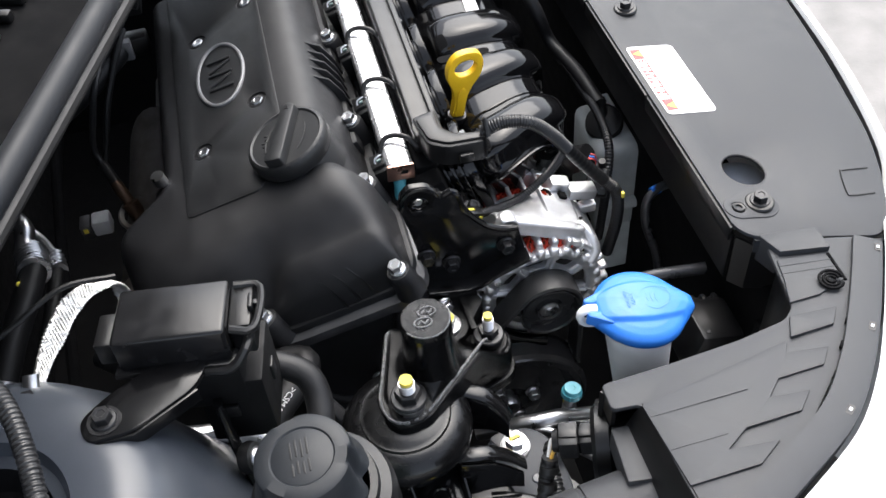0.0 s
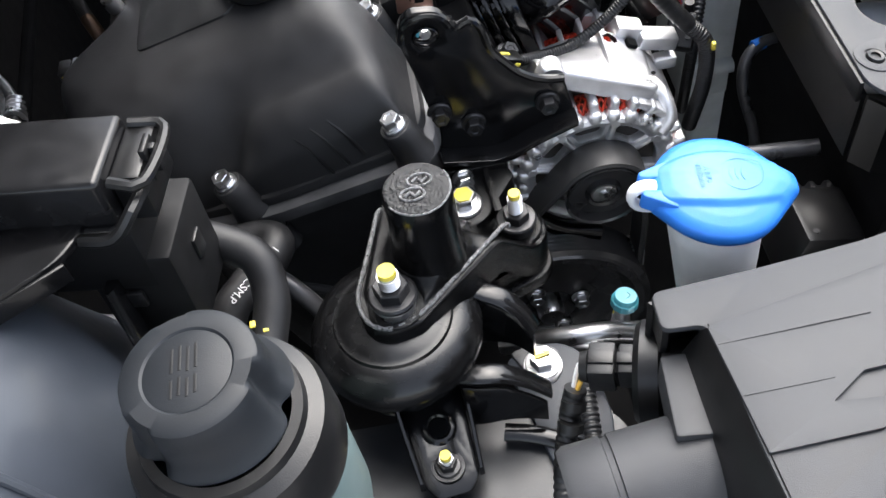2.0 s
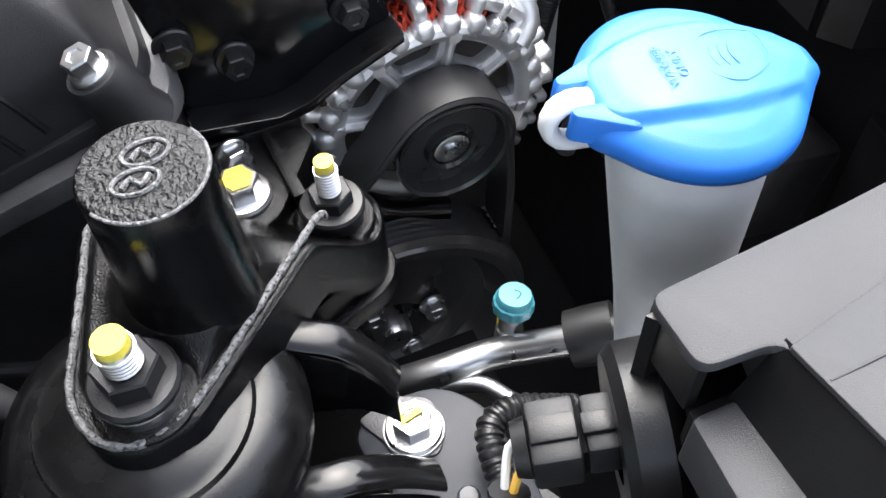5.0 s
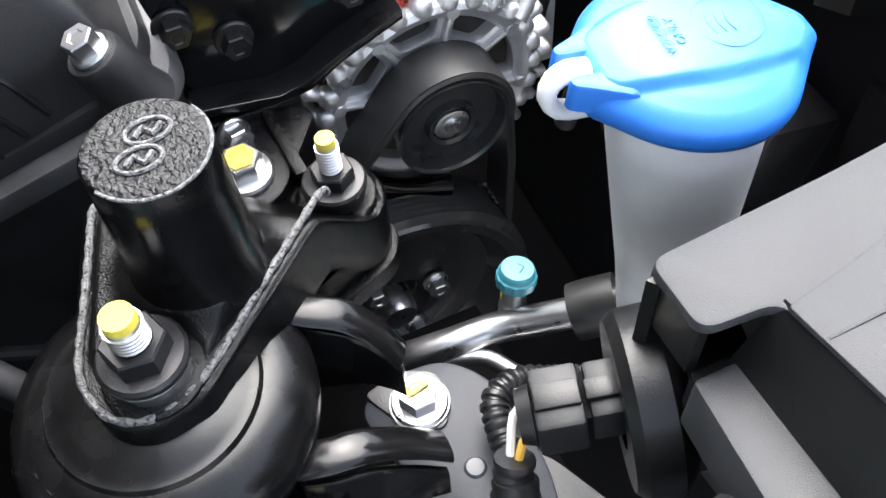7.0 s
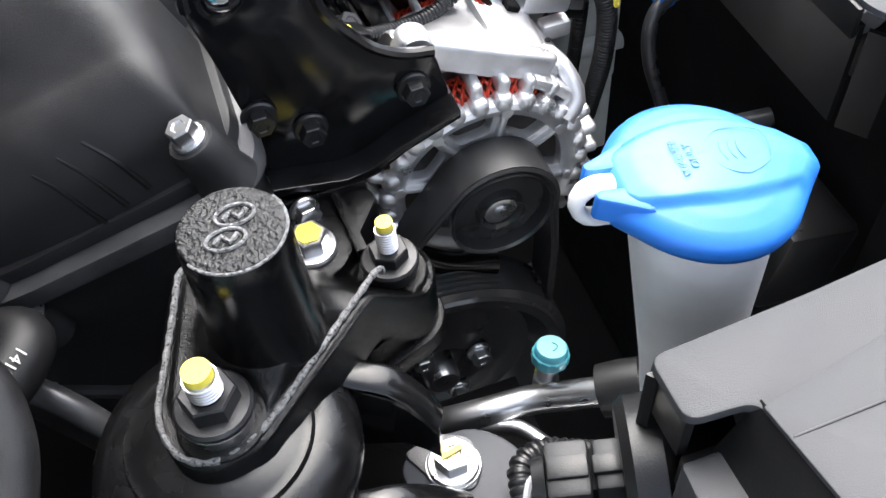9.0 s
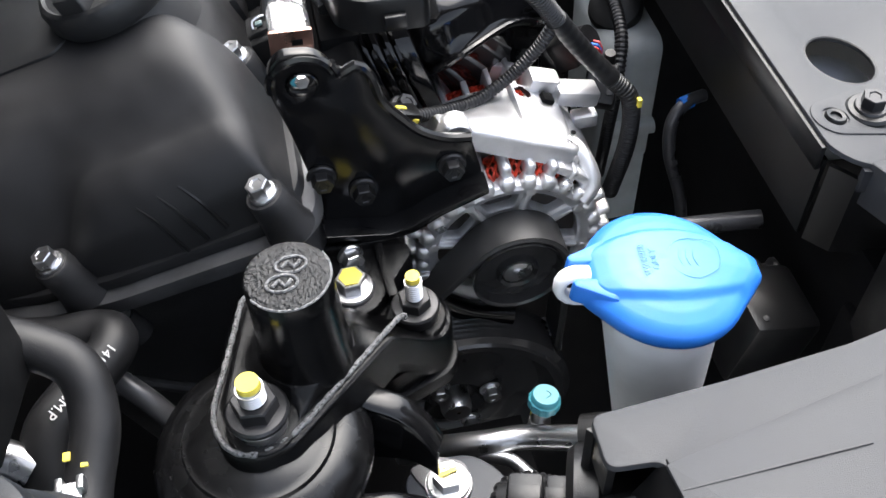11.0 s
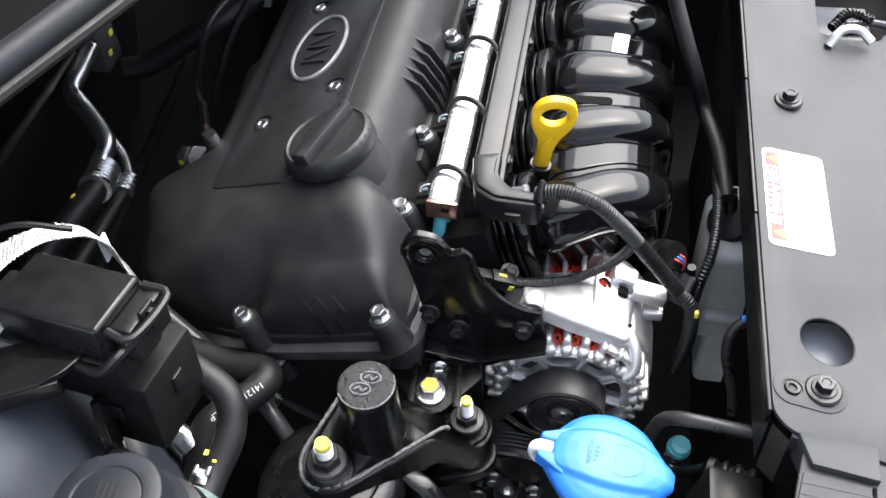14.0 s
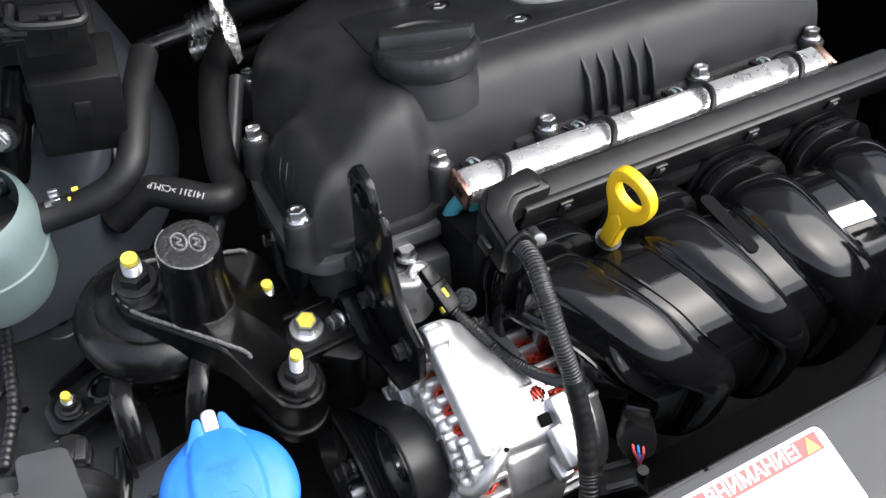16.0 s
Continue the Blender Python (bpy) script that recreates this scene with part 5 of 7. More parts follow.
# ---- engine mount ----
def stud(name, x, y, z, seat, parent, r=0.0042):
    """A threaded stud with a nut; z: its tip, seat: the level it stands on."""
    s = part("stud", tube([(x, y, seat), (x, y, z - 0.004)], r, 16, step=0.0006, ribs=0.0006, pitch=0.0016), ZINC, parent, "silver threaded stud")
    part("dog_point", lathe([(r, -0.0045), (r * 0.95, -0.004), (r * 0.8, 0), (0, 0)], 16, Matrix.Translation((x, y, z - 0.0002))), ZINC, s)
    part("paint_tip", lathe([(r * 0.9, -0.003), (r * 0.86, 0.0006), (0, 0.0008)], 16, Matrix.Translation((x, y, z))), MARK, s, "yellow paint mark")
    return s


def arm_z(x, y):
    """Top of the mount arm: level over the dome, then stepping down towards the engine."""
    run = (x + 0.015) * 0.575 + (y + 0.1005) * 0.818
    t = soft_step(0.058, 0.082, run)
    return -0.0412 - 0.0445 * t


DOME = material("moulded_mount_rubber", (0.0042, 0.0042, 0.0046), 0.24, bump=0.12, fine=1400, vary=0.25, spec=0.42, rvary=0.3)
FOOT = pose(-0.0045, -0.1430, -0.1180, 14, 0, 6)


def engine_mount():
    t = thing("engine_mount", (-0.02, -0.1, -0.12), "black rubber engine mount under a cast iron arm", "engine mount")
    m = Matrix.Translation((-0.018, -0.094, 0))
    part("rubber_dome", lathe([(0, -0.056), (0.026, -0.056), (0.030, -0.0585), (0.0335, -0.0590), (0.0345, -0.0610), (0.0385, -0.0618), (0.0465, -0.0675), (0.0500, -0.0745), (0.0495, -0.0815), (0.0455, -0.0870), (0.038, -0.0890), (0.030, -0.0885)], 72, m), DOME, t, "domed black rubber shell")
    part("base_can", lathe([(0.031, -0.088), (0.031, -0.094), (0.027, -0.096), (0.027, -0.101), (0.031, -0.103), (0.031, -0.130), (0.028, -0.135), (0, -0.135)], 40, m), STAMP, t)
    part("band", lathe([(0.0315, -0.108), (0.0325, -0.109), (0.0325, -0.115), (0.0315, -0.116)], 40, m), STAMP, t)
    for k in range(18):
        a = radians(195 + 5.2 * k)
        p = Vector((-0.018 + 0.0415 * math.cos(a), -0.094 + 0.0415 * math.sin(a), -0.0638))
        if k % 3 != 1:
            part("print_mark", box(0, 0, 0, 0.0004, 0.0022, 0.0004, 0, Matrix.Translation(p) @ Matrix.Rotation(a, 4, "Z") @ Matrix.Rotation(radians(38), 4, "Y")), HOSE, t)
    # channel foot with a stud
    F = FOOT
    foot = slab(rounded([(-0.019, 0.030), (0.019, 0.030), (0.016, -0.028), (0.010, -0.036), (-0.010, -0.036), (-0.016, -0.028)], 0.006), -0.003, 0.0, [ring(0, 0.004, 0.0062, 20), ring(-0.0005, -0.0195, 0.0045, 16)], 0.001, F)
    part("foot", foot, STAMP, t)
    for k in (-1, 1):
        pts = [F @ Vector((0.0205 * k, 0.036, 0.022)), F @ Vector((0.0200 * k, 0.010, 0.013)), F @ Vector((0.0175 * k, -0.026, 0.006))]
        part("foot_wall", ribbon(pts, (0.030, 0.010), 0.003), STAMP, t)
    part("hole_rim", lathe([(0.0062, 0), (0.0075, 0.0012), (0.0100, 0.0008), (0.0115, -0.0005)], 24, F @ Matrix.Translation((0, 0.004, 0.0))), STAMP, t)
    stud_at = F @ Vector((-0.0005, -0.0195, 0))
    part("washer", lathe([(0.0098, 0), (0.0098, 0.0014), (0, 0.0014)], 24, Matrix.Translation(stud_at)), DARKBOLT, t)
    place("nut", BOLT_DARK, t, "", Matrix.Translation(stud_at + Vector((0, 0, 0.001))))
    stud("stud", stud_at.x, stud_at.y, stud_at.z + 0.016, stud_at.z, t, 0.0036)
    # bowed side straps with skirts
    part("strap", tube([(0.020, -0.074, -0.066), (0.0329, -0.0811, -0.0695), (0.047, -0.088, -0.074), (0.056, -0.0945, -0.0845), (0.0610, -0.0980, -0.0965)], 0.0065, 14, flat=0.3), STAMP, t)
    part("strap_skirt", ribbon([(0.022, -0.080, -0.070), (0.0335, -0.0870, -0.0730), (0.047, -0.094, -0.079), (0.0555, -0.0995, -0.0890), (0.0600, -0.1022, -0.0990)], (0.05, 0.02), 0.003), STAMP, t)
    part("strap", tube([(0.012, -0.126, -0.082), (0.0238, -0.1300, -0.0800), (0.036, -0.1310, -0.0820), (0.050, -0.132, -0.092), (0.0626, -0.1322, -0.1080)], 0.0065, 14, flat=0.3), STAMP, t)
    part("strap_skirt", ribbon([(0.014, -0.133, -0.086), (0.0245, -0.1370, -0.0840), (0.036, -0.1380, -0.0860), (0.049, -0.139, -0.096), (0.060, -0.139, -0.110)], (0.045, 0.02), 0.003), STAMP, t)
    part("strap", tube([(-0.050, -0.082, -0.090), (-0.060, -0.078, -0.105), (-0.064, -0.078, -0.130)], 0.0075, 12, flat=0.35), STAMP, t)
    for k in range(4):
        part("bellow_rib", lathe([(0.030, -0.0945 - 0.008 * k), (0.0335, -0.096 - 0.008 * k), (0.0335, -0.0985 - 0.008 * k), (0.030, -0.100 - 0.008 * k)], 36, m), STAMP, t)
    return t


engine_mount()


def mount_arm():
    t = thing("mount_arm", (0.02, -0.06, -0.07), "textured black cast iron mount arm with a round damper weight", "mount arm")
    A, B, C, D = (-0.0138, -0.1000), (0.0645, -0.030), (0.0070, -0.0255), (0.0096, -0.0693)

    # body: level over the dome, then falling to the two studs on the engine side
    out = hull([(-0.0170, -0.0320, 0.0042), (-0.0300, -0.0860, 0.0060), (-0.0170, -0.0985, 0.0172), (-0.0080, -0.1000, 0.0140), (*B, 0.0185), (*C, 0.0165)], 64)
    rim_pts = []
    for i, p in enumerate(out):
        q = out[(i + 1) % len(out)]
        n = max(1, int(math.hypot(q[0] - p[0], q[1] - p[1]) / 0.0016))
        rim_pts += [(p[0] + (q[0] - p[0]) * k / n, p[1] + (q[1] - p[1]) * k / n) for k in range(n)]
    px, py = np.array(rim_pts).T
    cx, cy = float(px.mean()), float(py.mean())

    def top(x, y):
        edge = float(np.hypot(px - x, py - y).min())
        run = (x + 0.015) * 0.575 + (y + 0.1005) * 0.818
        low = 0.5 * soft_step(0.058, 0.098, run) + 0.5 * min(1.0, max(0.0, (run - 0.064) / 0.034))
        z = -0.0440 - 0.0420 * low
        # raised ground inside a groove that follows the rim, sunk again round the nut
        ground = soft_step(0.0052, 0.0078, edge) * (1 - soft_step(0.040, 0.060, run))
        nut = 1 - soft_step(0.0140, 0.0168, math.hypot(x - A[0], y - A[1]))
        z += 0.0022 * ground * (1 - nut)
        # fillet at the foot of the weight, and the ridge that runs from it towards the studs
        far = max(0.0, math.hypot(x - D[0], y - D[1]) - 0.0205)
        z += 0.0060 * math.exp(-(far / 0.0040) ** 1.4) * (1 - 0.6 * nut) * soft_step(0.0042, 0.0085, edge)
        z += 0.0060 * math.exp(-((x - y * 0.55 - 0.0520) / 0.006) ** 2) * low * (1 - low) * 4
        # bosses under the two nuts
        for u, v in (B, C):
            z = max(z, -0.0830 - 0.02 * soft_step(0.0150, 0.0175, math.hypot(x - u, y - v)))
        return z - 0.0012 * soft_step(0.0022, 0.0, edge)

    b = bmesh.new()
    rows = []
    for drop in (0.030, 0.028, 0.020, 0.012, 0.005, 0.0016):
        row = []
        for x, y in rim_pts:
            z = top(x, y)
            inset = 0.0035 if drop > 0.029 else 0.0
            d = math.hypot(cx - x, cy - y)
            f = inset / d
            row.append(b.verts.new((x + (cx - x) * f, y + (cy - y) * f, z - drop)))
        rows.append(row)
    for k in range(44):
        f = (k / 43) ** 1.25 * 0.97
        row = []
        for x, y in rim_pts:
            u, v = x + (cx - x) * (f + 0.008), y + (cy - y) * (f + 0.008)
            row.append(b.verts.new((u, v, top(u, v))))
        rows.append(row)
    n = len(rim_pts)
    for p, q in zip(rows, rows[1:]):
        for k in range(n):
            b.faces.new((p[k], p[(k + 1) % n], q[(k + 1) % n], q[k]))
    b.faces.new(rows[-1])
    b.faces.new(rows[0])
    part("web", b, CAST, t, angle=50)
    edge = [(-0.0140, -0.0300), (-0.0172, -0.0320), (-0.0225, -0.0500), (-0.0282, -0.0690), (-0.0336, -0.0870), (-0.0334, -0.0985), (-0.0285, -0.1090), (-0.0190, -0.1137), (-0.0080, -0.1120), (0.0040, -0.1037), (0.0200, -0.0890), (0.0360, -0.0745), (0.0485, -0.0630)]
    edge = [(x, y, -0.0431) for x, y in edge] + [(0.0525, -0.0593, -0.0434), (0.0552, -0.0568, -0.0450), (0.0565, -0.0555, -0.0490)]
    part("rim", tube(edge, lambda r: 0.00125 - 0.0002 * math.sin(900 * r), 10, step=0.0015, flat=1.2), CAST_RIM, t, "worn raised rim with its highlight in the colour")
    # near half of the weight's top edge: wear with a painted highlight
    wear = [(D[0] + 0.0178 * math.cos(a), D[1] + 0.0178 * math.sin(a), 0.0143) for a in [radians(d) for d in range(-150, 31, 6)]]
    part("edge_highlight", tube(wear, 0.0006, 8), CAST_RIM, t, "wear and painted highlight on the near top edge of the weight")
    part("foot_ledge", slab(hull([(B[0] + 0.001, B[1] - 0.001, 0.0200), (0.048, -0.046, 0.012), (0.036, -0.018, 0.012)], 48), -0.126, -0.1165, [], 0.003), CAST, t)
    part("side_web", slab(hull([(*B, 0.0160), (0.044, -0.046, 0.010), (0.036, -0.018, 0.010)], 48), -0.1200, -0.1000), CAST, t)
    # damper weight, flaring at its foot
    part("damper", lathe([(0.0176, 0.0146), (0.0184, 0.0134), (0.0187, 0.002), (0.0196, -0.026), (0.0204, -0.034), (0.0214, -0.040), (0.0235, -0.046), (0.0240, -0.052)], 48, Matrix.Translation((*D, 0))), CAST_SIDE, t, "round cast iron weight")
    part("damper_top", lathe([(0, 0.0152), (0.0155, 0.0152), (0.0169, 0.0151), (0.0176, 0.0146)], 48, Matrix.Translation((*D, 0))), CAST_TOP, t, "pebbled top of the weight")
    b = bmesh.new()
    for cx, cy in ((0.0118, -0.0648), (0.0072, -0.0738)):
        pts = [(cx + 0.0064 * math.cos(a), cy + 0.0042 * math.sin(a), 0.0156) for a in [2 * math.pi * k / 16 for k in range(17)]]
        tube(pts, 0.0007, 6, bm=b, caps=False)
        tube([(cx - 0.004, cy - 0.0012, 0.0156), (cx - 0.001, cy + 0.0016, 0.0156), (cx + 0.001, cy - 0.0016, 0.0156), (cx + 0.004, cy + 0.0012, 0.0156)], 0.0009, 6, bm=b)
    part("cast_mark", b, CAST_RIM, t, "raised cast marks")
    part("seat", lathe([(0.0155, 0.0), (0.0155, 0.0012), (0.0145, 0.0018), (0, 0.0018)], 28, Matrix.Translation((*A, -0.0435))), CAST, t)
    for (x, y), tip, seat in ((A, -0.0098, -0.0330), (B, -0.0515, -0.0770), (C, -0.0535, -0.0790)):
        part("washer", lathe([(0.0112, -0.0110), (0.0122, -0.0020), (0.0132, -0.0012), (0.0128, 0.0004), (0, 0.0004)] if (x, y) == A else [(0.0112, -0.0090), (0.0114, -0.0012), (0.0108, 0.0004), (0, 0.0004)], 28, Matrix.Translation((x, y, seat))), ZINC if (x, y) == A else DARKBOLT, t, "plain washer")
        place("nut", NUT if (x, y) == A else NUT_S, t, "dark hexagon nut", Matrix.Translation((x, y, seat)) @ Matrix.Rotation(x * 9, 4, "Z"))
        stud("stud", x, y, tip, seat, t, 0.0057 if (x, y) == A else 0.0042)
    # block bolted to the engine
    part("engine_block_arm", slab(hull([(0.036, -0.012, 0.016), (0.012, 0.008, 0.012), (0.060, 0.010, 0.010)]), -0.14, -0.0775, [], 0.004), CAST, t)
    for a, c in (((0.022, -0.022), (0.020, 0.018)), ((0.055, -0.022), (0.060, 0.018))):
        part("gusset", slab([(-0.0025, 0), (0.0025, 0), (0.0025, 0.042), (-0.0025, 0.042)], -0.100, -0.074, [], 0.001, Matrix.Translation((a[0], a[1], 0)) @ Matrix.Rotation(radians(4), 4, "Z")), CAST, t)
    part("back_plate", box(0.040, 0.018, -0.095, 0.056, 0.008, 0.045, 0.003), CAST, t)
    place("bolt", BOLT_BIG, t, "large silver bolt with a yellow mark", Matrix.Translation((0.035, -0.011, -0.0775)))
    part("paint_mark", lathe([(0.0062, 0), (0.0062, 0.0006), (0, 0.0007)], 6, Matrix.Translation((0.035, -0.011, -0.0664))), MARK, t)
    place("bolt", BOLT_BIG, t, "silver bolt facing forward", axis((0.0225, 0.0330, -0.0800), (-0.1, -0.75, 0.65)))
    return t


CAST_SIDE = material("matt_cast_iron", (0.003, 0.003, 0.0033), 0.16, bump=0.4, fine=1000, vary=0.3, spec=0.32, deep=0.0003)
# pale speckle holds both worn paint and the highlight along the edges
CAST_RIM = material("worn_highlit_edge", (0.14, 0.14, 0.143), 0.35, bump=1.0, fine=1500, vary=0.95, scale=900, rvary=0.4, spec=0.7, deep=0.0010)
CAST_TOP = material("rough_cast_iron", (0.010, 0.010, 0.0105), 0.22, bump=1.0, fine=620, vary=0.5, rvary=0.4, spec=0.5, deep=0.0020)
NUT_S = hex_head(0.0145, 0.0095, 0.0125, 0.0028, DARKBOLT, "nut", False)
mount_arm()


# ---- washer filler ----
def washer_filler():
    t = thing("washer_filler", (0.156, -0.103, -0.15), "milky washer bottle neck under a blue flip cap", "washer filler")
    m = Matrix(((1, 0, -0.10, 0.1545), (0, 1, 0.0, -0.1080), (0, 0, 1, 0.0085), (0, 0, 0, 1)))
    b = bmesh.new()
    lathe([(0.0175, -0.20), (0.018, -0.14), (0.0192, -0.10), (0.0218, -0.055), (0.0238, -0.020), (0.0243, -0.004), (0.022, -0.001)], 48, m, bm=b)
    part("neck", b, MILK, t, "translucent white neck", angle=60)
    cap = bmesh.new()
    cm = Matrix.Translation((0.1588, -0.1014, 0.0154)) @ Matrix.Rotation(radians(-6), 4, "Z") @ Matrix.Rotation(radians(7), 4, "Y")
    n = 160
    prof = [(0.95, -0.0100), (0.985, -0.0092), (1.0, -0.0070), (0.99, -0.0045), (0.96, -0.0025), (0.85, 0.0004), (0.70, 0.0022), (0.50, 0.0036), (0.25, 0.0042), (0.05, 0.0044)]
    dome = prof[5:]
    fine = [(a[0] + (c[0] - a[0]) * k / 6, a[1] + (c[1] - a[1]) * k / 6) for a, c in zip(dome, dome[1:]) for k in range(6)]
    prof = prof[:5] + fine + dome[-1:]
    rows = []
    for s, z in prof:
        row = []
        for k in range(n):
            a = 2 * math.pi * k / n
            r = 0.0334
            b0 = min(a, 2 * math.pi - a)
            for tip, cut, off in ((0.0436, 0.0400, b0), (0.0420, 0.0352, math.pi - b0)):
                a0 = math.acos(0.0334 / tip)
                if off < a0:
                    r = max(r, min(cut / max(0.3, math.cos(off)), 0.0334 / math.cos(a0 - off)))
            zz = z - 0.002 * max(0, -math.cos(a)) ** 6 * s
            # two creases run from the hinge to the tip; the lobes outside them lie lower
            px, py = s * r * math.cos(a), s * r * math.sin(a)
            wide = 0.0050 + 0.0110 * max(0.0, 1 - (px / 0.040) ** 2)
            crease = -0.0022 * soft_step(wide - 0.0005, wide + 0.0022, abs(py))
            row.append(cap.verts.new((px, py, zz + crease * (1 if s < 0.9 else 0.8))))
        rows.append(row)
    for p, q in zip(rows, rows[1:]):
        for k in range(n):
            cap.faces.new((p[k], p[(k + 1) % n], q[(k + 1) % n], q[k]))
    cap.faces.new(rows[-1])
    cap.faces.new(rows[0])
    cap.transform(cm)
    c = part("cap", cap, BLUE, t, "bright blue plastic cap", angle=50)
    for side in (-1, 1):
        ear = rounded([(-0.0260, 0.0040), (-0.0375, 0.0040), (-0.0400, 0.0050), (-0.0396, 0.0078), (-0.0340, 0.0104), (-0.0230, 0.0160), (-0.0230, 0.0040)], 0.0012, 3)
        part("hinge_ear", slab([(x, side * y) for x, y in ear], -0.0105, -0.0012, [], 0.0014, cm), BLUE, c)
    part("hinge", tube([cm @ Vector(p) for p in ((-0.018, 0, -0.0180), (-0.031, 0, -0.0190), (-0.0385, 0, -0.0178), (-0.0425, 0, -0.0125), (-0.0418, 0, -0.0065), (-0.0375, 0, -0.0035), (-0.0320, 0, -0.0038))], 0.0037, 14, flat=0.7), MILK, t, "white plastic hinge strap")
    tm = cm @ Matrix.Translation((-0.009, 0.0, 0.0043)) @ Matrix.Rotation(radians(90), 4, "Z")
    place("lettering", text_mesh("lettering", "WASHER\nONLY", 0.0040, tm, BLUE_MARK, 0.0001), c, "raised letters")
    b = bmesh.new()
    arc = [cm @ Vector((0.009 + 0.010 * math.cos(a), 0.012 * math.sin(a) * 0.85, 0.0042)) for a in [radians(d) for d in range(90, 271, 20)]]
    tube(arc, 0.00016, 6, bm=b)
    tube([arc[0], arc[0] + Vector((0.010, -0.004, -0.001)), arc[-1] + Vector((0.010, 0.004, -0.001)), arc[-1]], 0.00016, 6, bm=b)
    for k in range(3):
        tube([cm @ Vector((0.004 + 0.003 * k, -0.004, 0.0043)), cm @ Vector((0.003 + 0.003 * k, 0.0, 0.0044)), cm @ Vector((0.004 + 0.003 * k, 0.004, 0.0043))], 0.0002, 5, bm=b)
    part("emblem", b, BLUE_MARK, c)
    part("vent_hole", lathe([(0.0007, 0), (0.0007, 0.0003), (0, 0.0003)], 10, cm @ Matrix.Translation((0.0170, -0.0045, 0.0033))), DARK, c)
    return t


washer_filler()


# ---- air conditioning pipes ----
def charge_cap(name, at, way, label):
    t = thing(name, at, label, "valve cap", "charge caps")
    m = axis(at, way)
    part("stem", lathe([(0.0062, -0.020), (0.0062, -0.012), (0.0052, -0.011), (0.0052, -0.002), (0, -0.002)], 16, m), ZINC, t)
    part("stem_mark", box(0.0052, 0.001, -0.008, 0.0008, 0.003, 0.006, 0.0002, m), MARK, t)
    part("cap", lathe([(0.0072, 0.0), (0.0076, 0.0008), (0.0086, 0.0012), (0.0088, 0.0024), (0.0086, 0.0062), (0.0080, 0.0068), (0.0076, 0.0094), (0.0070, 0.0102), (0, 0.0104)], 96, m, wobble=lambda a, z: 1 + (0.035 if int(a / (2 * math.pi) * 24) % 2 and 0.001 < z < 0.0065 else 0)), TEAL, t, "teal plastic ribbed cap")
    b = bmesh.new()
    tube([m @ Vector((-0.002, 0.002, 0.0106)), m @ Vector((-0.002, -0.002, 0.0106)), m @ Vector((0.0012, -0.002, 0.0106))], 0.0003, 5, bm=b)
    part("letter", b, TEAL_DARK, t)
    return t


charge_cap("service_port", (0.1258, -0.0625, -0.1455), (0.14, 0.10, 1), "teal service port cap on the aluminium pipe")
charge_cap("service_port", (0.2175, 0.0015, -0.1340), (0.15, -0.1, 1), "teal service port cap beside the black hose")


def ac_pipes():
    t = thing("refrigerant_pipe", (0.1, -0.08, -0.17), "bright aluminium refrigerant pipe crossing behind the headlamp", "pipe")
    part("pipe", tube([(0.045, -0.052, -0.184), (0.069, -0.061, -0.172), (0.092, -0.067, -0.165), (0.112, -0.0695, -0.163), (0.128, -0.0765, -0.157), (0.1485, -0.0875, -0.146), (0.160, -0.091, -0.141), (0.19, -0.100, -0.134)], 0.0072, 18), PIPE, t)
    part("thin_pipe", tube([(0.072, -0.066, -0.176), (0.0938, -0.0742, -0.169), (0.1044, -0.0804, -0.167), (0.1137, -0.0943, -0.167), (0.130, -0.112, -0.167)], 0.0040, 14), PIPE, t)
    part("clamp", lathe([(0.0085, -0.011), (0.0125, -0.010), (0.0130, 0.0), (0.0125, 0.010), (0.0085, 0.011)], 24, axis((0.1510, -0.0880, -0.1450), (0.9, -0.35, 0.35))), RUBBER, t, "black rubber pipe clamp")
    t = thing("refrigerant_hose", (0.25, -0.03, -0.10), "black hose with crimped ends near the radiator", "hose")
    part("pipe", tube([(0.203, -0.006, -0.136), (0.214, -0.010, -0.142), (0.226, -0.016, -0.134), (0.236, -0.024, -0.114)], 0.0052, 14), STAMP, t)
    part("crimp", tube([(0.236, -0.026, -0.112), (0.246, -0.029, -0.110), (0.268, -0.034, -0.108)], 0.0090, 16, ribs=0.003, pitch=0.009), RUBBER, t)
    part("upper_pipe", tube([(0.196, 0.020, -0.16), (0.203, 0.018, -0.125), (0.212, 0.012, -0.108), (0.226, 0.008, -0.102), (0.27, 0.000, -0.098)], 0.0055, 14), PIPE_DARK, t)
    t = thing("coolant_line", (0.25, 0.1, -0.1), "thin grey metal line with a blue end tag", "pipe")
    part("line", tube([(0.285, 0.108, -0.098), (0.268, 0.104, -0.098), (0.256, 0.098, -0.106), (0.255, 0.092, -0.130), (0.266, 0.086, -0.168), (0.272, 0.084, -0.20)], 0.0042, 12), PIPE_DARK, t)
    part("tag", tube([(0.262, 0.103, -0.0995), (0.270, 0.105, -0.0985)], 0.0048, 12), BLUE, t, "blue tag")


PIPE_DARK = material("painted_pipe", (0.06, 0.06, 0.064), 0.3, metal=0.3, bump=0.1, vary=0.2)
ac_pipes()


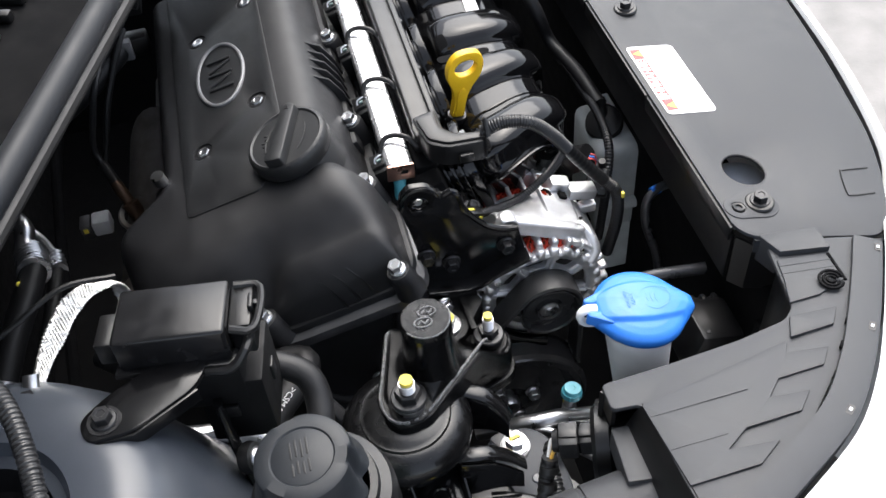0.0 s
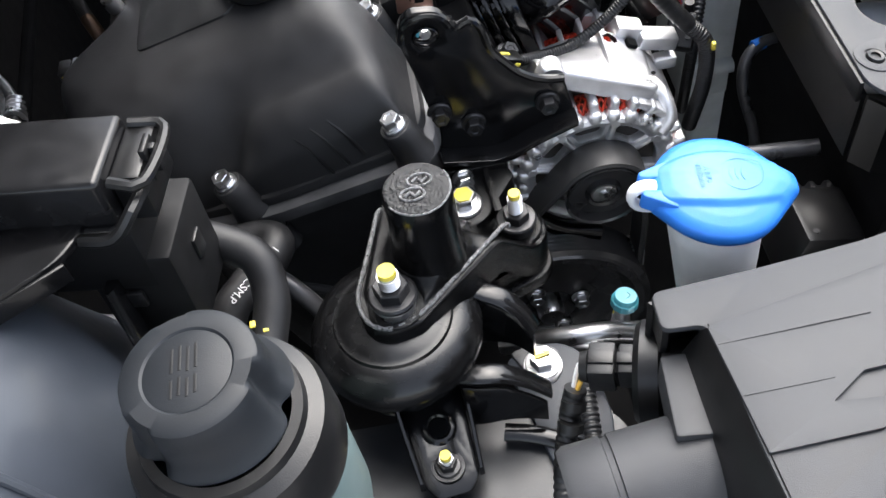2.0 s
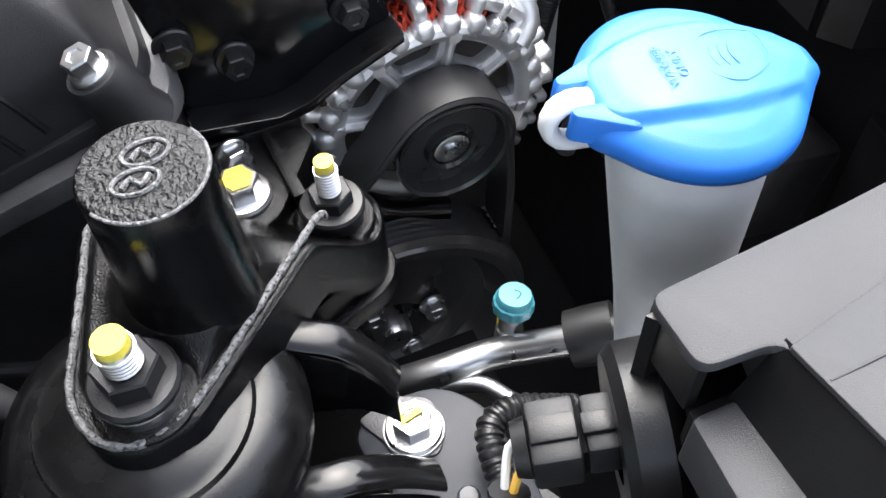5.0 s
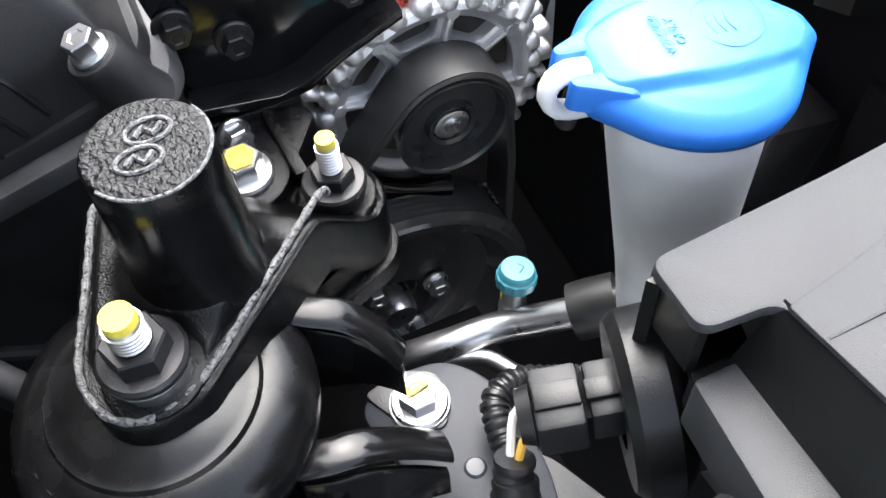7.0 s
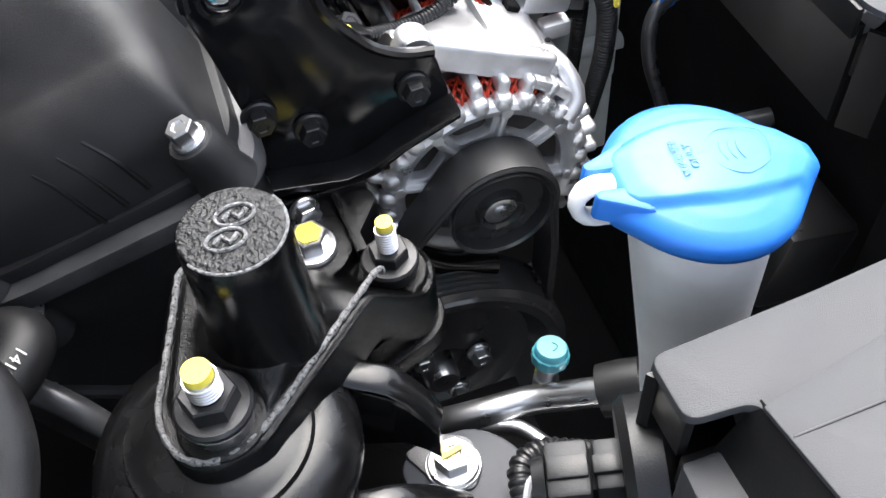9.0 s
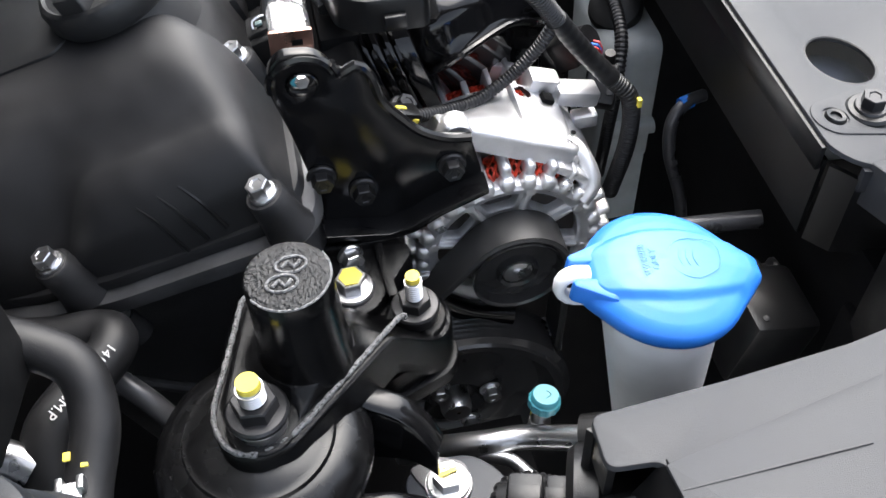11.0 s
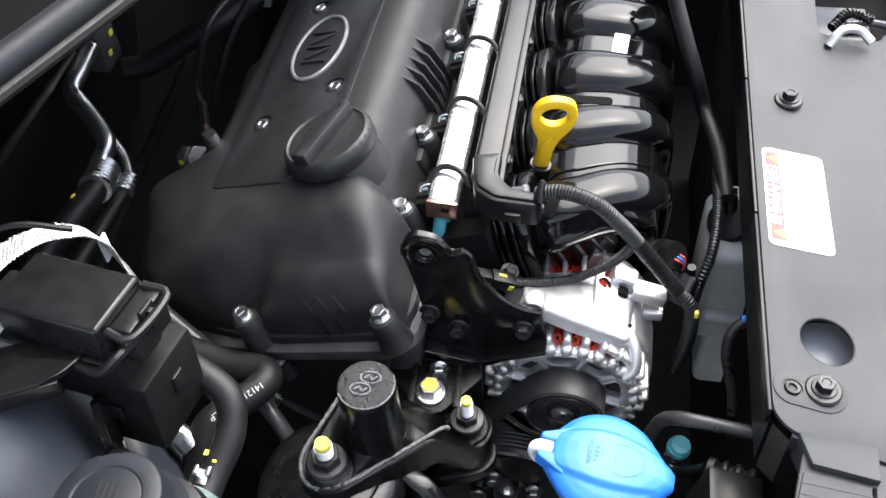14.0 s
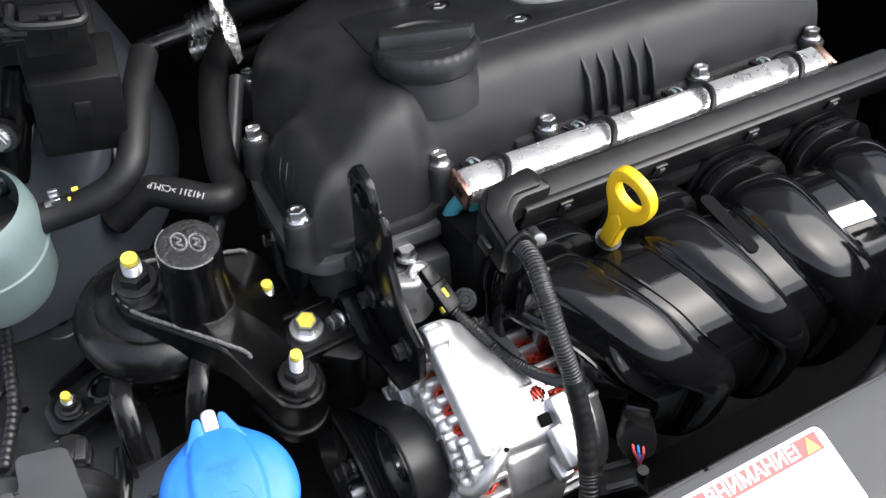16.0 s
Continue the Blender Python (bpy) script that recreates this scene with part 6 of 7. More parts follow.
def lamp_plug():
    t = thing("lamp_connector", (0.085, -0.16, -0.05), "black headlamp plug with a taped lead", "connector")
    m = axis((0.0835, -0.1650, -0.0330), (0.93, -0.30, 0.12))
    # two housings that lock into one another, along z of m
    part("rear_shell", box(0, 0, 0.001, 0.0185, 0.0185, 0.0135, 0.0016, m), PLATE, t)
    part("front_shell", box(0.0008, 0, 0.0145, 0.0165, 0.0165, 0.0110, 0.0014, m), PLATE, t)
    part("joint", box(0, 0, 0.0085, 0.0135, 0.0135, 0.004, 0.0004, m), DARK, t)
    for sx, sy in ((0.0095, 0.0), (0.0, 0.0095), (0.0, -0.0095)):
        part("rib", box(sx, sy, 0.001, 0.0022 if sx else 0.0075, 0.0022 if sy else 0.0075, 0.0125, 0.0006, m), PART, t)
        part("latch", box(sx * 0.95, sy * 0.95, 0.0135, 0.0024 if sx else 0.0060, 0.0024 if sy else 0.0060, 0.0100, 0.0006, m), PART, t)
    part("gland", lathe([(0.0075, -0.010), (0.0085, -0.006), (0, -0.006)], 18, m), RUBBER, t)
    a, b2 = m @ Vector((0.003, 0.001, -0.006)), m @ Vector((-0.003, -0.002, -0.006))
    part("wire", tube([a, a + Vector((-0.005, 0.0, -0.003)), (0.068, -0.1695, -0.048)], 0.0013, 8), WHITE, t)
    part("wire", tube([b2, b2 + Vector((-0.004, -0.001, -0.004)), (0.067, -0.1735, -0.052)], 0.0013, 8), AMBER, t)
    part("lead", tube([(0.070, -0.1685, -0.044), (0.0640, -0.1785, -0.061), (0.056, -0.203, -0.080), (0.050, -0.245, -0.098)], 0.0056, 12, ribs=0.0006, pitch=0.004), LOOM, t)
    for k in range(4):
        p = Vector((0.070, -0.1685, -0.044)).lerp(Vector((0.056, -0.203, -0.080)), 0.12 + 0.22 * k)
        part("tape", tube([p, p + Vector((-0.0012, -0.003, -0.0035))], 0.0064, 12), RUBBER, t)
    t = thing("wing_loom", (0.06, -0.13, -0.12), "black corrugated loom along the inner wing", "wiring loom")
    part("conduit", tube([(0.125, -0.118, -0.136), (0.1134, -0.1165, -0.129), (0.1000, -0.1140, -0.123), (0.0890, -0.1180, -0.121), (0.0850, -0.1300, -0.122), (0.082, -0.16, -0.126)], 0.0052, 12, ribs=0.001, pitch=0.0036), LOOM, t)
    t = thing("loom_lead", (-0.06, -0.22, -0.125), "black taped lead lying on the inner wing", "wiring loom")
    part("lead", tube([(-0.15, -0.17, -0.124), (-0.10, -0.182, -0.126), (-0.05, -0.190, -0.127), (-0.02, -0.195, -0.127), (0.02, -0.21, -0.127)], 0.0042, 10, ribs=0.0005, pitch=0.005), LOOM, t)


lamp_plug()


WING = material("grey_primed_steel", (0.034, 0.038, 0.046), 0.45, bump=0.1, vary=0.15, spec=0.25)


def wing_bracket():
    t = thing("wing_bracket", (0.06, -0.11, -0.12), "grey painted steel bracket bolted to the inner wing", "bracket")
    out = rounded([(0.038, -0.100), (0.052, -0.090), (0.078, -0.092), (0.092, -0.108), (0.096, -0.150), (0.086, -0.190), (0.058, -0.190), (0.048, -0.140)], 0.010)
    part("plate", slab(out, -0.131, -0.1265, [], 0.002), WING, t)
    part("lug", slab(rounded([(0.0425, -0.0945), (0.0600, -0.0905), (0.0725, -0.0970), (0.0735, -0.1120), (0.0660, -0.1215), (0.0530, -0.1150)], 0.004), -0.1265, -0.1250, [], 0.0008), ALU_DARK, t, "grey steel lug")
    part("washer", lathe([(0.0122, -0.1250), (0.0118, -0.1237), (0, -0.1237)], 28, Matrix.Translation((0.0615, -0.1076, 0))), ZINC, t)
    place("bolt", BOLT_BIG, t, "silver bolt with a yellow paint mark", Matrix.Translation((0.0615, -0.1076, -0.1245)))
    part("paint_mark", slab([(-0.005, -0.0015), (0.005, 0.0005), (0.005, 0.003), (-0.005, 0.001)], 0, 0.0005, m=Matrix.Translation((0.0615, -0.1076, -0.1132))), MARK, t)
    part("dimple", lathe([(0.0045, 0), (0.0035, 0.0012), (0, 0.0014)], 18, Matrix.Translation((0.070, -0.140, -0.1265))), BODY, t)
    part("fold", tube([(0.030, -0.148, -0.124), (0.045, -0.152, -0.124), (0.060, -0.158, -0.126), (0.075, -0.166, -0.129)], 0.006, 12, flat=0.6), STAMP, t)
    return t


wing_bracket().location += Vector((0.003, 0.007, -0.011))


# ---- reservoir and front hoses ----
def reservoir():
    t = thing("coolant_reservoir", (0.26, 0.2, -0.2), "translucent grey-white coolant reservoir with a black cap", "reservoir")
    part("tank", box(0.262, 0.205, -0.155, 0.058, 0.084, 0.115, 0.010, None, 4), TANK, t)
    part("waist", box(0.264, 0.190, -0.235, 0.036, 0.050, 0.10, 0.008, None, 3), TANK, t)
    part("shoulder", box(0.264, 0.196, -0.172, 0.050, 0.086, 0.012, 0.005, None, 3), TANK, t)
    part("cap", lathe([(0, 0.010), (0.010, 0.010), (0.0185, 0.007), (0.0200, 0.002), (0.0190, -0.004), (0.012, -0.010)], 32, axis((0.2515, 0.2020, -0.093), (-0.35, -0.35, 0.85))), RUBBER, t, "black rubber cap")
    part("hose_nipple", tube([(0.2505, 0.204, -0.086), (0.249, 0.212, -0.070)], 0.0055, 14), RUBBER, t)
    lab = part("label", box(0.2605, 0.232, -0.0972, 0.026, 0.040, 0.0006, 0, None), WHITE, t, "white label with a red warning sign")
    part("label_band", box(0.2655, 0.2165, -0.0966, 0.012, 0.006, 0.0006, 0), ORANGE, lab)
    b = bmesh.new()
    tube([(0.264 + 0.006 * math.cos(a), 0.228 + 0.006 * math.sin(a), -0.0966) for a in [2 * math.pi * k / 16 for k in range(17)]], 0.0008, 6, bm=b, caps=False)
    part("label_sign", b, RED, lab)
    part("label_bar", box(0.258, 0.243, -0.0966, 0.004, 0.012, 0.0004, 0), DARK, lab)
    part("label_bar", box(0.266, 0.243, -0.0966, 0.004, 0.008, 0.0004, 0), DARK, lab)
    part("maker_label", box(0.2625, 0.1638, -0.188, 0.012, 0.0006, 0.018, 0), WHITE, t, "small white sticker")
    t.location += Vector((0.006, 0.013, -0.010))
    t = thing("overflow_hose", (0.23, 0.3, 0.0), "black rubber overflow hose rising to the radiator cap", "hose")
    part("hose", tube([(0.249, 0.211, -0.072), (0.243, 0.262, -0.066), (0.2302, 0.3106, -0.0592), (0.218, 0.3164, -0.0258), (0.2042, 0.3306, 0.0047), (0.192, 0.3526, 0.0306), (0.187, 0.369, 0.048), (0.192, 0.40, 0.055)], 0.0068, 14), HOSE, t)


reservoir()


def far_front():
    t = thing("pressure_cap", (0.205, 0.425, 0.04), "grey metal radiator cap with a printed top", "radiator cap")
    m = axis((0.205, 0.425, 0.052), (0, -0.1, 1))
    part("lid", lathe([(0.020, -0.010), (0.027, -0.008), (0.028, 0.0), (0.024, 0.004), (0.010, 0.005), (0, 0.005)], 36, m), ALU, t)
    part("neck", lathe([(0.018, -0.05), (0.018, -0.008)], 28, m), PART, t)
    for k in range(4):
        part("print_bar", box(-0.008 + 0.005 * k, 0, 0.0052, 0.002, 0.016, 0.0004, 0, m), GREY_INK, t)
    t = thing("radiator_hose", (0.22, 0.52, -0.04), "thick black radiator hose with a clamp", "hose")
    part("hose", tube([(0.30, 0.52, -0.02), (0.26, 0.500, -0.01), (0.215, 0.470, -0.005), (0.17, 0.462, -0.02), (0.11, 0.46, -0.06)], 0.021, 20), HOSE, t)
    part("clamp", tube([(0.244, 0.490, -0.008), (0.238, 0.486, -0.007)], 0.0225, 20), ZINC, t)
    t = thing("throttle_loom", (0.2, 0.46, -0.02), "black corrugated loom beside the manifold", "wiring loom")
    part("conduit", tube([(0.085, 0.47, 0.015), (0.1124, 0.43, 0.006), (0.135, 0.422, -0.004), (0.156, 0.42, -0.018), (0.180, 0.42, -0.052), (0.196, 0.42, -0.084), (0.202, 0.415, -0.13)], 0.0085, 12, ribs=0.0012, pitch=0.004), LOOM, t)
    t = thing("throttle_duct", (0.12, 0.5, -0.05), "black plastic intake duct at the end of the manifold", "duct")
    part("duct", tube([(0.10, 0.45, -0.03), (0.11, 0.50, -0.03), (0.12, 0.56, -0.05), (0.10, 0.66, -0.08)], 0.032, 24, ribs=0.003, pitch=0.012), PART, t)
    t = thing("hood_latch", (0.34, 0.36, 0.0), "black and grey steel bonnet latch in the panel opening", "latch")
    part("plate", box(0.342, 0.365, -0.012, 0.05, 0.09, 0.006, 0.001), STAMP, t)
    part("pawl", tube([(0.325, 0.335, 0.0), (0.335, 0.345, 0.010), (0.350, 0.350, 0.008), (0.362, 0.345, 0.0)], 0.004, 10), ZINC, t)
    part("spring", tube([(0.33, 0.36, 0.002), (0.345, 0.375, 0.008), (0.365, 0.37, 0.004)], 0.004, 10, ribs=0.0016, pitch=0.003), STAMP, t)
    part("rod", tube([(0.345, 0.375, -0.004), (0.370, 0.380, -0.004), (0.400, 0.378, -0.010)], 0.0032, 12), PIPE_DARK, t)
    # near-black plate added below the opening as the shade of its cavity
    part("well_shade", box(0.366, 0.455, -0.034, 0.116, 0.225, 0.004, 0.001), DARK, t)
    t = thing("fog_light_shell", (0.285, 0.0, -0.05), "bright lamp shell seen through the panel hole", "lamp")
    part("shell", lathe([(0, 0.010), (0.018, 0.008), (0.029, 0.000), (0.033, -0.012), (0, -0.014)], 48, axis((0.2990, 0.0220, -0.033), (-0.1, -0.2, 1))), SHELL, t)
    t = thing("rubber_stop", (0.27, -0.045, -0.115), "black steel bracket beside the headlamp", "bracket")
    part("bracket", box(0.247, -0.055, -0.118, 0.040, 0.045, 0.05, 0.005, Matrix.Translation((0.247, -0.055, -0.118)) @ Matrix.Rotation(radians(12), 4, "Y") @ Matrix.Translation((-0.247, 0.055, 0.118))), PART, t)
    part("rivet", lathe([(0.002, 0), (0.0018, 0.0012), (0, 0.0014)], 12, Matrix.Translation((0.240, -0.070, -0.0915))), DARKBOLT, t)


far_front()


# ---- rear side: fuse box, hoses, strap, fluid bottle ----
def fuse_box():
    t = thing("fuse_box", (-0.148, -0.094, 0.03), "black plastic fuse box with a clear-edged lid on a steel bracket", "fuse box")
    m = Matrix.Translation((-0.1458, -0.0920, 0.1075)) @ Matrix.Rotation(radians(-9), 4, "Z") @ Matrix.Rotation(radians(-3), 4, "X")
    part("lid", box(0, 0, -0.012, 0.068, 0.044, 0.026, 0.0028, m, 3), LID, t)
    part("lid_rim", box(0, 0, -0.027, 0.076, 0.050, 0.0045, 0.0018, m), LID, t)
    part("case", box(0.002, 0.002, -0.050, 0.066, 0.042, 0.046, 0.003, m), CASE, t)
    part("side_clip", box(0.041, 0.004, -0.018, 0.014, 0.034, 0.026, 0.002, m), PART, t)
    part("side_loop", tube([m @ Vector(p) for p in ((0.036, -0.016, -0.004), (0.050, -0.015, -0.006), (0.052, 0.018, -0.006), (0.036, 0.020, -0.004))], 0.0026, 8), PART, t)
    part("latch", box(0.0475, 0.004, -0.010, 0.003, 0.012, 0.018, 0.0008, m), PART, t)
    part("latch_bar", box(0.050, 0.004, -0.010, 0.003, 0.004, 0.014, 0.0006, m), PART, t)
    part("corner_guard", tube([m @ Vector(p) for p in ((0.018, -0.028, -0.026), (0.034, -0.029, -0.024), (0.044, -0.024, -0.014), (0.046, -0.010, -0.014))], 0.003, 8), PART, t)
    part("lower_case", box(0.024, 0.008, -0.082, 0.044, 0.052, 0.06, 0.003, m), CASE, t)
    part("lower_tab", box(0.020, -0.020, -0.078, 0.012, 0.003, 0.010, 0.0008, m), PART, t)
    part("tab", box(0.0465, 0.010, -0.075, 0.0025, 0.010, 0.014, 0.0008, m), PART, t)
    part("left_clip", box(-0.041, -0.002, -0.016, 0.012, 0.026, 0.018, 0.002, m), PART, t)
    # bracket to the strut tower
    br = [(-0.208, -0.141), (-0.203, -0.157), (-0.176, -0.156), (-0.138, -0.135), (-0.128, -0.114), (-0.148, -0.104), (-0.192, -0.127)]
    part("bracket", slab(rounded(br, 0.010), 0.083, 0.087, [], 0.0015), STAMP, t, "black steel bracket")
    part("bracket_fold", slab([(-0.202, -0.1580), (-0.176, -0.1575), (-0.138, -0.1365), (-0.139, -0.1335), (-0.176, -0.1540), (-0.202, -0.1550)], 0.074, 0.0845, [], 0.001), STAMP, t)
    place("bolt", BOLT_DARK, t, "", Matrix.Translation((-0.192, -0.1445, 0.0872)))
    part("washer", lathe([(0.010, 0), (0.010, 0.0012), (0, 0.0012)], 24, Matrix.Translation((-0.192, -0.1445, 0.0866))), DARKBOLT, t)
    return t


CASE = material("grained_black_case", (0.0055, 0.0055, 0.006), 0.55, bump=0.3, fine=2200, vary=0.2, spec=0.2)
LID = material("smoky_plastic_lid", (0.0085, 0.0085, 0.0093), 0.20, bump=0.2, fine=1600, vary=0.3, scale=90, rvary=0.5, spec=0.36)
fuse_box()


def ground_strap():
    t = thing("ground_strap", (-0.22, -0.05, 0.08), "braided silver earth strap from strut tower to engine", "earth strap")
    line = curve([(-0.238, -0.093, 0.071), (-0.231, -0.066, 0.072), (-0.218, -0.030, 0.070), (-0.203, -0.004, 0.056), (-0.200, 0.014, 0.030), (-0.203, 0.028, -0.006), (-0.199, 0.037, -0.052)], 0.003)
    b = bmesh.new()
    n, wide = 10, 0.0072
    for j in range(n):
        for s in (1, -1):
            rows = []
            for i, p in enumerate(line):
                way = (line[min(i + 1, len(line) - 1)] - line[max(i - 1, 0)]).normalized()
                side = way.cross(Vector((0.35, 0.2, 1))).normalized()
                up = side.cross(way)
                ph = (i * 0.11 * s + j / n) % 1.0
                tri = 2 * abs(2 * ph - 1) - 1
                pin = min(1, 0.40 + i / 22) * min(1, 0.45 + (len(line) - 1 - i) / 14)
                q = p + side * wide * tri * pin + up * 0.0006 * s * math.cos(i * 1.3 + j)
                rows.append([b.verts.new(q + side * a * 0.0013 + up * c * 0.0007) for a, c in ((-1, 0), (0, 1), (1, 0), (0, -1))])
            for p, q in zip(rows, rows[1:]):
                for k in range(4):
                    b.faces.new((p[k], p[(k + 1) % 4], q[(k + 1) % 4], q[k]))
    tagged(part("braid", b, BRAID, t), kind="stuff")
    part("ferrule", tube([(-0.2395, -0.101, 0.076), (-0.2385, -0.093, 0.081)], 0.0052, 14, flat=0.7), ZINC, t)
    part("eyelet", lathe([(0.004, 0), (0.0085, 0), (0.0085, 0.0015), (0.004, 0.0015)], 24, Matrix.Translation((-0.240, -0.110, 0.073)), closed=True), ZINC, t)
    place("bolt", BOLT_DARK, t, "", Matrix.Translation((-0.240, -0.110, 0.0745)))
    part("tag", box(-0.206, 0.026, 0.006, 0.002, 0.010, 0.022, 0.0004), WHITE, t, "white printed tag")
    return t


ground_strap()


PS_CAP = material("blue_black_plastic", (0.0125, 0.0148, 0.0182), 0.48, bump=0.2, fine=1800, vary=0.15, spec=0.35)


def fluid_bottle():
    t = thing("fluid_reservoir", (-0.077, -0.209, 0.0), "power steering reservoir with a black cap and pale green body", "reservoir")
    m = Matrix.Translation((-0.0770, -0.2090, 0)) @ Matrix.Rotation(radians(-3), 4, "Y")
    cm = Matrix.Translation((-0.0795, -0.2030, 0.0030)) @ Matrix.Rotation(radians(-3), 4, "Y")

    def notch(a, z):
        return 1 - (0.17 * max(0.0, math.cos(3 * a + 0.75)) ** 8 if z < 0.0880 else 0)

    cap = part("cap", lathe([(0, 0.0888), (0.0170, 0.0888), (0.0178, 0.0884), (0.0188, 0.0892), (0.0255, 0.0890), (0.0275, 0.0878), (0.0284, 0.0850), (0.0290, 0.0800), (0.0302, 0.0660), (0.0345, 0.060)], 144, cm, wobble=notch), PS_CAP, t, "black notched plastic cap")
    part("collar", lathe([(0.030, 0.064), (0.0345, 0.0638), (0.0355, 0.060), (0.0415, 0.0575), (0.0440, 0.050), (0.0440, 0.030), (0.0425, 0.024)], 64, m), PART, t)
    part("bottle", lathe([(0.0415, 0.030), (0.0420, 0.010), (0.0405, -0.030), (0.036, -0.055), (0.020, -0.060), (0, -0.060)], 56, m), MILK_GREEN, t, "pale green translucent bottle")
    for k in range(4):
        for q, wd in ((0, 0.011), (1, 0.008)):
            part("print_bar", box(0.0035 - 0.0032 * k, 0.006 - 0.0125 * q - 0.001 * (k % 2), 0.0890, 0.0013, wd, 0.0003, 0.0001, cm), RUBBER, cap)
    low = Matrix.Translation((-0.086, -0.1840, 0))
    part("lower_tank", lathe([(0.034, 0.006), (0.039, 0.0), (0.0415, -0.010), (0.0415, -0.060), (0.038, -0.070), (0, -0.072)], 48, low), MILK_GREEN, t, "wide lower tank")
    part("seam", lathe([(0.0415, -0.030), (0.0430, -0.0305), (0.0430, -0.0325), (0.0415, -0.033)], 48, low), MILK_GREEN, t)
    part("outlet", tube([(-0.083, -0.172, -0.034), (-0.084, -0.150, -0.031)], 0.0075, 14), MILK_GREEN, t)
    return t


fluid_bottle().location += Vector((-0.001, 0.006, -0.009))


def rear_hoses():
    t = thing("coolant_hose", (-0.09, -0.07, -0.02), "black rubber hose looping from the reservoir", "hose")
    line = [(-0.084, -0.160, -0.032), (-0.0815, -0.124, -0.028), (-0.076, -0.098, -0.018), (-0.081, -0.078, -0.006), (-0.104, -0.066, 0.002), (-0.130, -0.056, 0.006), (-0.165, -0.040, 0.006)]
    part("hose", tube(line, 0.0098, 18), HOSE, t)
    part("clamp", tube([(-0.084, -0.131, -0.0298), (-0.084, -0.122, -0.0282)], 0.0108, 18), ZINC, t, "silver spring clamp")
    for k in (0, 1):
        part("clamp_ear", box(-0.084 - 0.004 + 0.008 * k, -0.126, -0.0165, 0.003, 0.006, 0.006, 0.0008), ZINC, t)
    for dx, dy in ((0.004, -0.117), (-0.003, -0.113)):
        part("paint_dab", box(-0.0832 + dx, dy, -0.0165, 0.003, 0.004, 0.0012, 0.0004), MARK, t)
    t = thing("heater_hose", (-0.09, -0.03, -0.05), "thick black heater hose with white printing", "hose")
    a = [(-0.245, 0.040, -0.070), (-0.2176, 0.0206, -0.072), (-0.160, 0.000, -0.072), (-0.118, -0.010, -0.072), (-0.0925, -0.0135, -0.069), (-0.0835, -0.0215, -0.066), (-0.0880, -0.034, -0.066), (-0.1030, -0.0500, -0.0675), (-0.1160, -0.0670, -0.0725), (-0.1195, -0.092, -0.094)]
    part("hose", tube(a, 0.0115, 18), HOSE, t)
    x = Vector((-0.0155, -0.0162, -0.0020)).normalized()
    n = (Vector((0.45, -0.15, 0.86)) - x * x.dot(Vector((0.45, -0.15, 0.86)))).normalized()
    m = Matrix((x, n.cross(x), n)).transposed().to_4x4()
    m.translation = Vector((-0.0985, -0.0455, -0.0668)) + n * 0.0118
    place("printing", text_mesh("printing", "141211 >CSM.P", 0.0066, m, INK, 0.0002), t, "white date print")
    t = thing("steel_pipe", (-0.11, -0.09, -0.07), "bright metal coolant pipe behind the reservoir", "pipe")
    part("pipe", tube([(-0.205, -0.064, -0.056), (-0.178, -0.068, -0.060), (-0.150, -0.070, -0.0645), (-0.132, -0.0745, -0.0700), (-0.122, -0.079, -0.076)], 0.0085, 16), PIPE, t)
    part("upright", tube([(-0.055, -0.055, -0.13), (-0.085, -0.030, -0.098), (-0.130, 0.000, -0.085), (-0.19, 0.030, -0.06)], 0.0060, 14), PIPE_DARK, t)
    t = thing("pipe_bracket", (-0.135, -0.14, -0.03), "black steel bracket with nuts on the strut tower", "bracket")
    part("arm", tube([(-0.135, -0.118, 0.045), (-0.133, -0.128, 0.015), (-0.128, -0.140, -0.020), (-0.124, -0.150, -0.05)], 0.010, 10, flat=0.3), STAMP, t)
    for z, y in ((0.006, -0.140), (-0.030, -0.152)):
        part("grommet", lathe([(0.010, 0), (0.011, 0.003), (0.010, 0.008), (0.007, 0.009), (0, 0.009)], 22, axis((-0.128, y, z), (0.85, -0.35, 0.3))), RUBBER, t)
        place("nut", BOLT, t, "", axis((-0.1205, y - 0.003, z + 0.003), (0.85, -0.35, 0.3)))
    t = thing("wing_cable", (-0.26, -0.16, 0.08), "black corrugated cable arching over the strut tower", "cable")
    part("conduit", tube([(-0.30, -0.08, 0.095), (-0.262, -0.105, 0.115), (-0.236, -0.140, 0.120), (-0.222, -0.185, 0.112), (-0.216, -0.24, 0.095), (-0.215, -0.30, 0.07)], 0.0055, 12, ribs=0.0008, pitch=0.0034), LOOM, t)
    t = thing("thin_cable", (-0.24, -0.03, 0.08), "thin black cable beside the earth strap", "cable")
    part("cable", tube([(-0.30, -0.06, 0.06), (-0.255, -0.045, 0.075), (-0.222, -0.025, 0.080), (-0.19, -0.015, 0.070)], 0.002, 8), RUBBER, t)


rear_hoses()


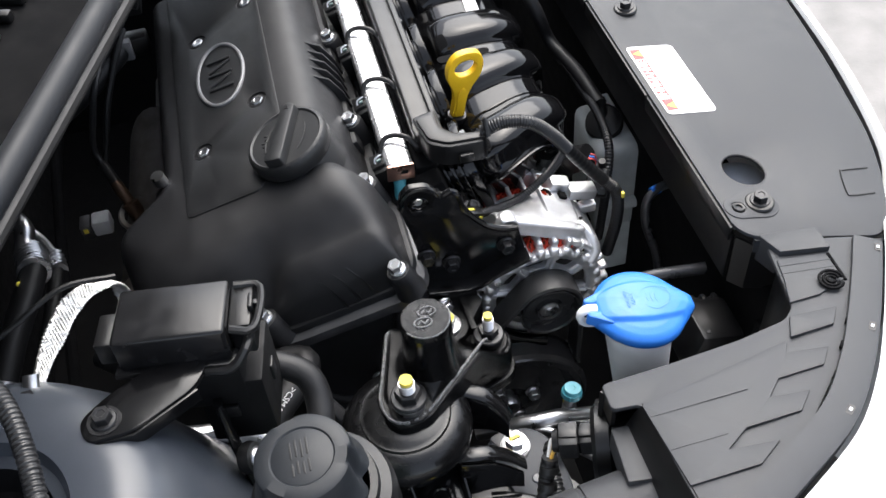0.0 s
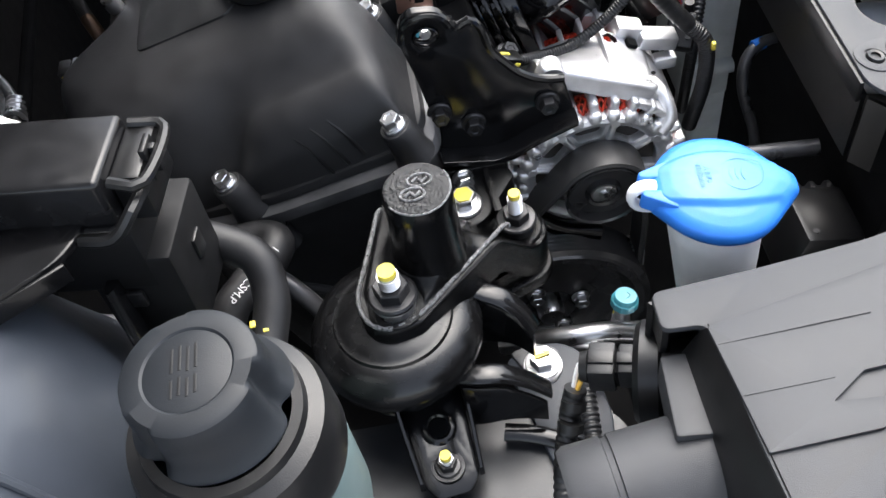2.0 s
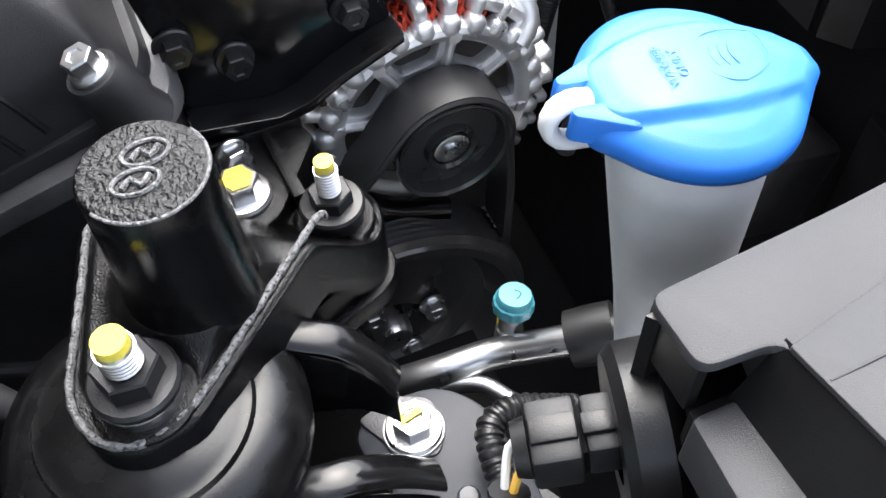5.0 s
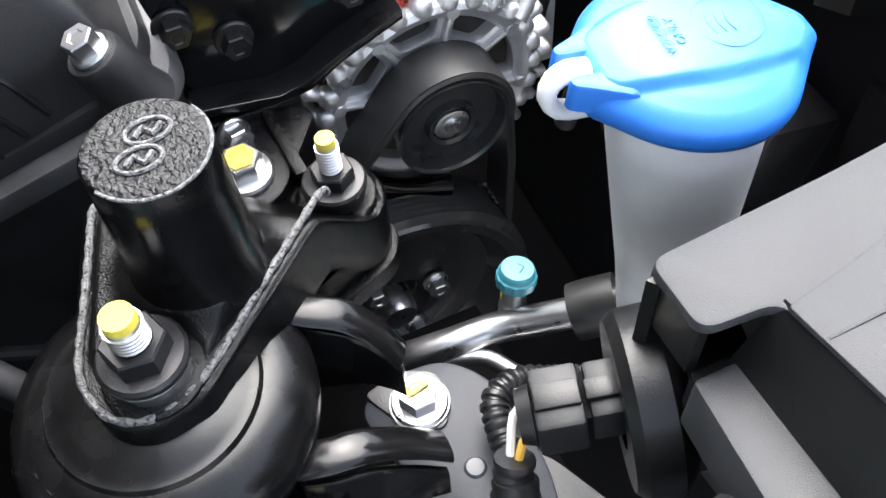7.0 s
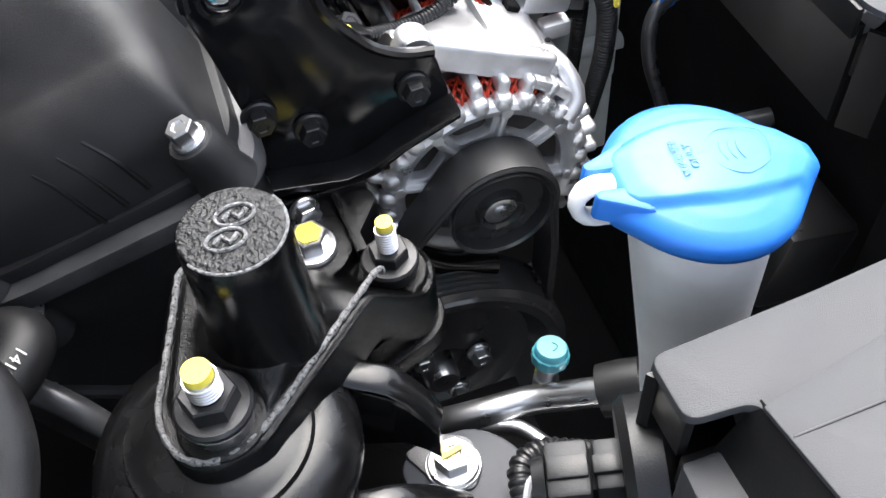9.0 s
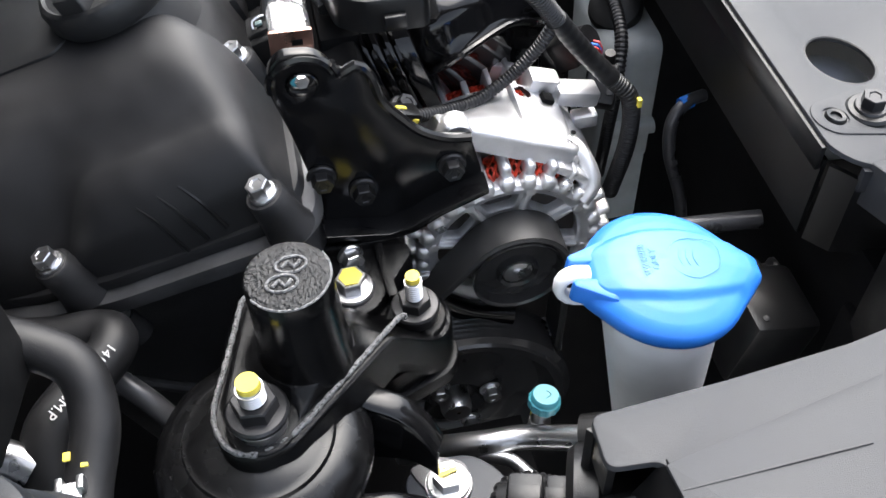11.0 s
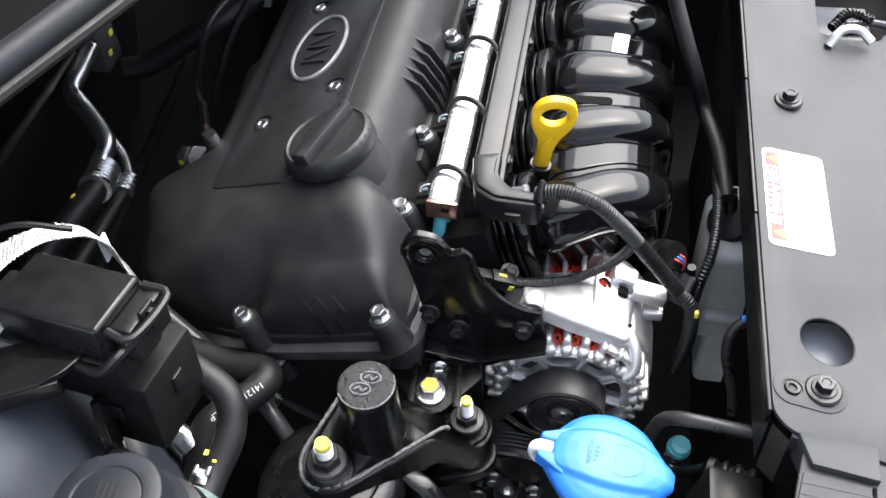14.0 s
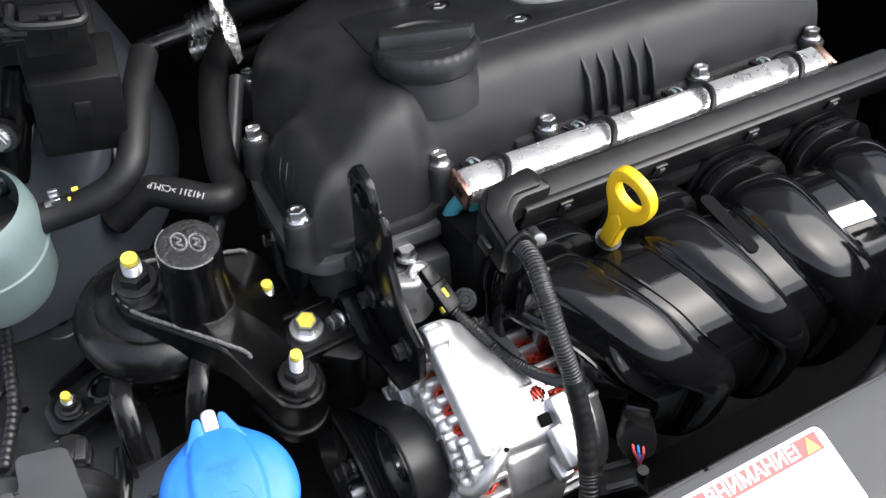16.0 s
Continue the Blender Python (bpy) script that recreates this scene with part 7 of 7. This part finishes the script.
def suction_hoses():
    t = thing("suction_hose", (-0.3, 0.15, -0.1), "black hose with a silver crimped fitting and bent pipe", "hose")
    part("hose", tube([(-0.352, 0.075, -0.130), (-0.338, 0.115, -0.112), (-0.325, 0.150, -0.102), (-0.317, 0.185, -0.098)], 0.0125, 18), HOSE, t)
    part("near_crimp", tube([(-0.362, 0.045, -0.145), (-0.355, 0.068, -0.134), (-0.350, 0.082, -0.127)], 0.0145, 18, ribs=0.002, pitch=0.006), ZINC, t, "silver crimped ferrule")
    part("near_pipe", tube([(-0.361, 0.048, -0.143), (-0.375, 0.010, -0.160), (-0.385, -0.04, -0.19)], 0.0092, 16), PIPE, t)
    part("crimp", tube([(-0.316, 0.178, -0.096), (-0.320, 0.196, -0.101), (-0.325, 0.215, -0.106)], 0.0145, 18, ribs=0.002, pitch=0.006), ZINC, t, "silver crimped ferrule")
    part("pipe", tube([(-0.3275, 0.210, -0.099), (-0.3270, 0.222, -0.096), (-0.3270, 0.236, -0.088), (-0.3500, 0.258, -0.0750), (-0.3710, 0.275, -0.0640), (-0.3700, 0.297, -0.0540), (-0.372, 0.330, -0.050)], 0.0092, 18), PIPE, t)
    part("paint_dot", lathe([(0.003, 0), (0.002, 0.0008), (0, 0.001)], 12, axis((-0.326, 0.160, -0.0895), (0.5, -0.5, 0.7))), MARK, t)
    part("thin_hose", tube([(-0.332, 0.055, -0.145), (-0.318, 0.10, -0.130), (-0.308, 0.15, -0.122), (-0.305, 0.20, -0.120)], 0.0075, 14), HOSE, t)
    part("near_thin_crimp", tube([(-0.338, 0.035, -0.150), (-0.330, 0.060, -0.143)], 0.0090, 16, ribs=0.0016, pitch=0.006), ZINC, t)
    part("thin_crimp", tube([(-0.303, 0.196, -0.119), (-0.308, 0.222, -0.124)], 0.0088, 16, ribs=0.0016, pitch=0.006), ZINC, t)
    part("thin_pipe", tube([(-0.307, 0.220, -0.124), (-0.322, 0.245, -0.116), (-0.345, 0.262, -0.095), (-0.352, 0.268, -0.088)], 0.005, 14), PIPE, t)
    t = thing("expansion_valve", (-0.37, 0.35, -0.06), "grey aluminium valve block with yellow marks", "valve")
    part("block", box(-0.378, 0.350, -0.055, 0.03, 0.036, 0.06, 0.003), ALU_DARK, t)
    for k in range(3):
        part("paint_mark", box(-0.362, 0.345 + 0.012 * (k % 2), -0.035 - 0.016 * k, 0.002, 0.006, 0.006, 0.0006), MARK, t)
    part("grommet", lathe([(0.010, 0), (0.020, 0.002), (0.022, 0.008), (0.012, 0.014)], 28, axis((-0.372, 0.340, -0.015), (0.5, -0.3, 0.6))), RUBBER, t)
    t = thing("heat_shield", (-0.2, 0.25, -0.12), "grey-brown steel exhaust heat shield behind the engine", "heat shield")
    b = bmesh.new()
    rows = []
    for i in range(19):
        a = math.pi * (0.05 + 0.9 * i / 18)
        rows.append([b.verts.new((-0.212 + 0.022 * s - 0.062 * math.cos(a) * (1 - 0.15 * s), 0.185 + 0.15 * s, -0.230 + (0.105 + 0.070 * s ** 1.5) * math.sin(a))) for s in [k / 10 for k in range(11)]])
    for p, q in zip(rows, rows[1:]):
        for k in range(10):
            b.faces.new((p[k], p[k + 1], q[k + 1], q[k]))
    b.faces.new([r[0] for r in rows])
    part("shell", b, EXHAUST, t, angle=60)
    part("sensor_eye", lathe([(0.013, 0), (0.017, 0.002), (0.019, 0.0), (0.017, -0.004)], 28, axis((-0.224, 0.245, -0.112), (-0.1, -0.35, 1))), EXHAUST, t)
    t = thing("oxygen_sensor", (-0.22, 0.17, -0.06), "brown metal sensor with a black sheathed wire", "sensor")
    part("body", lathe([(0.0085, -0.012), (0.0085, 0.006), (0.006, 0.008), (0.006, 0.028), (0.004, 0.032), (0, 0.032)], 18, axis((-0.226, 0.250, -0.108), (-0.3, 0.4, 0.8))), RUST, t)
    part("boot", tube([(-0.235, 0.262, -0.084), (-0.246, 0.288, -0.078)], 0.0055, 12), RUBBER, t)
    part("wire", tube([(-0.246, 0.288, -0.078), (-0.250, 0.297, -0.062), (-0.240, 0.302, -0.030), (-0.228, 0.310, 0.000), (-0.220, 0.340, 0.006), (-0.213, 0.375, 0.000), (-0.19, 0.42, 0.01)], 0.0034, 10), HOSE, t)
    part("second_wire", tube([(-0.250, 0.320, -0.100), (-0.232, 0.345, -0.050), (-0.212, 0.375, -0.015), (-0.200, 0.40, 0.0)], 0.0034, 10), HOSE, t)
    t = thing("cam_sensor", (-0.19, 0.42, 0.02), "black sensor plugs with a white cap at the cover's rear", "sensor")
    part("body", box(-0.190, 0.425, 0.020, 0.026, 0.03, 0.03, 0.003), PART, t)
    part("white_cap", box(-0.203, 0.400, 0.030, 0.012, 0.012, 0.022, 0.002), WHITE, t)
    part("lower_plug", box(-0.194, 0.404, -0.022, 0.030, 0.020, 0.022, 0.003), PART, t)
    part("grey_cap", box(-0.201, 0.392, -0.020, 0.010, 0.010, 0.022, 0.002), BADGE, t)
    part("sleeve", tube([(-0.188, 0.395, 0.035), (-0.175, 0.392, 0.03)], 0.007, 14), PART, t)
    part("clip", lathe([(0.006, 0), (0.006, 0.010), (0, 0.011)], 14, axis((-0.172, 0.158, -0.006), (-0.2, -0.1, 1))), ZINC, t)
    t = thing("coil_plug", (-0.28, 0.30, -0.17), "silver and yellow connector beside the exhaust", "connector")
    part("cap", box(-0.278, 0.309, -0.172, 0.020, 0.020, 0.020, 0.003), WHITE, t)
    part("band", box(-0.294, 0.307, -0.172, 0.012, 0.020, 0.020, 0.002), ALU_DARK, t)
    part("spot", box(-0.294, 0.2965, -0.168, 0.005, 0.0015, 0.006, 0.0004), MARK, t)
    t = thing("firewall_duct", (-0.33, 0.4, -0.05), "black insulation board and hoses along the firewall", "insulation")
    part("board", box(-0.345, 0.28, -0.16, 0.012, 0.40, 0.20, 0.004, Matrix.Translation((-0.405, 0, -0.1)) @ Matrix.Rotation(radians(14), 4, "Y") @ Matrix.Translation((0.345, 0, 0.1))), PART, t)
    part("rail", tube([(-0.285, 0.03, -0.13), (-0.300, 0.20, -0.125), (-0.315, 0.42, -0.12)], 0.006, 10), DARK, t)
    part("pipe_hose", tube([(-0.205, 0.400, -0.020), (-0.245, 0.362, -0.034), (-0.285, 0.350, -0.055), (-0.320, 0.342, -0.075), (-0.345, 0.335, -0.080)], 0.012, 16), HOSE, t)
    part("hose", tube([(-0.40, 0.50, 0.02), (-0.36, 0.50, 0.0), (-0.33, 0.49, -0.03), (-0.30, 0.47, -0.03), (-0.25, 0.48, -0.02)], 0.016, 16), HOSE, t)


suction_hoses()
